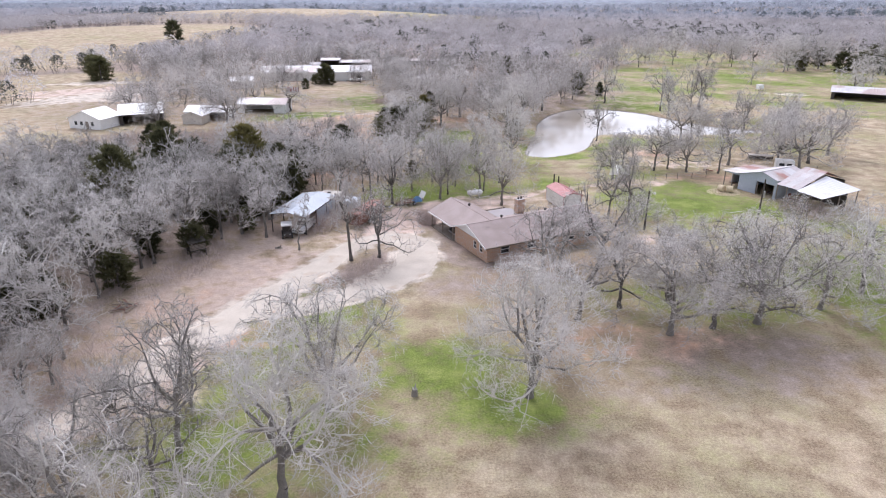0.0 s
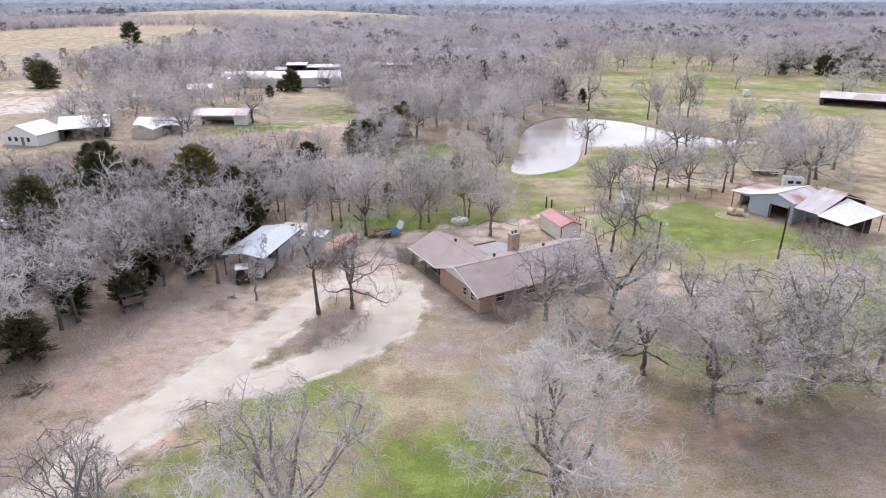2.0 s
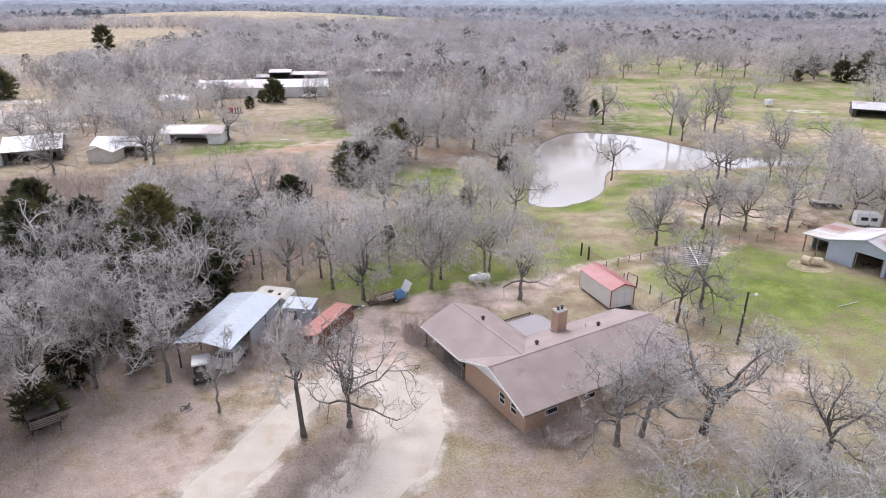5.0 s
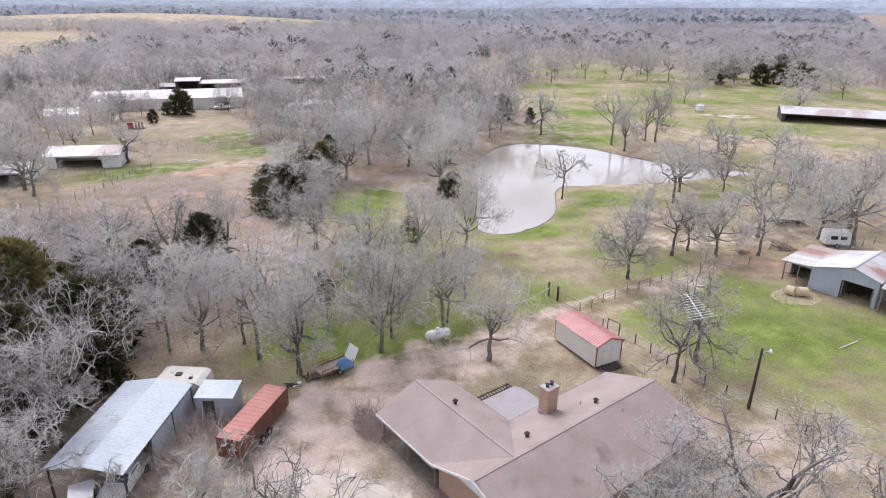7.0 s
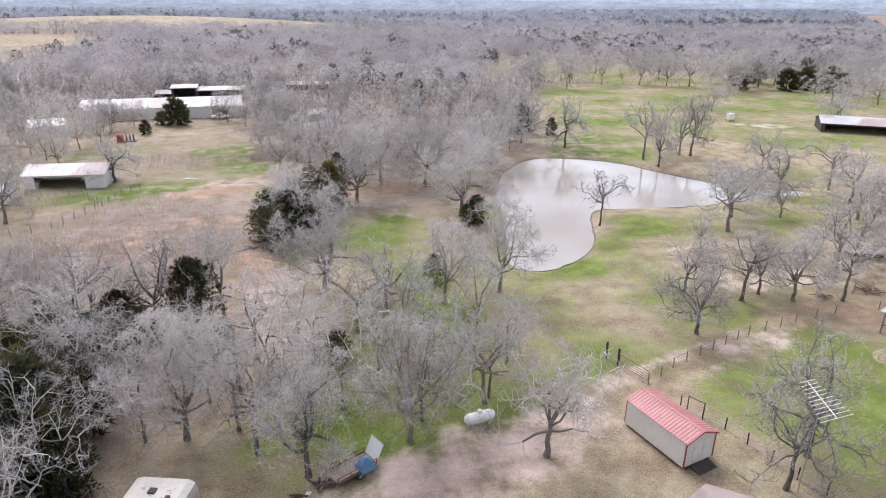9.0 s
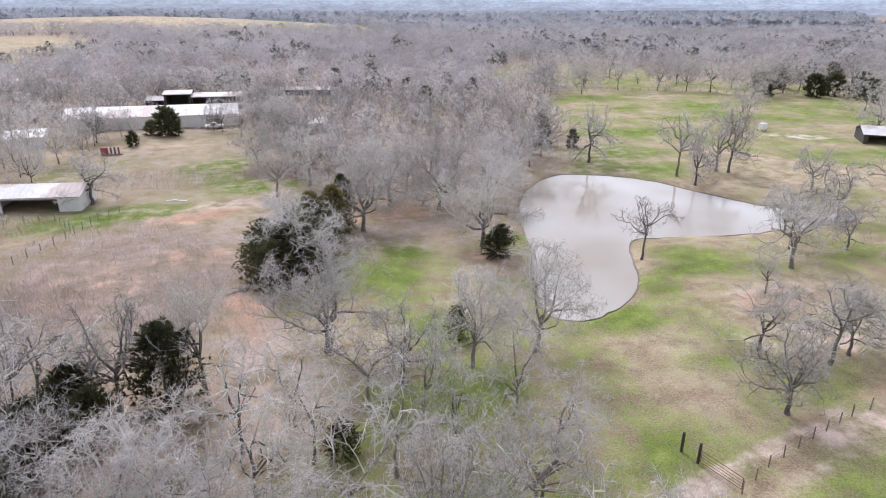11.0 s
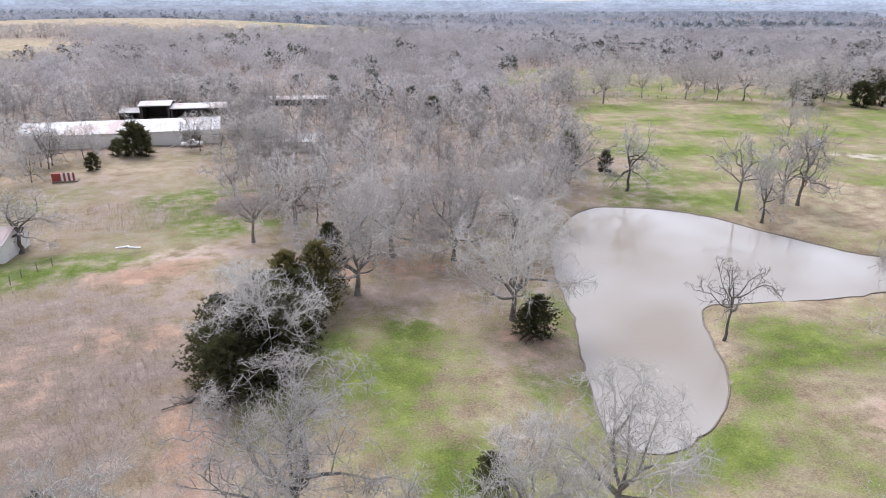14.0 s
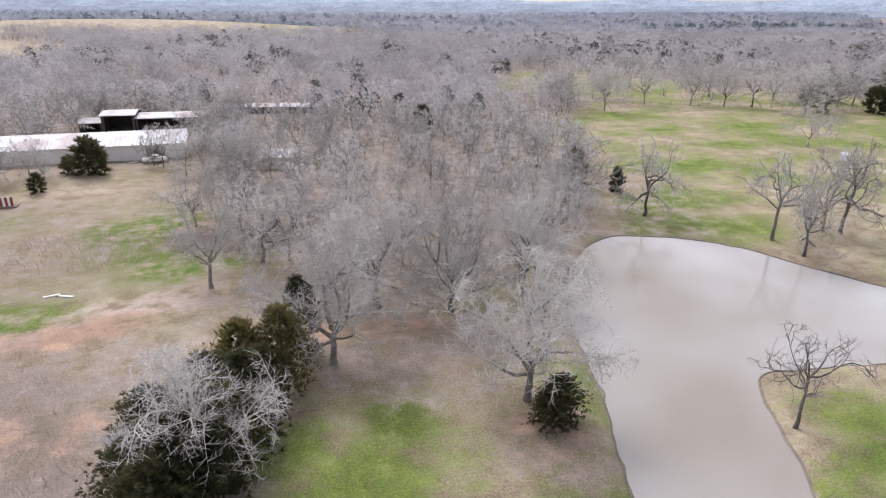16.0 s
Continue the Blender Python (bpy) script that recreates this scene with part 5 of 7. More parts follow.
stems("brush", "tangled bare brush and saplings", [(-38, 44, 10, 15, 0, 2600, 1.3), (-60, 92, 30, 48, 0, 5000, 1.6), (-36, 160, 16, 26, 10, 4200, 0.8), (-62, 143, 24, 20, 0, 5200, 2.4), (-45, 150, 12, 12, 0, 1500, 1.8), (-70, 156, 18, 7, 0, 1500, 1.6), (-36, 212, 16, 8, 0, 1800, 0.9), (-13, 214, 10, 6, 0, 2500, 1.5), (-20, 152, 9, 12, 0, 1600, 0.9),
                                              (-9.5, 76, 2.6, 5, -25, 500, 0.9), (9.5, 78.6, 2.5, 1.2, 25, 520, 1.5), (-21, 101, 4, 5, 0, 500, 1.3), (-17.6, 94.5, 1.6, 6, -14, 420, 2.2), (-14.2, 97, 1.2, 4, -20, 220, 1.5), (-33, 79, 3, 8, -15, 700, 1.0), (-2.6, 95.2, 1.3, 2.2, 25, 620, 1.5), (60, 100, 4, 5, 0, 900, 1.5),
                                              (-58, 185, 12, 5, 0, 900, 1.1), (-5, 120, 16, 9, 0, 1800, 0.9), (-23, 122, 8, 12, 0, 1500, 1.2)], M_BRUSH, 14)

# ---- the brick house ----


def house():
    hs = thing("house", "low brown-roofed brick ranch house with an open carport wing", "house", frame_at(5.9, 79.1, 0.894, 0.449))
    ez, rz, rv = 2.35, 4.1, 4.85
    t = 0.2
    # brick walls with the window openings of the gable end
    west = Geo()
    v0 = 0.0
    for a, b in ((1.2, 2.1), (2.9, 3.8)):
        west.box(0, v0, 0, t, a, 2.4)
        west.box(0, a, 0, t, b, 0.95).box(0, a, 2.05, t, b, 2.4)
        v0 = b
    west.box(0, v0, 0, t, 9.3, 2.4)
    part("wall", west, M_BRICK, hs)
    south = Geo()
    u0 = t
    for a, b, lo, hi in ((2.2, 3.6, 0.9, 2.1), (6.5, 7.9, 0.9, 2.1), (10.0, 10.95, 0.05, 2.1), (13.0, 14.6, 0.9, 2.1), (16.5, 17.9, 0.9, 2.1)):
        south.box(u0, 0, 0, a, t, 2.4).box(a, 0, 0, b, t, lo).box(a, 0, hi, b, t, 2.4)
        u0 = b
    south.box(u0, 0, 0, 19.2, t, 2.4)
    part("wall", south, M_BRICK, hs)
    part("wall", Geo().box(19.0, t, 0, 19.2, 9.3, 2.4), M_BRICK, hs)
    part("wall", Geo().box(7.0, 9.1, 0, 19.0, 9.3, 2.4), M_BRICK, hs)
    part("wall", Geo().box(6.8, 9.3, 0, 7.0, 16.6, 2.4), M_BRICK, hs)
    part("wall", Geo().box(0.2, 9.1, 0, 7.0, 9.3, 2.4), M_BRICK, hs)
    part("wall", Geo().box(2.5, 16.4, 0, 6.8, 16.6, 2.4), M_BRICK, hs)
    # slab takes a dark wood tone, standing in for shade under the carport roof
    part("carport_slab", Geo().box(-0.4, 9.3, 0.0, 6.8, 16.8, 0.1), M_WOOD, hs)
    for v in (9.55, 13.0, 16.5):
        part("carport_post", Geo().box(-0.25, v - 0.07, 0.1, -0.11, v + 0.07, 2.3), M_WOOD, hs)
    # roof planes
    o = 0.55

    def plane(*c):
        part("roof_slope", Geo().slab(c, 0.14), M_SHINGLE, hs)

    plane((-o, -o, ez), (19.7, -o, ez), (19.7, rv, rz), (-o, rv, rz))
    plane((3.4, rv + 0.003, rz), (19.7, rv + 0.003, rz), (19.7, 9.8, ez), (7.5, 9.8, ez))
    plane((-o, rv + 0.003, rz), (3.397, rv + 0.003, rz), (-o, 9.55, ez))
    plane((3.4, rv + 0.01, rz), (3.4, 17.1, rz), (-o, 17.1, ez), (-o, 9.56, ez))
    plane((3.404, 17.1, rz), (3.404, rv + 0.03, rz), (7.5, 9.81, ez), (7.5, 17.1, ez))
    part("ridge_cap", Geo().box(-o, rv - 0.12, rz - 0.09, 19.7, rv + 0.12, rz + 0.008), M_SHINGLE, hs)
    part("ridge_cap", Geo().box(3.28, rv + 0.1, rz - 0.09, 3.52, 17.1, rz + 0.006), M_SHINGLE, hs)
    # fascia boards
    f = 0.2

    def board(p, q, mat=M_WHITE):
        p, q = Vector(p), Vector(q)
        s = (q - p).cross(Vector((0, 0, 1))).normalized() * 0.025
        g = Geo()
        g.add([p - s, p + s, q + s, q - s] + [w - Vector((0, 0, f)) for w in (p - s, p + s, q + s, q - s)], [(0, 1, 2, 3), (7, 6, 5, 4), (0, 4, 5, 1), (1, 5, 6, 2), (2, 6, 7, 3), (3, 7, 4, 0)])
        part("fascia", g, mat, hs)

    e = o + 0.03
    board((-e, -o, ez - 0.005), (-e, rv, rz - 0.005))
    board((-e, rv, rz - 0.005), (-e, 9.55, ez - 0.005))
    board((-e, 9.55, ez - 0.005), (-e, 17.1, ez - 0.005))
    board((-o, -e, ez), (19.7, -e, ez), M_WOOD)
    board((19.73, -o, ez - 0.005), (19.73, rv, rz - 0.005), M_WOOD)
    board((19.73, rv, rz - 0.005), (19.73, 9.8, ez - 0.005), M_WOOD)
    board((7.5, 9.83, ez), (19.7, 9.83, ez), M_WOOD)
    board((7.53, 9.83, ez), (7.53, 17.1, ez), M_WOOD)
    board((-o, 17.13, ez - 0.005), (3.4, 17.13, rz - 0.005), M_WOOD)
    board((3.4, 17.13, rz - 0.005), (7.5, 17.13, ez - 0.005), M_WOOD)
    # gable boarding
    for u in (0.05, 19.02):
        part("gable_boarding", Geo().add([(u, 0.1, 2.4), (u, 9.2, 2.4), (u, rv, 3.9), (u + 0.12, 0.1, 2.4), (u + 0.12, 9.2, 2.4), (u + 0.12, rv, 3.9)], [(0, 1, 2), (5, 4, 3), (0, 3, 4, 1), (1, 4, 5, 2), (2, 5, 3, 0)]), M_WHITE, hs)
    part("gable_boarding", Geo().add([(0.2, 16.45, 2.4), (6.8, 16.45, 2.4), (3.4, 16.45, 3.85), (0.2, 16.57, 2.4), (6.8, 16.57, 2.4), (3.4, 16.57, 3.85)], [(0, 1, 2), (5, 4, 3), (0, 3, 4, 1), (1, 4, 5, 2), (2, 5, 3, 0)]), M_WHITE, hs)

    def window(axis, a, b, lo, hi):
        fr, w = Geo(), 0.07
        box = (lambda p0, z0, p1, z1: fr.box(0.03, p0, z0, 0.13, p1, z1)) if axis == "v" else (lambda p0, z0, p1, z1: fr.box(p0, 0.03, z0, p1, 0.13, z1))
        box(a, lo, a + w, hi), box(b - w, lo, b, hi), box(a + w, lo, b - w, lo + w), box(a + w, hi - w, b - w, hi), box(a + w, (lo + hi) / 2 - 0.03, b - w, (lo + hi) / 2 + 0.03)
        wnd = part("window", fr, M_WHITE, hs, "white-framed sash window")
        p = Geo().box(0.07, a + w, lo + w, 0.09, b - w, hi - w) if axis == "v" else Geo().box(a + w, 0.07, lo + w, b - w, 0.09, hi - w)
        part("pane", p, M_GLASS, wnd)

    window("v", 1.2, 2.1, 0.95, 2.05), window("v", 2.9, 3.8, 0.95, 2.05)
    for a, b in ((2.2, 3.6), (6.5, 7.9), (13.0, 14.6), (16.5, 17.9)):
        window("u", a, b, 0.9, 2.1)
    part("door", Geo().box(10.02, 0.06, 0.06, 10.93, 0.12, 2.08).box(10.15, 0.045, 1.2, 10.8, 0.06, 1.95).box(10.15, 0.045, 0.2, 10.8, 0.06, 1.05), M_WOOD, hs)
    # chimney
    ch = part("chimney", Geo().box(9.95, 8.0, 2.6, 11.15, 8.95, 5.0).box(9.88, 7.93, 5.0, 11.22, 9.02, 5.14), M_BRICK, hs, "tan brick chimney with two flues")
    part("chimney_cap", Geo().box(9.93, 7.98, 5.14, 11.17, 8.97, 5.22), M_CONCRETE, ch)
    for u in (10.3, 10.8):
        part("flue", Geo().tube((u, 8.47, 5.22), (u, 8.47, 5.45), 0.14, 0.14, 10).tube((u, 8.47, 5.5), (u, 8.47, 5.58), 0.22, 0.05, 10), M_DARK, ch)
    part("flashing", Geo().box(9.85, 7.9, 2.9, 11.25, 9.05, 3.02), M_STEEL, ch)
    # roof vents
    for u, v in ((4.3, 12.8), (6.2, 6.5), (13.6, 6.1)):
        z = rz - (u - 3.4) * 0.427 if v > 10 else rz - (v - rv) * 0.36
        part("turbine_vent", Geo().tube((u, v, z - 0.1), (u, v, z + 0.15), 0.14).tube((u, v, z + 0.15), (u, v, z + 0.3), 0.14, 0.24, 10).tube((u, v, z + 0.3), (u, v, z + 0.45), 0.24, 0.08, 10), M_DARK, hs)
    for u, v in ((5.0, 9.0), (3.0, 6.4), (14.2, 3.9), (12.8, 7.0)):
        z = rz - abs(v - rv) * 0.36
        part("vent_pipe", Geo().tube((u, v, z - 0.1), (u, v, z + 0.35), 0.05), M_STEEL, hs)
    # flat patio roof
    part("patio_roof", Geo().slab([(7.6, 9.86, 2.32), (11.6, 9.86, 2.32), (11.9, 12.6, 2.22), (11.4, 13.4, 2.2), (7.6, 13.4, 2.2)], 0.1), M_PATIO, hs)
    for u in (7.8, 11.2):
        part("patio_post", Geo().box(u, 13.2, 0, u + 0.1, 13.3, 2.1), M_WOOD, hs)
    part("pergola_beam", Geo().box(7.5, 13.62, 1.98, 11.5, 13.7, 2.05), M_DARK, hs)
    part("pergola_beam", Geo().box(7.5, 14.1, 1.98, 11.5, 14.18, 2.05), M_DARK, hs)
    slat = Geo().box(0, 13.55, 2.05, 0.06, 14.25, 2.11).mesh("pergola_slat")
    for k in range(12):
        part("pergola_slat", slat, M_DARK, hs).location.x = 7.6 + k * 0.34
    for u in (7.6, 11.3):
        part("patio_post", Geo().box(u, 14.1, 0, u + 0.09, 14.19, 2.0), M_DARK, hs)


house()


def shed():
    m = frame_at(20.0, 100.7, 0.957, 0.29)
    sh = thing("garden_shed", "cream metal storage shed with a faded red roof on skids", "shed", m)
    L, W, H, R = 6.5, 3.2, 2.6, 3.15
    b = 0.25
    g = Geo().box(0, 0, b, W, L, H)
    part("body", g, M_CREAM, sh)
    part("gable_end", Geo().add([(0, 0, H), (W, 0, H), (W / 2, 0, R), (0, 0.06, H), (W, 0.06, H), (W / 2, 0.06, R)], [(0, 1, 2), (5, 4, 3), (1, 4, 5, 2), (0, 2, 5, 3)]), M_CREAM, sh)
    part("gable_end", Geo().add([(0, L - 0.06, H), (W, L - 0.06, H), (W / 2, L - 0.06, R), (0, L, H), (W, L, H), (W / 2, L, R)], [(0, 1, 2), (5, 4, 3), (1, 4, 5, 2), (0, 2, 5, 3)]), M_CREAM, sh)
    part("siding", Geo().corrugated((-0.035, 0.02, b), (-0.035, L - 0.02, b), (-0.035, L - 0.02, H), (-0.035, 0.02, H), 0.3, 0.02, 0.015), M_CREAM, sh)
    part("siding", Geo().corrugated((W + 0.035, 0.02, b), (W + 0.035, L - 0.02, b), (W + 0.035, L - 0.02, H), (W + 0.035, 0.02, H), 0.3, 0.02, 0.015), M_CREAM, sh)
    for s in (-1, 1):
        x0, x1 = (W / 2, -0.15) if s < 0 else (W / 2, W + 0.15)
        a, c, d, e = (x0, -0.15, R + 0.06), (x0, L + 0.15, R + 0.06), (x1, L + 0.15, H - 0.02), (x1, -0.15, H - 0.02)
        part("roof_sheet", Geo().corrugated(a, c, d, e, 0.3), M_REDROOF, sh)
    part("ridge_cap", Geo().box(W / 2 - 0.12, -0.16, R + 0.03, W / 2 + 0.12, L + 0.16, R + 0.075), M_REDROOF, sh)
    for x, y in ((0, 0), (W, 0), (0, L), (W, L)):
        part("corner_trim", Geo().box(x - 0.05, y - 0.05, b, x + 0.05, y + 0.05, H), M_REDTRIM, sh)
    for x0, z0, x1, z1 in ((-0.15, H - 0.02, W / 2, R + 0.06), (W / 2, R + 0.06, W + 0.15, H - 0.02)):
        part("rake_trim", Geo().add([(x0, -0.18, z0 + 0.03), (x1, -0.18, z1 + 0.03), (x1, -0.18, z1 - 0.1), (x0, -0.18, z0 - 0.1), (x0, -0.15, z0 + 0.03), (x1, -0.15, z1 + 0.03), (x1, -0.15, z1 - 0.1), (x0, -0.15, z0 - 0.1)],
                                    [(0, 1, 2, 3), (7, 6, 5, 4), (0, 4, 5, 1), (2, 6, 7, 3), (0, 3, 7, 4), (1, 5, 6, 2)]), M_REDTRIM, sh)
    for x in (0.85, 1.86):
        d = part("door", Geo().box(x, -0.05, b + 0.05, x + 0.98, 0, 2.2).box(x + 0.08, -0.065, b + 0.15, x + 0.9, -0.05, 1.1).box(x + 0.08, -0.065, 1.2, x + 0.9, -0.05, 2.1), M_WHITE, sh)
        part("hinge", Geo().box(x + 0.02, -0.08, 0.6, x + 0.12, -0.065, 0.68), M_STEEL, d)
        part("hinge", Geo().box(x + 0.02, -0.08, 1.8, x + 0.12, -0.065, 1.88), M_STEEL, d)
    for x in (0.3, 2.5):
        part("skid", Geo().box(x, -0.1, 0, x + 0.2, L + 0.1, b), M_DARK, sh)
    part("ramp", Geo().add([(0.7, -1.0, 0.02), (2.7, -1.0, 0.02), (2.7, -0.1, 0.24), (0.7, -0.1, 0.24), (0.7, -1.0, 0), (2.7, -1.0, 0), (2.7, -0.1, 0), (0.7, -0.1, 0)], [(0, 1, 2, 3), (7, 6, 5, 4), (0, 4, 5, 1), (1, 5, 6, 2), (2, 6, 7, 3), (3, 7, 4, 0)]), M_DARK, sh)
    return sh


shed()


def barn():
    # local x runs along the open front, y into the depth
    bn = thing("barn", "pale blue sheet-metal barn with two open bays and a patched roof", "barn", frame_at(53.2, 117.0, 0.47, -0.883))
    L, D, H, R = 11.0, 8.2, 3.0, 4.45
    t = 0.12

    def wall(*b):
        part("wall", Geo().box(*b), M_BLUEWALL, bn)

    wall(3.4, 0, 0, 7.0, t, H)
    wall(7.0, 0, 2.45, 10.6, t, H)
    wall(10.6, 0, 0, L, t, H)
    wall(0, 0, 2.6, 3.4, t, 2.8)
    wall(0, D - t, 0, L, D, H - 0.3)
    wall(L - t, t, 0, L, D - t, 3.4)
    wall(0, 2.4, 0, t, D - t, 2.75)
    wall(3.4, t, 0, 3.5, D - t, 2.9)
    # the gables of the ridge that runs into the depth
    for v in (0, D - t):
        rim = [(3.4, H), (L, H), (L, 3.5), (8.0, R - 0.06)]
        part("gable_end", Geo().add([(u, v, z) for u, z in rim] + [(u, v + t, z) for u, z in rim], [(0, 1, 2, 3), (7, 6, 5, 4), (0, 4, 5, 1), (1, 5, 6, 2), (2, 6, 7, 3), (3, 7, 4, 0)]), M_BLUEWALL, bn)
    part("wall_sheet", Geo().corrugated((3.4, -0.03, 0), (7.0, -0.03, 0), (7.0, -0.03, H), (3.4, -0.03, H), 0.3, 0.025, 0.02), M_BLUEWALL, bn)
    # roof sheets of different ages, lapped one over another
    edges = (-0.35, 2.0, 4.4, 6.8, D + 0.3)
    for k, (low, mid, far) in enumerate(((M_OLDROOF, M_WHITEMETAL, M_TIN), (M_WHITEMETAL, M_BRIGHTROOF, M_RUSTROOF), (M_RUSTROOF, M_WHITEMETAL, M_WHITEMETAL), (M_WHITEMETAL, M_TIN, M_RUSTROOF))):
        v0, v1, lift = edges[k], edges[k + 1] + 0.06, 0.012 * (k % 2)
        for (u0, z0, u1, z1), mat in zip(((-0.3, 2.82, 3.45, 3.06), (3.4, 3.08, 8.0, R), (L + 0.25, 3.48, 8.003, R)), (low, mid, far)):
            part("roof_sheet", Geo().corrugated((u0, v0, z0 + lift), (u0, v1, z0 + lift), (u1, v1, z1 + lift), (u1, v0, z1 + lift), 0.4, 0.02), mat, bn)
    part("ridge_cap", Geo().box(7.85, -0.35, R - 0.02, 8.15, D + 0.3, R + 0.06), M_TIN, bn)
    for x in (0.05, 1.8, 7.1, 10.4):
        part("post", Geo().box(x, 0.14, 0, x + 0.14, 0.26, 2.6), M_WOOD, bn)
    # the higher rusted barn that carries on past it, and its low white sheets
    rb = thing("barn", "open barn with a rusted tin roof and low white sheets", "barn", frame_at(58.6, 107.0, 0.47, -0.883))
    for k, (x0, x1) in enumerate(((0, 1.4), (1.35, 2.75), (2.7, 4.05))):
        m = (M_RUSTROOF, M_RUSTRED, M_RUSTROOF)[k]
        z = 0.012 * (k % 2)
        part("roof_sheet", Geo().corrugated((x0, -0.8, 3.1 + z), (x1, -0.8, 3.05 + z), (x1, 6.5, 5.25 + z), (x0, 6.5, 5.3 + z), 0.35, 0.02), M_RUSTROOF if k != 1 else M_TIN, rb)
        part("roof_sheet", Geo().corrugated((x0, 12.5, 3.2 + z), (x1, 12.5, 3.2 + z), (x1, 6.503, 5.25 + z), (x0, 6.503, 5.3 + z), 0.35, 0.02), m, rb)
    part("roof_sheet", Geo().corrugated((4.1, -1.2, 3.0), (6.4, -1.2, 2.9), (6.4, 7.7, 3.75), (4.1, 6.3, 4.6), 0.4, 0.02), M_BRIGHTROOF, rb, "newer white roof sheets")
    part("roof_sheet", Geo().corrugated((6.35, -1.2, 2.92), (8.6, -1.2, 2.75), (8.7, 9.3, 2.9), (6.35, 7.7, 3.77), 0.4, 0.02), M_BRIGHTROOF, rb, "newer white roof sheets")
    for x, y, z in ((0.2, -0.6, 3.0), (2.0, -0.6, 3.0), (4.0, -0.6, 2.95), (6.3, -1.0, 2.85), (8.4, -1.0, 2.7), (8.4, 4.0, 2.75), (8.4, 9.0, 2.8), (4.0, 12.3, 3.1), (0.2, 12.3, 3.1), (4.0, 6.4, 4.5)):
        part("post", Geo().tube((x, y, -0.2), (x, y, z), 0.09), M_WOOD, rb)
    part("wall", Geo().box(0.3, 9.6, 0, 0.4, 12.3, 3.1), M_RUSTROOF, rb)
    part("wall", Geo().box(0.4, 12.2, 0, 4.0, 12.3, 3.1), M_DARK, rb)
    part("wall", Geo().box(0.3, 6.2, 0, 8.3, 6.3, 2.7), M_DARK, rb)
    part("hay_rack", Geo().box(1.0, 1.5, 0.3, 3.2, 2.3, 0.4).box(1.0, 1.5, 0.4, 1.06, 2.3, 1.3).box(3.14, 1.5, 0.4, 3.2, 2.3, 1.3), M_RUSTIRON, rb)


barn()


def carport():
    cp = thing("carport", "open carport with a bright galvanised roof", "carport", frame_at(-26.0, 91.2, 0.967, -0.256))
    # local x across, y into the depth
    W, D = 5.6, 11.0
    a, b, c, d = (-0.2, -0.3, 2.95), (W / 2, -0.3, 3.45), (W / 2, D, 3.45), (-0.2, D, 2.95)
    part("roof_sheet", Geo().corrugated(a, d, c, b, 0.35, 0.012), M_GALV, cp)
    a, b, c, d = (W / 2 + 0.003, -0.3, 3.45), (W + 0.2, -0.3, 2.95), (W + 0.2, D, 2.95), (W / 2 + 0.003, D, 3.45)
    part("roof_sheet", Geo().corrugated(a, d, c, b, 0.35, 0.012), M_GALV, cp)
    for x in (0, W):
        for y in (0, 3.6, 7.3, D - 0.2):
            part("post", Geo().box(x - 0.06, y, 0, x + 0.06, y + 0.12, 2.92), M_DARK, cp)
    for y in (0, 5.4, D - 0.2):
        part("rafter", Geo().slab([(0, y, 2.9), (W / 2, y, 3.38), (W / 2, y + 0.1, 3.38), (0, y + 0.1, 2.9)], 0.12).slab([(W / 2, y, 3.38), (W, y, 2.9), (W, y + 0.1, 2.9), (W / 2, y + 0.1, 3.38)], 0.12), M_DARK, cp)
    part("wall", Geo().box(W - 0.03, 4.0, 0, W + 0.03, D, 2.6), M_GALV, cp)
    part("wall", Geo().box(0, D - 0.05, 0, W - 0.1, D, 2.9), M_GALV, cp)


carport()


def utility_pole(x, y, h, lamp=True):
    up = thing("utility_pole", "dark wooden utility pole with a yard lamp" if lamp else "dark wooden utility pole with a meter box", "utility pole", pose(x, y, height(x, y)))
    part("pole", Geo().tube((0, 0, -0.3), (0.1, 0, h), 0.15, 0.1, 10), M_DARK, up)
    if lamp:
        part("lamp_arm", Geo().tube((0.1, 0, h - 0.4), (0.9, -0.1, h - 0.15), 0.025), M_STEEL, up)
        part("lamp_head", Geo().tube((0.9, -0.1, h - 0.12), (0.9, -0.1, h - 0.32), 0.1, 0.2, 12).tube((0.9, -0.1, h - 0.32), (0.9, -0.1, h - 0.5), 0.18, 0.1, 12), M_WHITE, up)
    else:
        part("meter_box", Geo().box(0.12, -0.15, h * 0.62, 0.4, 0.25, h * 0.62 + 1.0), M_STEEL, up)


utility_pole(31.0, 92.1, 6.2)
utility_pole(49.1, 93.9, 7.6, False)


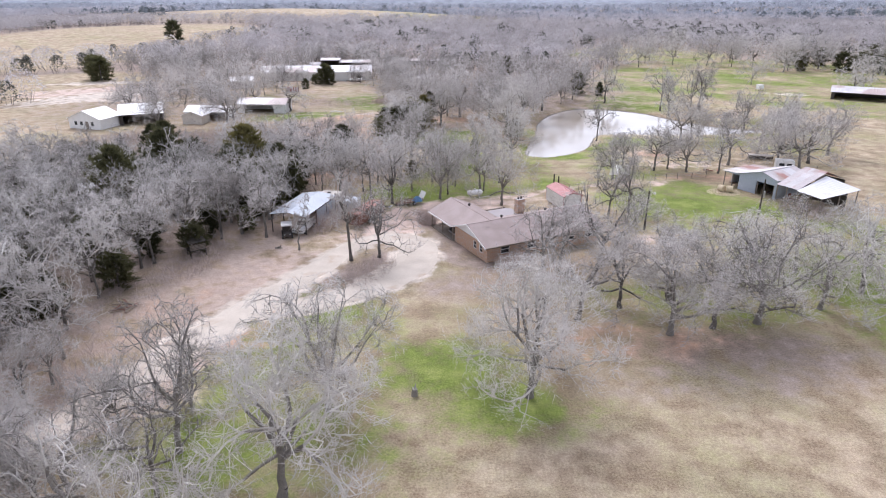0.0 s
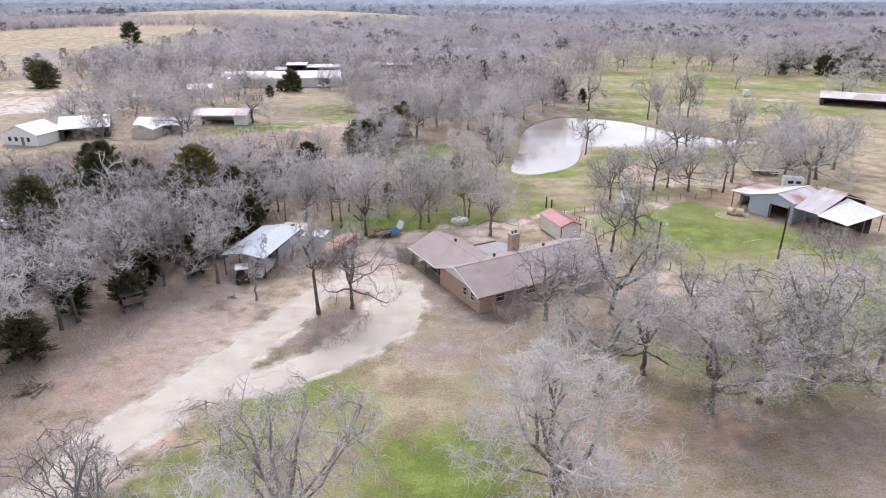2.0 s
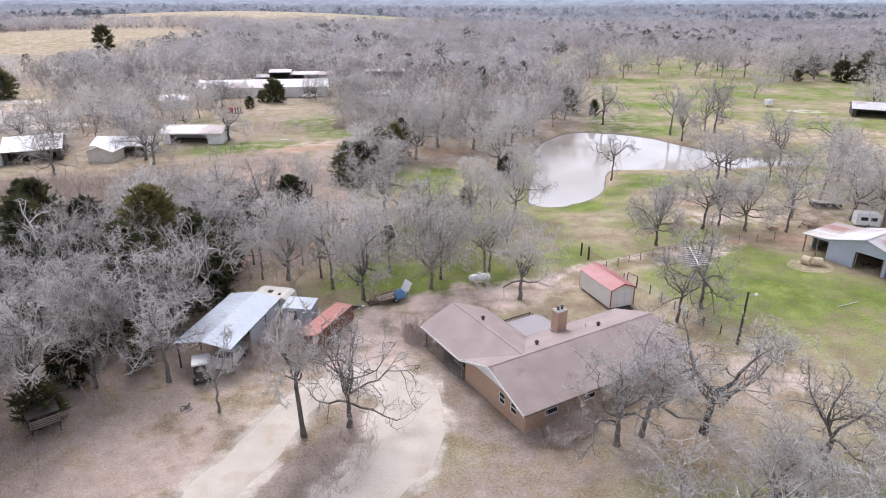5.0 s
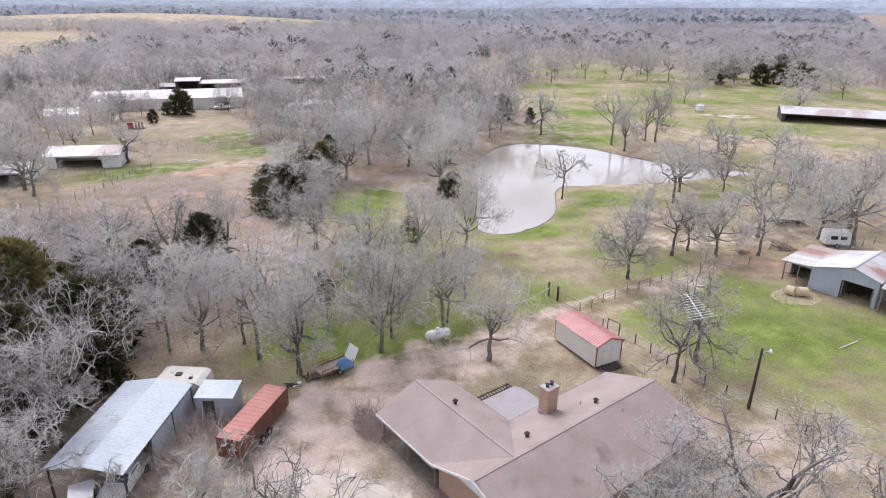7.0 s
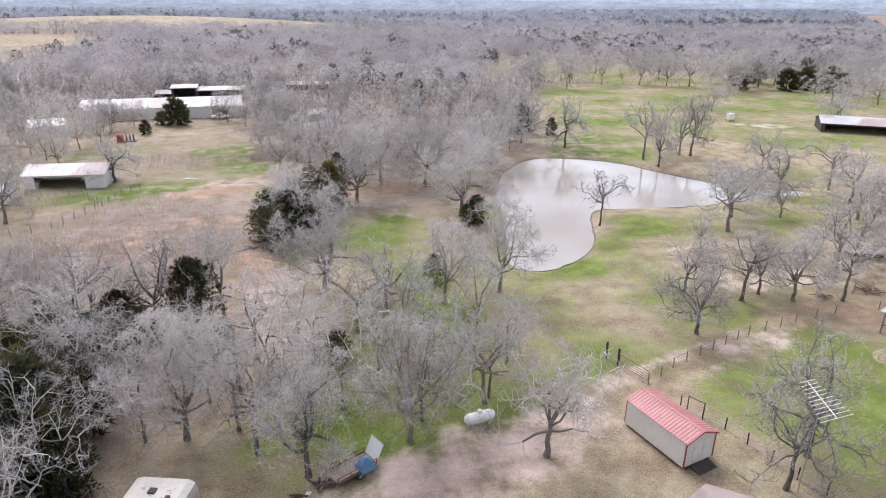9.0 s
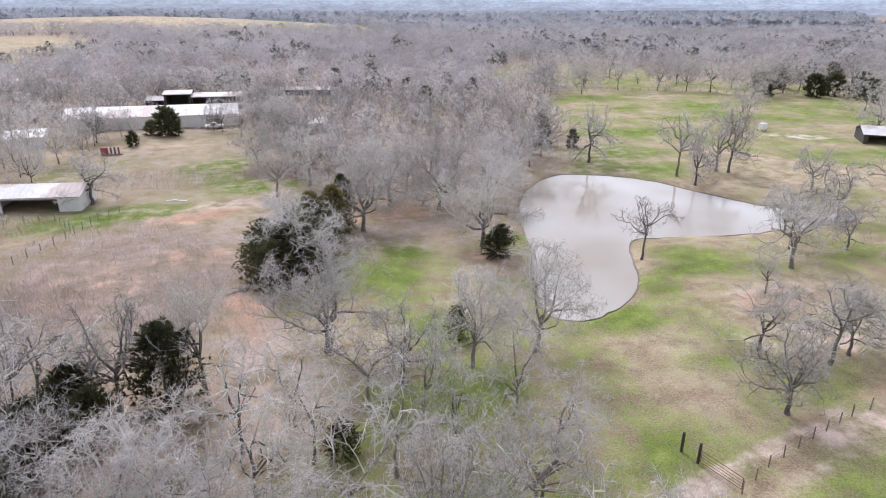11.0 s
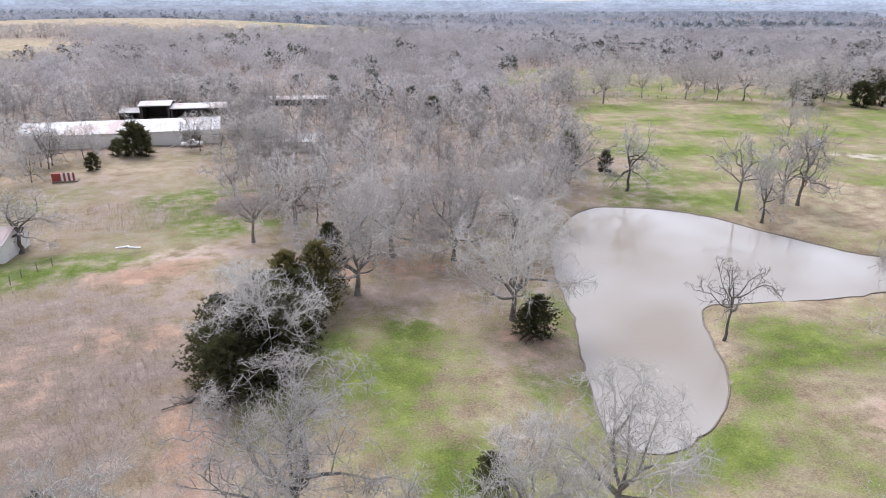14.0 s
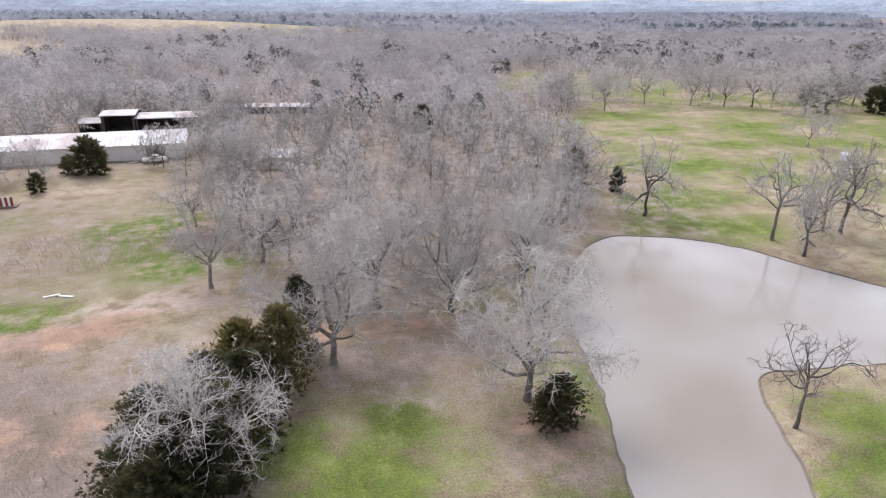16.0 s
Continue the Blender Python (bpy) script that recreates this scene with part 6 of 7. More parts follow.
def long_shed(x, y, ux, uy, L, D, H, R, label, roof, wall, group="", open_front=(), name="shed"):
    """A long low farm building with a gable roof; its open bays are gaps in the front."""
    s = thing(name, label, "shed", frame_at(x, y, ux, uy), group)
    x0 = 0.0
    for a, b in open_front:
        part("wall", Geo().box(x0, 0, 0, a, 0.15, H), wall, s)
        part("lintel", Geo().box(a, 0, H - 0.5, b, 0.15, H), wall, s)
        x0 = b
    if x0 < L:
        part("wall", Geo().box(x0, 0, 0, L, 0.15, H), wall, s)
    part("wall", Geo().box(0, D - 0.15, 0, L, D, H), wall, s)
    for u in (0, L - 0.15):
        part("wall", Geo().box(u, 0.15, 0, u + 0.15, D - 0.15, H), wall, s)
        part("gable_end", Geo().add([(u, 0, H), (u, D, H), (u, D / 2, R), (u + 0.15, 0, H), (u + 0.15, D, H), (u + 0.15, D / 2, R)], [(0, 1, 2), (5, 4, 3), (0, 3, 4, 1), (1, 4, 5, 2), (2, 5, 3, 0)]), wall, s)
    for y0, z0 in ((-0.4, H - 0.1), (D + 0.4, H - 0.1)):
        a, b, c, d = (-0.4, y0, z0), (L + 0.4, y0, z0), (L + 0.4, D / 2, R + 0.08), (-0.4, D / 2, R + 0.08)
        part("roof_sheet", Geo().corrugated(a, b, c, d, 0.9, 0.05, 0.06), roof, s)
    return s


long_shed(-74.6, 267.6, 1.0, 0.085, 45, 13, 3.5, 5.4, "long white metal workshop with a dark open bay", M_WHITEMETAL, M_CREAM, open_front=((36.5, 40.5),))
# walls of these open sheds coloured dark in place of shade inside the bays
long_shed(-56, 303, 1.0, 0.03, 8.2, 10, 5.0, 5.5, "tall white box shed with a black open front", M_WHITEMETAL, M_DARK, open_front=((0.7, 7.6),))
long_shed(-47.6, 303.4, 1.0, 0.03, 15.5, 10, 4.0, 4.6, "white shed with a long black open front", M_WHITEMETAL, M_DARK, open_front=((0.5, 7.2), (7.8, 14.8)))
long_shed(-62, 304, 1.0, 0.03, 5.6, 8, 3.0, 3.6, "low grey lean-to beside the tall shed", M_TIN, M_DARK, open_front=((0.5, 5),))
long_shed(-13, 257, 1.0, -0.05, 9, 8, 2.7, 3.5, "grey tin-roofed shed among bare trees", M_TIN, M_OLDROOF)
long_shed(-28, 332, 1.0, -0.08, 28, 5, 2.2, 2.9, "long low white-roofed shed in the far yard", M_WHITEMETAL, M_DARK)
long_shed(-62, 194, 0.985, -0.05, 14.5, 7.5, 2.8, 4.0, "white shed with an open cluttered front", M_WHITEMETAL, M_WHITE, open_front=((2, 11),))
# dark wall colour stands in for the shade beneath the long roof
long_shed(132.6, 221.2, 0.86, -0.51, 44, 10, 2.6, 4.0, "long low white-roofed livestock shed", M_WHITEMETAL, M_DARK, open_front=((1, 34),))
long_shed(-66.4, 175.8, 0.1, 0.995, 5, 5.6, 2.5, 3.5, "small white gabled porch shed among bare trees", M_BRIGHTROOF, M_OLDROOF)
long_shed(-73.5, 182.4, 0.995, -0.02, 12, 8, 2.5, 3.6, "small white-roofed open shed", M_BRIGHTROOF, M_WHITE, open_front=((0.5, 5.5), (6.2, 11.5)))
farmhouse = long_shed(-90.6, 168.4, 0.25, 0.97, 8, 10, 2.8, 4.8, "white gabled farmhouse among bare trees", M_BRIGHTROOF, M_WHITE, name="house")
for v in (2.2, 5.6, 7.4):
    part("window", Geo().box(-0.03, v, 1.0, 0.02, v + 0.8, 2.0), M_GLASS, farmhouse)
part("door", Geo().box(-0.03, 3.8, 0.05, 0.02, 4.7, 2.05), M_WOOD, farmhouse)
# dark wall colour stands in for the shade behind the open front
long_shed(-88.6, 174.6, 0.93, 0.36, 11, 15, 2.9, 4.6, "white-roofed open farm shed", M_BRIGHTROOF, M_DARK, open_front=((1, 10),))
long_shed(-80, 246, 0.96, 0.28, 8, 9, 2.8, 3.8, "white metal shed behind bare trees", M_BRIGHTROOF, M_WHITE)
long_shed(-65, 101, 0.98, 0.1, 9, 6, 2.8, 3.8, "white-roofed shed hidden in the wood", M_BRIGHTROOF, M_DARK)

# ---- yard things ----


def propane_tank():
    ob = thing("propane_tank", "white propane tank lying on two feet beside the track", "gas tank", pose(5.7, 109.2, height(5.7, 109.2), 0, 0, 12))
    g = Geo()
    rings = [(-1.45, 0.05), (-1.38, 0.26), (-1.2, 0.42), (-0.95, 0.48), (0.95, 0.48), (1.2, 0.42), (1.38, 0.26), (1.45, 0.05)]
    n = 16
    for x, r in rings:
        g.v += [(x, r * math.cos(k * math.tau / n), 0.75 + r * math.sin(k * math.tau / n)) for k in range(n)]
    for i in range(len(rings) - 1):
        g.f += [(i * n + k, i * n + (k + 1) % n, (i + 1) * n + (k + 1) % n, (i + 1) * n + k) for k in range(n)]
    g.f += [tuple(range(n))[::-1], tuple(range((len(rings) - 1) * n, len(rings) * n))]
    part("tank", g, M_TANK, ob, smooth=True)
    part("dome_cover", Geo().tube((0, 0, 1.18), (0, 0, 1.45), 0.22, 0.2, 12), M_WHITE, ob)
    for x in (-0.8, 0.8):
        part("foot", Geo().box(x - 0.1, -0.35, 0, x + 0.1, 0.35, 0.36), M_CONCRETE, ob)


propane_tank()


def wheel(x, y, z, r, w, parent, axis="y"):
    d = Vector((0, w / 2, 0)) if axis == "y" else Vector((w / 2, 0, 0))
    c = Vector((x, y, z))
    tyre = part("wheel", Geo().tube(c - d, c + d, r, r, 16), M_TYRE, parent)
    part("rim", Geo().tube(c - d * 1.05, c + d * 1.05, r * 0.55, r * 0.55, 12), M_STEEL, tyre)


def stock_trailer():
    ob = thing("stock_trailer", "rust-red livestock trailer with slatted sides", "trailer", frame_at(-13.0, 92.6, 0.44, 0.898))
    L, W, z0, z1 = 7.6, 2.0, 0.55, 2.3
    part("floor", Geo().box(0, 0, z0 - 0.12, L, W, z0), M_RUSTIRON, ob)
    part("roof", Geo().corrugated((0, -0.03, z1), (L, -0.03, z1), (L, W + 0.03, z1), (0, W + 0.03, z1), 0.5, 0.03), M_RUSTRED, ob)
    slat = Geo().box(0, -0.02, 0, L, 0.02, 0.16).mesh("side_slat")
    for y in (0, W):
        for k in range(6):
            s = part("side_slat", slat, M_RUSTIRON if y == 0 else M_RUSTRED, ob)
            s.location = (0, y, z0 + 0.06 + k * 0.28)
    for y in (0.0, W):
        for x in (0.0, 1.9, 3.8, 5.7, L):
            part("upright", Geo().box(x - 0.04, y - 0.05, z0, x + 0.04, y + 0.05, z1), M_RUSTIRON, ob)
    part("gate", Geo().box(-0.05, 0.05, z0, 0, 0.15, z1).box(-0.05, W - 0.15, z0, 0, W - 0.05, z1).box(-0.05, 0.15, 1.3, 0, W - 0.15, 1.42).box(-0.05, 0.15, 2.1, 0, W - 0.15, 2.2), M_RUSTIRON, ob)
    part("nose", Geo().box(L, 0.2, z0, L + 0.1, W - 0.2, z1 - 0.1), M_RUSTRED, ob)
    part("hitch", Geo().tube((L, W * 0.3, z0), (L + 1.6, W / 2, z0), 0.06).tube((L, W * 0.7, z0), (L + 1.6, W / 2, z0), 0.06).tube((L + 1.4, W / 2, 0), (L + 1.4, W / 2, z0 + 0.3), 0.05), M_RUSTIRON, ob)
    for x in (2.9, 3.9):
        for y in (-0.14, W + 0.14):
            wheel(x, y, 0.36, 0.36, 0.2, ob)


stock_trailer()


def flatbed():
    ob = thing("utility_trailer", "small flatbed trailer with rusty frame and raised white tailgate", "trailer", frame_at(-6.6, 103.4, 0.86, 0.5))
    part("deck", Geo().box(0, 0, 0.5, 3.6, 1.8, 0.58), M_WOOD, ob)
    for y in (0.04, 1.76):
        part("side_rail", Geo().box(0, y - 0.03, 0.58, 3.6, y + 0.03, 0.68).box(0, y - 0.03, 0.95, 3.6, y + 0.03, 1.0), M_RUSTIRON, ob)
        for x in (0.05, 1.2, 2.4, 3.55):
            part("stake", Geo().box(x - 0.03, y - 0.04, 0.5, x + 0.03, y + 0.04, 1.0), M_RUSTIRON, ob)
    part("tailgate", Geo().slab([(3.6, 0.1, 0.6), (3.6, 1.7, 0.6), (4.3, 1.7, 1.9), (4.3, 0.1, 1.9)], 0.06), M_WHITE, ob, "white-painted raised tailgate")
    part("drawbar", Geo().tube((0, 0.5, 0.5), (-1.2, 0.9, 0.45), 0.05).tube((0, 1.3, 0.5), (-1.2, 0.9, 0.45), 0.05), M_RUSTIRON, ob)
    for y in (-0.12, 1.92):
        wheel(1.9, y, 0.33, 0.33, 0.18, ob)
    # what lies on it
    z = height(-5, 105)
    tp = frame_at(-4.4, 105.6, 0.86, 0.5, z)
    t = thing("tarpaulin", "crumpled blue tarpaulin heaped on the trailer deck", "tarpaulin", tp @ pose(-0.35, -0.55, 0.55))
    rng, g, n = random.Random(6), Geo(), 12
    for i in range(n + 1):
        for j in range(n + 1):
            x, y = i / n * 2 - 1, j / n * 2 - 1
            r = max(abs(x), abs(y))
            g.v.append((x * 0.75, y * 0.62, max(0.03, 0.95 * (1 - r ** 2.2)) + noise.noise((x * 3, y * 3, 1)) * 0.16 * (1 - r)))
    for i in range(n):
        for j in range(n):
            p = i * (n + 1) + j
            g.f.append((p, p + n + 1, p + n + 2, p + 1))
    part("cloth", g, M_BLUE, t)


flatbed()


def scrap_heap(x, y, n, size, label, seed, mats):
    """A heap of loose boards and bent iron."""
    rng = random.Random(seed)
    ob = thing("scrap_heap", label, "scrap heap", pose(x, y, height(x, y)))
    for k in range(n):
        a, ln = rng.uniform(0, math.tau), rng.uniform(0.5, 1.0) * size
        cx, cy = rng.gauss(0, size * 0.35), rng.gauss(0, size * 0.25)
        z0, z1 = rng.uniform(0.05, 0.3) * size * 0.5, rng.uniform(0.1, 0.6) * size * 0.5
        p, q = Vector((cx - math.cos(a) * ln / 2, cy - math.sin(a) * ln / 2, z0)), Vector((cx + math.cos(a) * ln / 2, cy + math.sin(a) * ln / 2, z1))
        s = Vector((-math.sin(a), math.cos(a), 0)) * rng.uniform(0.04, 0.12)
        d = Vector((0, 0, 0.05))
        part("board", Geo().add([p - s, p + s, q + s, q - s, p - s - d, p + s - d, q + s - d, q - s - d], [(0, 1, 2, 3), (7, 6, 5, 4), (0, 4, 5, 1), (1, 5, 6, 2), (2, 6, 7, 3), (3, 7, 4, 0)]), rng.choice(mats), ob)


scrap_heap(-7.6, 104.2, 12, 1.4, "rusty scrap iron and boards beside the trailer", 1, (M_RUSTIRON, M_WOOD, M_DARK))
scrap_heap(-9.4, 103.0, 8, 1.0, "small pile of scrap at the track's edge", 2, (M_RUSTIRON, M_DARK, M_WHITE))
scrap_heap(-10.5, 101.2, 7, 0.9, "white and rusty scrap by the red trailer", 3, (M_WHITE, M_DARK))
scrap_heap(-23.5, 84.5, 8, 0.9, "dead branches in the yard", 5, (M_WOOD, M_BARK))
scrap_heap(-37.0, 66.0, 16, 2.2, "brown pile of cut branches at the wood's edge", 6, (M_WOOD, M_BARK, M_RUSTIRON))
scrap_heap(-17.4, 155.4, 10, 1.6, "fallen grey timber in the red earth", 7, (M_WOOD, M_BARK))
scrap_heap(54.0, 126.2, 12, 2.0, "rusty wire and boards lying in bare earth", 18, (M_RUSTIRON, M_WOOD, M_RUSTRED))
scrap_heap(60.8, 126.6, 14, 2.6, "weathered timber stacked by the corral", 8, (M_WOOD, M_RUSTIRON))


def travel_trailer():
    ob = thing("travel_trailer", "old white travel trailer with a stained roof behind the carport", "trailer", frame_at(-21.4, 101.8, 0.967, -0.256))
    L, W, H = 4.6, 2.6, 2.75
    g = Geo()
    prof = [(0, 0.5), (0, 2.2), (0.25, 2.6), (0.7, H), (L - 0.6, H), (L - 0.15, 2.5), (L, 2.0), (L, 0.5)]
    g.v += [(x, 0, z) for x, z in prof] + [(x, W, z) for x, z in prof]
    n = len(prof)
    g.f += [tuple(range(n))[::-1], tuple(range(n, 2 * n))] + [(i, (i + 1) % n, (i + 1) % n + n, i + n) for i in range(n)]
    part("body", g, M_OLDROOF, ob)
    part("roof_vent", Geo().box(1.8, 1.0, H, 2.3, 1.5, H + 0.12), M_DARK, ob)
    part("roof_vent", Geo().box(3.2, 0.6, H, 3.5, 0.9, H + 0.1), M_DARK, ob)
    for x in (0.8, 2.8):
        part("window", Geo().box(x, -0.02, 1.4, x + 0.8, 0, 1.95), M_GLASS, ob)
    part("door", Geo().box(2.0, -0.03, 0.55, 2.6, 0, 2.3), M_WHITE, ob)
    for y in (0.0, W):
        wheel(2.4, y, 0.33, 0.33, 0.2, ob)
    b = thing("storage_box", "grey metal storage box beside the travel trailer", "shed", frame_at(-17.3, 99.2, 0.967, -0.2))
    part("body", Geo().box(0, 0, 0, 3.2, 2.4, 2.3), M_GALV, b)
    part("lid", Geo().slab([(-0.1, -0.1, 2.36), (3.3, -0.1, 2.36), (3.3, 2.5, 2.5), (-0.1, 2.5, 2.5)], 0.06), M_GALV, b)
    part("door", Geo().box(0.6, -0.03, 0.1, 1.6, 0, 2.0), M_DARK, b)


travel_trailer()


def pickup(x, y, ux, uy, paint, label):
    ob = thing("pickup_truck", label, "truck", frame_at(x, y, ux, uy))
    L, W = 5.0, 1.85
    prof = [(0, 0.5), (0, 0.95), (0.2, 1.02), (1.5, 1.1), (1.95, 1.72), (3.1, 1.75), (3.35, 1.1), (5.0, 1.08), (5.0, 0.5)]
    g, n = Geo(), len(prof)
    g.v += [(a, 0.08 if z > 1.3 else 0, z) for a, z in prof] + [(a, W - (0.08 if z > 1.3 else 0), z) for a, z in prof]
    g.f += [tuple(range(n))[::-1], tuple(range(n, 2 * n))] + [(i, (i + 1) % n, (i + 1) % n + n, i + n) for i in range(n)]
    part("body", g, paint, ob)
    part("windscreen", Geo().slab([(1.53, 0.16, 1.16), (1.53, W - 0.16, 1.16), (1.92, W - 0.2, 1.69), (1.92, 0.2, 1.69)], 0.015), M_GLASS, ob)
    for y0 in (0.05, W - 0.06):
        part("side_window", Geo().box(2.0, y0, 1.2, 3.0, y0 + 0.01, 1.62), M_GLASS, ob)
    part("bumper", Geo().box(-0.08, 0, 0.4, 0, W, 0.6), M_STEEL, ob)
    for y0 in (0.12, W - 0.42):
        part("headlight", Geo().box(-0.02, y0, 0.72, 0, y0 + 0.3, 0.9), M_GLASS, ob)
    part("grille", Geo().box(-0.02, 0.5, 0.65, 0, W - 0.5, 0.92), M_DARK, ob)
    for a in (0.95, 4.0):
        for y0 in (0.1, W - 0.1):
            wheel(a, y0, 0.36, 0.36, 0.24, ob)


pickup(-20.9, 89.2, 0.2, 0.98, M_WHITE, "white pickup truck parked beside the carport")
pickup(1.77, 88.67, 0.894, 0.449, M_TYRE, "black pickup truck parked under the carport wing")


def side_by_side():
    ob = thing("utility_vehicle", "dark off-road buggy with a white canopy", "utility vehicle", frame_at(-22.2, 88.1, -0.26, 0.965))
    part("chassis", Geo().box(0.2, 0.2, 0.35, 2.8, 1.4, 0.75).box(1.9, 0.15, 0.75, 2.8, 1.45, 1.05), M_DARK, ob)
    part("hood", Geo().slab([(0.1, 0.25, 0.8), (0.9, 0.2, 1.0), (0.9, 1.4, 1.0), (0.1, 1.35, 0.8)], 0.3), M_DARK, ob)
    part("canopy", Geo().box(0.7, 0.0, 1.85, 2.6, 1.6, 2.0).box(2.5, 0.0, 1.2, 2.6, 1.6, 1.85), M_WHITE, ob)
    for x in (0.9, 2.4):
        for y in (0.15, 1.4):
            part("canopy_post", Geo().tube((x, y, 0.7), (x, y, 1.86), 0.03), M_DARK, ob)
    part("seat", Geo().box(1.4, 0.3, 0.75, 1.8, 1.3, 0.95).box(1.75, 0.3, 0.95, 1.88, 1.3, 1.4), M_DARK, ob)
    for y in (0.35, 1.1):
        part("headlight", Geo().box(0.08, y, 0.68, 0.12, y + 0.16, 0.78), M_WHITE, ob)
    for x in (0.5, 2.4):
        for y in (0.12, 1.48):
            wheel(x, y, 0.33, 0.33, 0.25, ob)


side_by_side()


def antenna():
    ob = thing("tv_antenna", "tall television antenna on a thin steel mast", "antenna", pose(27.3, 97.0, height(27.3, 97.0), 0, 0, 20))
    part("mast", Geo().tube((0, 0, -0.2), (0, 0, 8.2), 0.04, 0.03), M_STEEL, ob)
    part("boom", Geo().tube((-0.9, -1.6, 8.0), (0.9, 1.7, 8.5), 0.03), M_TANK, ob)
    for k in range(11):
        f = k / 10
        c = Vector((-0.9, -1.6, 8.0)).lerp(Vector((0.9, 1.7, 8.5)), f)
        w = 1.5 - 0.8 * f
        part("element", Geo().tube(c - Vector((w, -0.2 * w, 0)), c + Vector((w, -0.2 * w, 0)), 0.022, 0.022, 5), M_TANK, ob)


antenna()


def hay_bales():
    for x, y, turn in ((51.2, 112.6, 30), (52.4, 112.0, 70)):
        ob = thing("hay_bale", "round straw-coloured hay bale before the barn", "hay bale", pose(x, y, height(x, y), 0, 0, turn), "round hay bales")
        g = Geo()
        n = 18
        for s in (-0.52, -0.46, 0.46, 0.52):
            r = 0.55 if abs(s) > 0.5 else 0.6
            g.v += [(r * math.cos(k * math.tau / n), s, 0.57 + r * math.sin(k * math.tau / n) + random.Random(k).uniform(-0.02, 0.02)) for k in range(n)]
        for i in range(3):
            g.f += [(i * n + k, (i + 1) * n + k, (i + 1) * n + (k + 1) % n, i * n + (k + 1) % n) for k in range(n)]
        g.f += [tuple(range(n)), tuple(range(3 * n, 4 * n))[::-1]]
        part("bale", g, M_HAY, ob)
    litter = Geo()
    rng = random.Random(8)
    for k in range(4200):
        a, r = rng.uniform(0, math.tau), 2.3 * math.sqrt(rng.random())
        x, y = 51.3 + r * math.cos(a) * 1.3, 111.8 + r * math.sin(a)
        z, b, ln = height(x, y) + 0.03, rng.uniform(0, math.tau), rng.uniform(0.1, 0.3)
        litter.add([(x, y, z), (x + 0.03 * math.sin(b), y - 0.03 * math.cos(b), z), (x + ln * math.cos(b), y + ln * math.sin(b), z + rng.uniform(0.0, 0.09))], [(0, 1, 2)])
    me = litter.mesh("loose_hay")
    me.materials.append(M_HAY)
    tagged(new("loose_hay", me), "loose straw strewn round the bales", "hay", kind="stuff")


hay_bales()


def fence(points, label, gap=2.6, h=1.25, wires=4, post_mat=None, rail=None):
    """A run of posts with wires, or pipe rails, between them."""
    ob = thing("fence", label, "fence", pose(points[0][0], points[0][1], 0))
    ox, oy = points[0]
    mat = post_mat or M_WOOD
    rng = random.Random(len(points) * 7 + int(ox))
    pos = []
    for (x0, y0), (x1, y1) in zip(points, points[1:]):
        n = max(1, round(math.hypot(x1 - x0, y1 - y0) / gap))
        pos += [(x0 + (x1 - x0) * k / n, y0 + (y1 - y0) * k / n) for k in range(n)]
    pos.append(points[-1])
    tops = []
    for x, y in pos:
        z = height(x, y) if -94 < x < 99 and 23 < y < 214 else far_rise(np.array(x), np.array(y)).item()
        lx, ly = rng.gauss(0, 0.03), rng.gauss(0, 0.03)
        part("post", Geo().tube((x - ox, y - oy, z - 0.2), (x - ox + lx, y - oy + ly, z + h * rng.uniform(0.95, 1.08)), 0.06, 0.05, 6), mat, ob)
        tops.append(Vector((x - ox, y - oy, z)))
    for k in range(wires):
        g = Geo()
        f = h * (k + 0.9) / wires
        w = rail or 0.012
        for p in tops:
            g.v += [(p.x + a, p.y + a, p.z + f + b) for a, b in ((-w, 0), (0, w), (w, 0), (0, -w))]
        for n in range(len(tops) - 1):
            g.f += [(4 * n + c, 4 * n + (c + 1) % 4, 4 * n + 4 + (c + 1) % 4, 4 * n + 4 + c) for c in range(4)]
        part("rail" if rail else "wire", g, mat if rail else M_STEEL, ob)


fence([(23.2, 112.4), (27.1, 114.7), (38.8, 119.3)], "brown wire fence along the lane", 2.2, 1.2, 3, M_WOOD, 0.02)
fence([(24.2, 108.3), (26.3, 104.7), (28.2, 98.2), (31.3, 92.6), (33.5, 88)], "wire fence on dark wooden posts", 2.4, 1.15, 4, M_DARK)
fence([(38.8, 119.3), (46, 121), (52, 122)], "wire fence on weathered posts", 2.6, 1.2, 4)
fence([(58, 122), (66, 124), (76, 126)], "wire fence behind the barn", 2.6, 1.2, 4)
fence([(-56, 165), (-48.8, 169.4), (-45.3, 179.1), (-43.2, 187.6), (-40.9, 191.4)], "old wire fence on grey posts", 2.5, 1.2, 4)
fence([(-72, 188), (-60, 189.5), (-50, 188.5), (-46, 183)], "old wire fence before the white shed", 2.5, 1.2, 4)
fence([(100, 338), (118, 331), (140, 323), (170, 308)], "dark pasture fence below the oaks", 3.5, 1.2, 4, M_DARK)


def gate():
    ob = thing("gate", "dark gate posts with a rusty pipe gate", "gate", pose(21.8, 116.1, height(21.8, 116.1), 0, 0, -68))
    for x in (-1.6, 0.0):
        part("gate_post", Geo().tube((x, 0, -0.2), (x, 0, 1.9), 0.13, 0.12, 8), M_DARK, ob)
    part("gate_frame", Geo().tube((0.2, 0, 0.25), (3.8, 0, 0.25), 0.03).tube((0.2, 0, 1.3), (3.8, 0, 1.3), 0.03).tube((0.2, 0, 0.25), (0.2, 0, 1.3), 0.03).tube((3.8, 0, 0.25), (3.8, 0, 1.3), 0.03), M_RUSTIRON, ob)
    for k in (0.5, 0.75, 1.0):
        part("gate_bar", Geo().tube((0.2, 0, k), (3.8, 0, k), 0.02), M_RUSTIRON, ob)


gate()


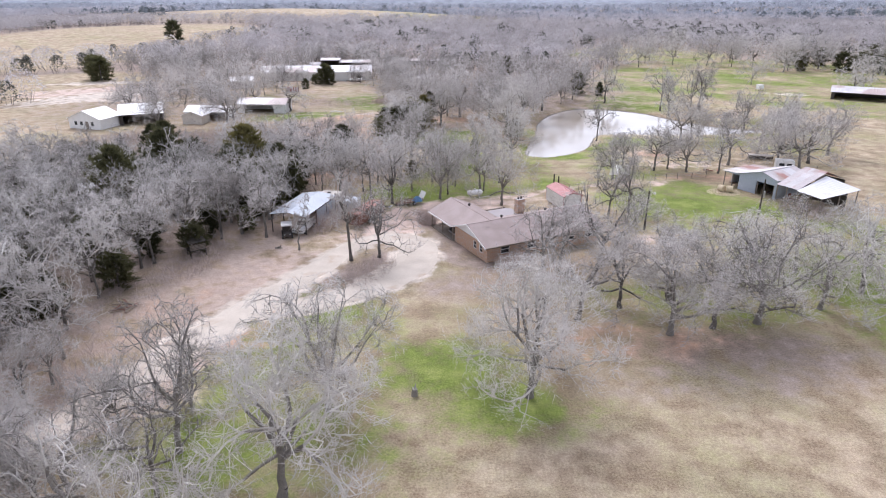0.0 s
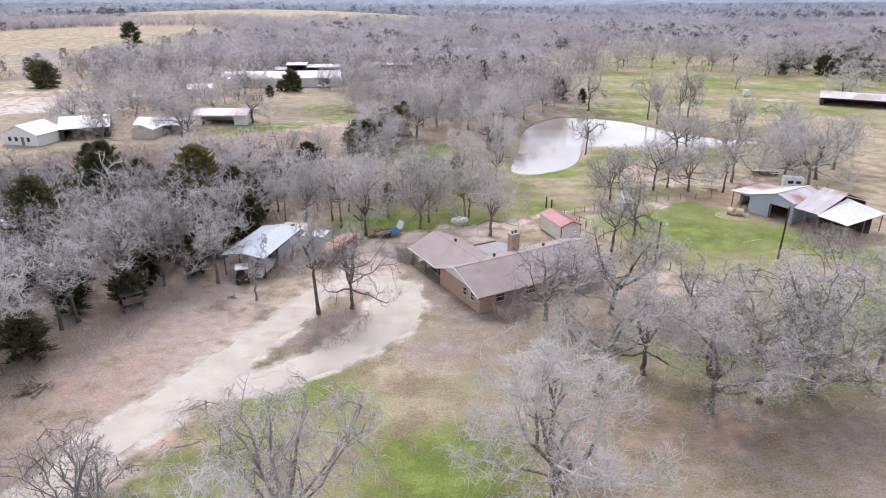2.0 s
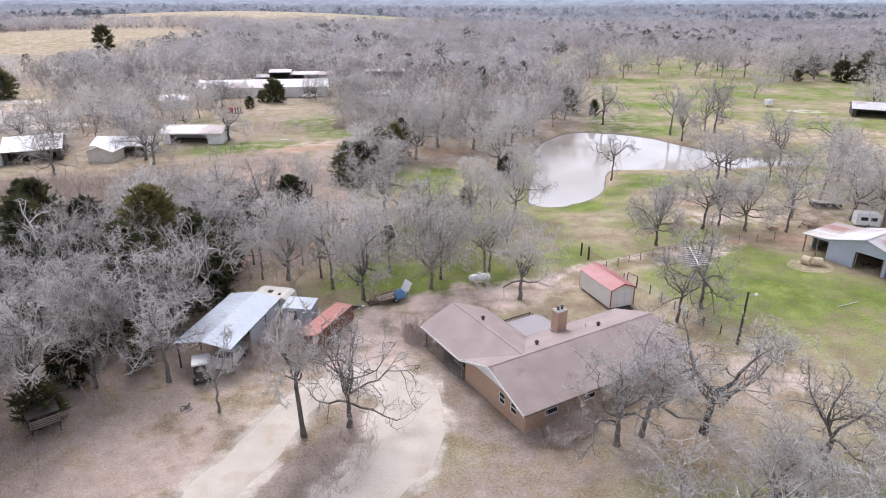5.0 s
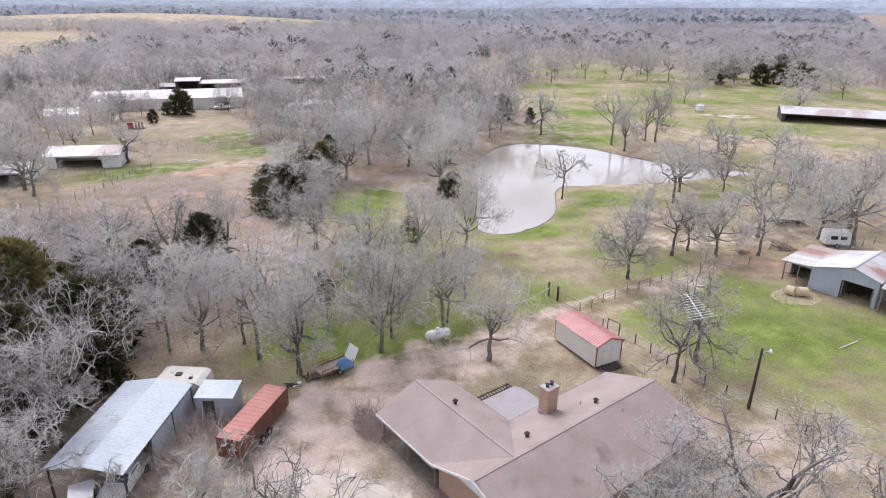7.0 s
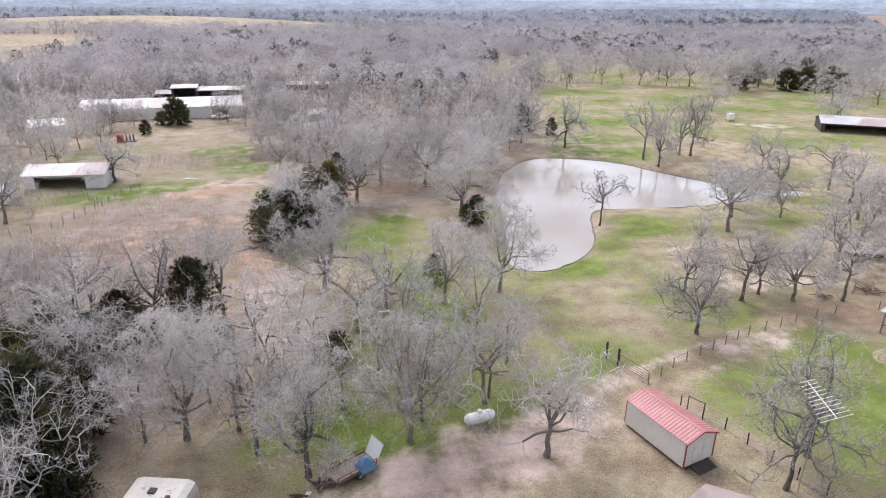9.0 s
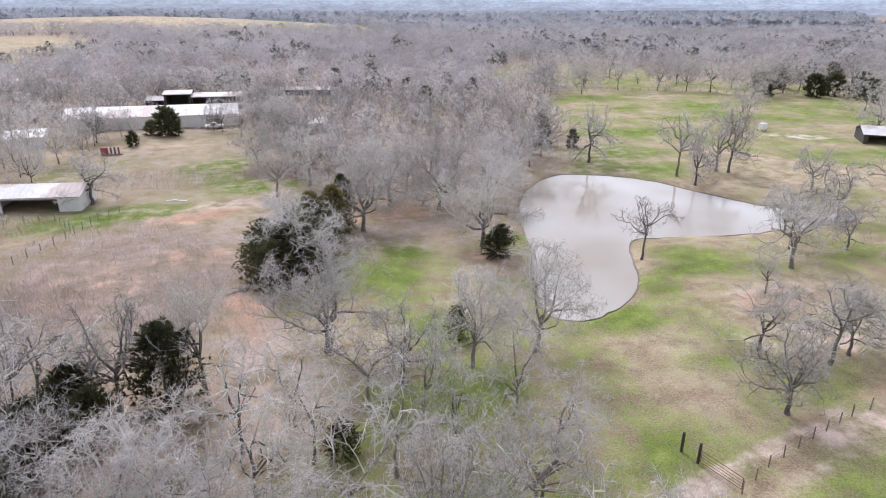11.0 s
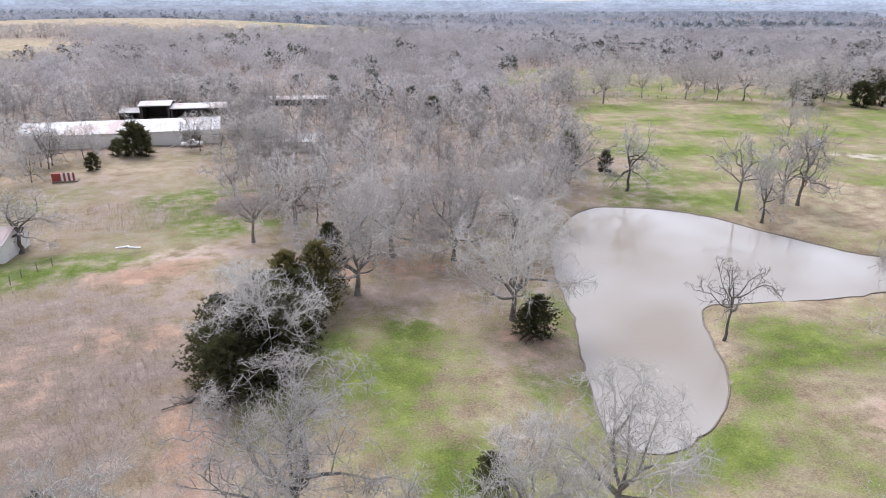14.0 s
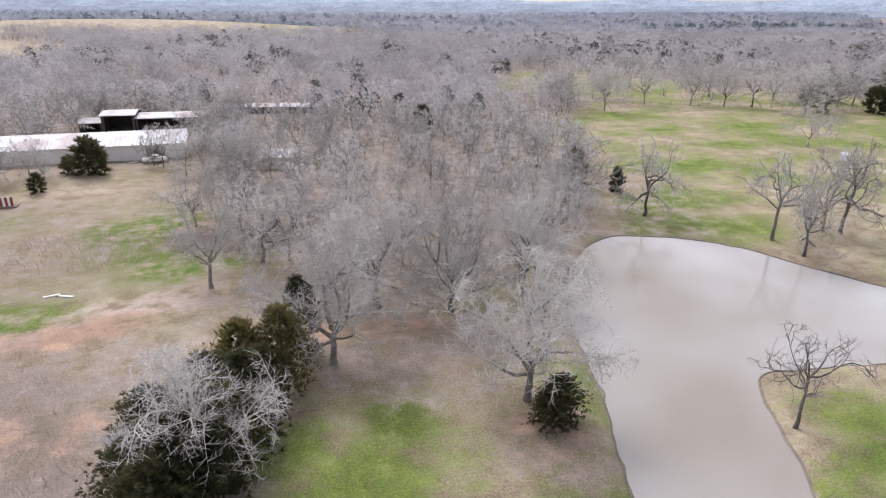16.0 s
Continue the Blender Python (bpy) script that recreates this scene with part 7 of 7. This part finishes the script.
def fire_stand():
    ob = thing("pipe_frame", "dark pipe frame standing behind the shed", "pipe frame", pose(24.4, 107.6, height(24.4, 107.6), 0, 0, -60))
    for x in (0, 1.5):
        part("upright", Geo().tube((x, 0, -0.1), (x, 0, 1.7), 0.05), M_DARK, ob)
    part("crossbar", Geo().tube((0, 0, 1.65), (1.5, 0, 1.65), 0.04), M_DARK, ob)


fire_stand()


def stump(x, y):
    ob = thing("tree_stump", "broken pale tree stump in green grass", "tree stump", pose(x, y, height(x, y)))
    g = Geo().tube((0, 0, -0.1), (0.05, 0, 0.7), 0.32, 0.24, 9)
    part("stump", g, M_BARK, ob)
    part("splinter", Geo().tube((0.05, 0.1, 0.6), (0.15, 0.15, 1.25), 0.12, 0.02, 6), M_BOUGH, ob)
    part("splinter", Geo().tube((-0.1, -0.05, 0.6), (-0.15, -0.1, 1.0), 0.1, 0.02, 6), M_BOUGH, ob)


stump(-2.6, 48.6)


def deck():
    ob = thing("hunting_stand", "dark low timber stand at the edge of the wood", "stand", frame_at(-34.6, 80.6, 0.8, 0.6))
    part("floor", Geo().box(0, 0, 0.95, 2.2, 1.8, 1.05), M_DARK, ob)
    part("roof", Geo().slab([(-0.1, -0.1, 2.2), (2.3, -0.1, 2.2), (2.3, 1.9, 2.4), (-0.1, 1.9, 2.4)], 0.06), M_DARK, ob)
    for x in (0.05, 2.1):
        for y in (0.05, 1.7):
            part("post", Geo().box(x - 0.05, y - 0.05, -0.1, x + 0.05, y + 0.05, 2.2), M_DARK, ob)
    board = Geo().box(0, -0.02, 0, 2.2, 0.02, 0.12).mesh("side_board")
    for k in range(4):
        part("side_board", board, M_WOOD, ob).location = (0, 0, 1.1 + k * 0.2)


deck()


def striped_block(x, y):
    ob = thing("playhouse", "small red and white striped hut on a plank deck", "playhouse", pose(x, y, 0.0, 0, 0, 6) @ Matrix.Diagonal((0.74, 0.74, 0.74, 1)))
    part("deck", Geo().box(-3.0, -1.3, 0.1, 3.2, 1.2, 0.35), M_WOOD, ob)
    for u in (-2.8, 0.0, 2.9):
        part("deck_post", Geo().box(u - 0.08, -1.2, -0.2, u + 0.08, -1.04, 0.1), M_DARK, ob)
    part("hut", Geo().box(-2.9, -0.8, 0.35, -0.7, 0.9, 2.4).box(-2.3, -0.86, 0.4, -1.5, -0.8, 1.9), M_REDTRIM, ob)
    for k in range(6):
        part("panel", Geo().box(-0.7 + k * 0.55, -0.8, 0.35, -0.18 + k * 0.55, -0.68, 2.5), M_WHITE if k % 2 == 0 else M_REDTRIM, ob)


def feed_bin(x, y):
    ob = thing("feed_bin", "small white game feeder box on short legs", "feeder", pose(x, y, height(x, y), 0, 0, 20))
    part("body", Geo().box(-1.1, -0.8, 0.6, 1.1, 0.8, 2.0), M_WHITE, ob)
    part("lid", Geo().slab([(-1.2, -0.9, 2.1), (1.2, -0.9, 2.1), (1.2, 0.9, 2.25), (-1.2, 0.9, 2.25)], 0.08), M_WHITEMETAL, ob)
    for u in (-1.0, 1.0):
        for v in (-0.7, 0.7):
            part("leg", Geo().box(u - 0.06, v - 0.06, -0.1, u + 0.06, v + 0.06, 0.6), M_DARK, ob)


feed_bin(117.5, 241.2)


striped_block(-54.6, 237.4)
scrap_heap(-39.6, 268.0, 14, 1.8, "machine parts and junk before the workshop bay", 21, (M_WHITE, M_DARK, M_STEEL, M_RUSTIRON))
scrap_heap(-42.5, 268.6, 10, 1.4, "machine parts and junk before the workshop bay", 22, (M_STEEL, M_DARK, M_WHITE))
pickup(-38.2, 266.4, 0.97, 0.1, M_TANK, "white pickup truck parked before the workshop")


def pale_debris():
    for x, y, t in ((-33.6, 197.3, 20), (-31.8, 196.9, -15)):
        ob = thing("plank", "pale board lying in the green grass", "plank", pose(x, y, height(x, y) + 0.06, 0, 0, t), "pale boards")
        part("board", Geo().box(-0.9, -0.16, -0.05, 0.9, 0.16, 0.1), M_WHITE, ob)
    ob = thing("pole", "pale pole lying in the green pasture", "pole", pose(48.7, 100.3, height(48.7, 100.3) + 0.08, 0, 0, 18))
    part("shaft", Geo().tube((-1.7, 0, 0), (1.7, 0, 0.03), 0.035), M_WHITE, ob)


pale_debris()


def stock_tank(x, y):
    ob = thing("feed_trough", "low dark feed trough under the oaks", "trough", pose(x, y, height(x, y), 0, 0, -15))
    part("basin", Geo().box(-2.4, -0.7, 0.25, 2.4, 0.7, 0.85), M_DARK, ob)
    part("rim", Geo().box(-2.5, -0.8, 0.85, 2.5, 0.8, 0.93), M_CONCRETE, ob)
    for a in (-2, 2):
        part("leg", Geo().box(a - 0.1, -0.6, -0.1, a + 0.1, 0.6, 0.25), M_WOOD, ob)


stock_tank(69.6, 136.9)


def small_camper(x, y):
    ob = thing("camper", "small white camper parked behind the barn", "camper", frame_at(x, y, 0.9, -0.3))
    part("body", Geo().box(0, 0, 0.5, 3.4, 2.0, 2.3).box(0.15, 0.1, 2.3, 3.2, 1.9, 2.42), M_WHITE, ob)
    part("window", Geo().box(0.6, -0.02, 1.3, 1.6, 0, 1.85), M_GLASS, ob)
    part("window", Geo().box(2.0, -0.02, 1.3, 2.9, 0, 1.85), M_GLASS, ob)
    for y0 in (0.0, 2.0):
        wheel(1.7, y0, 0.32, 0.32, 0.2, ob)


small_camper(67.6, 126.2)

scrap_heap(55.6, 117.6, 10, 1.3, "gear and boards stored in the open barn bay", 15, (M_DARK, M_WOOD, M_RUSTIRON))
scrap_heap(59.2, 111.2, 12, 1.5, "baled wire and junk in the open barn bay", 16, (M_DARK, M_STEEL, M_RUSTIRON))
scrap_heap(1.9, 91.5, 10, 1.3, "jumbled gear stored under the carport roof", 9, (M_DARK, M_WOOD, M_STEEL))
scrap_heap(0.2, 94.0, 10, 1.2, "jumbled gear stored under the carport roof", 10, (M_DARK, M_WOOD, M_RUSTIRON))
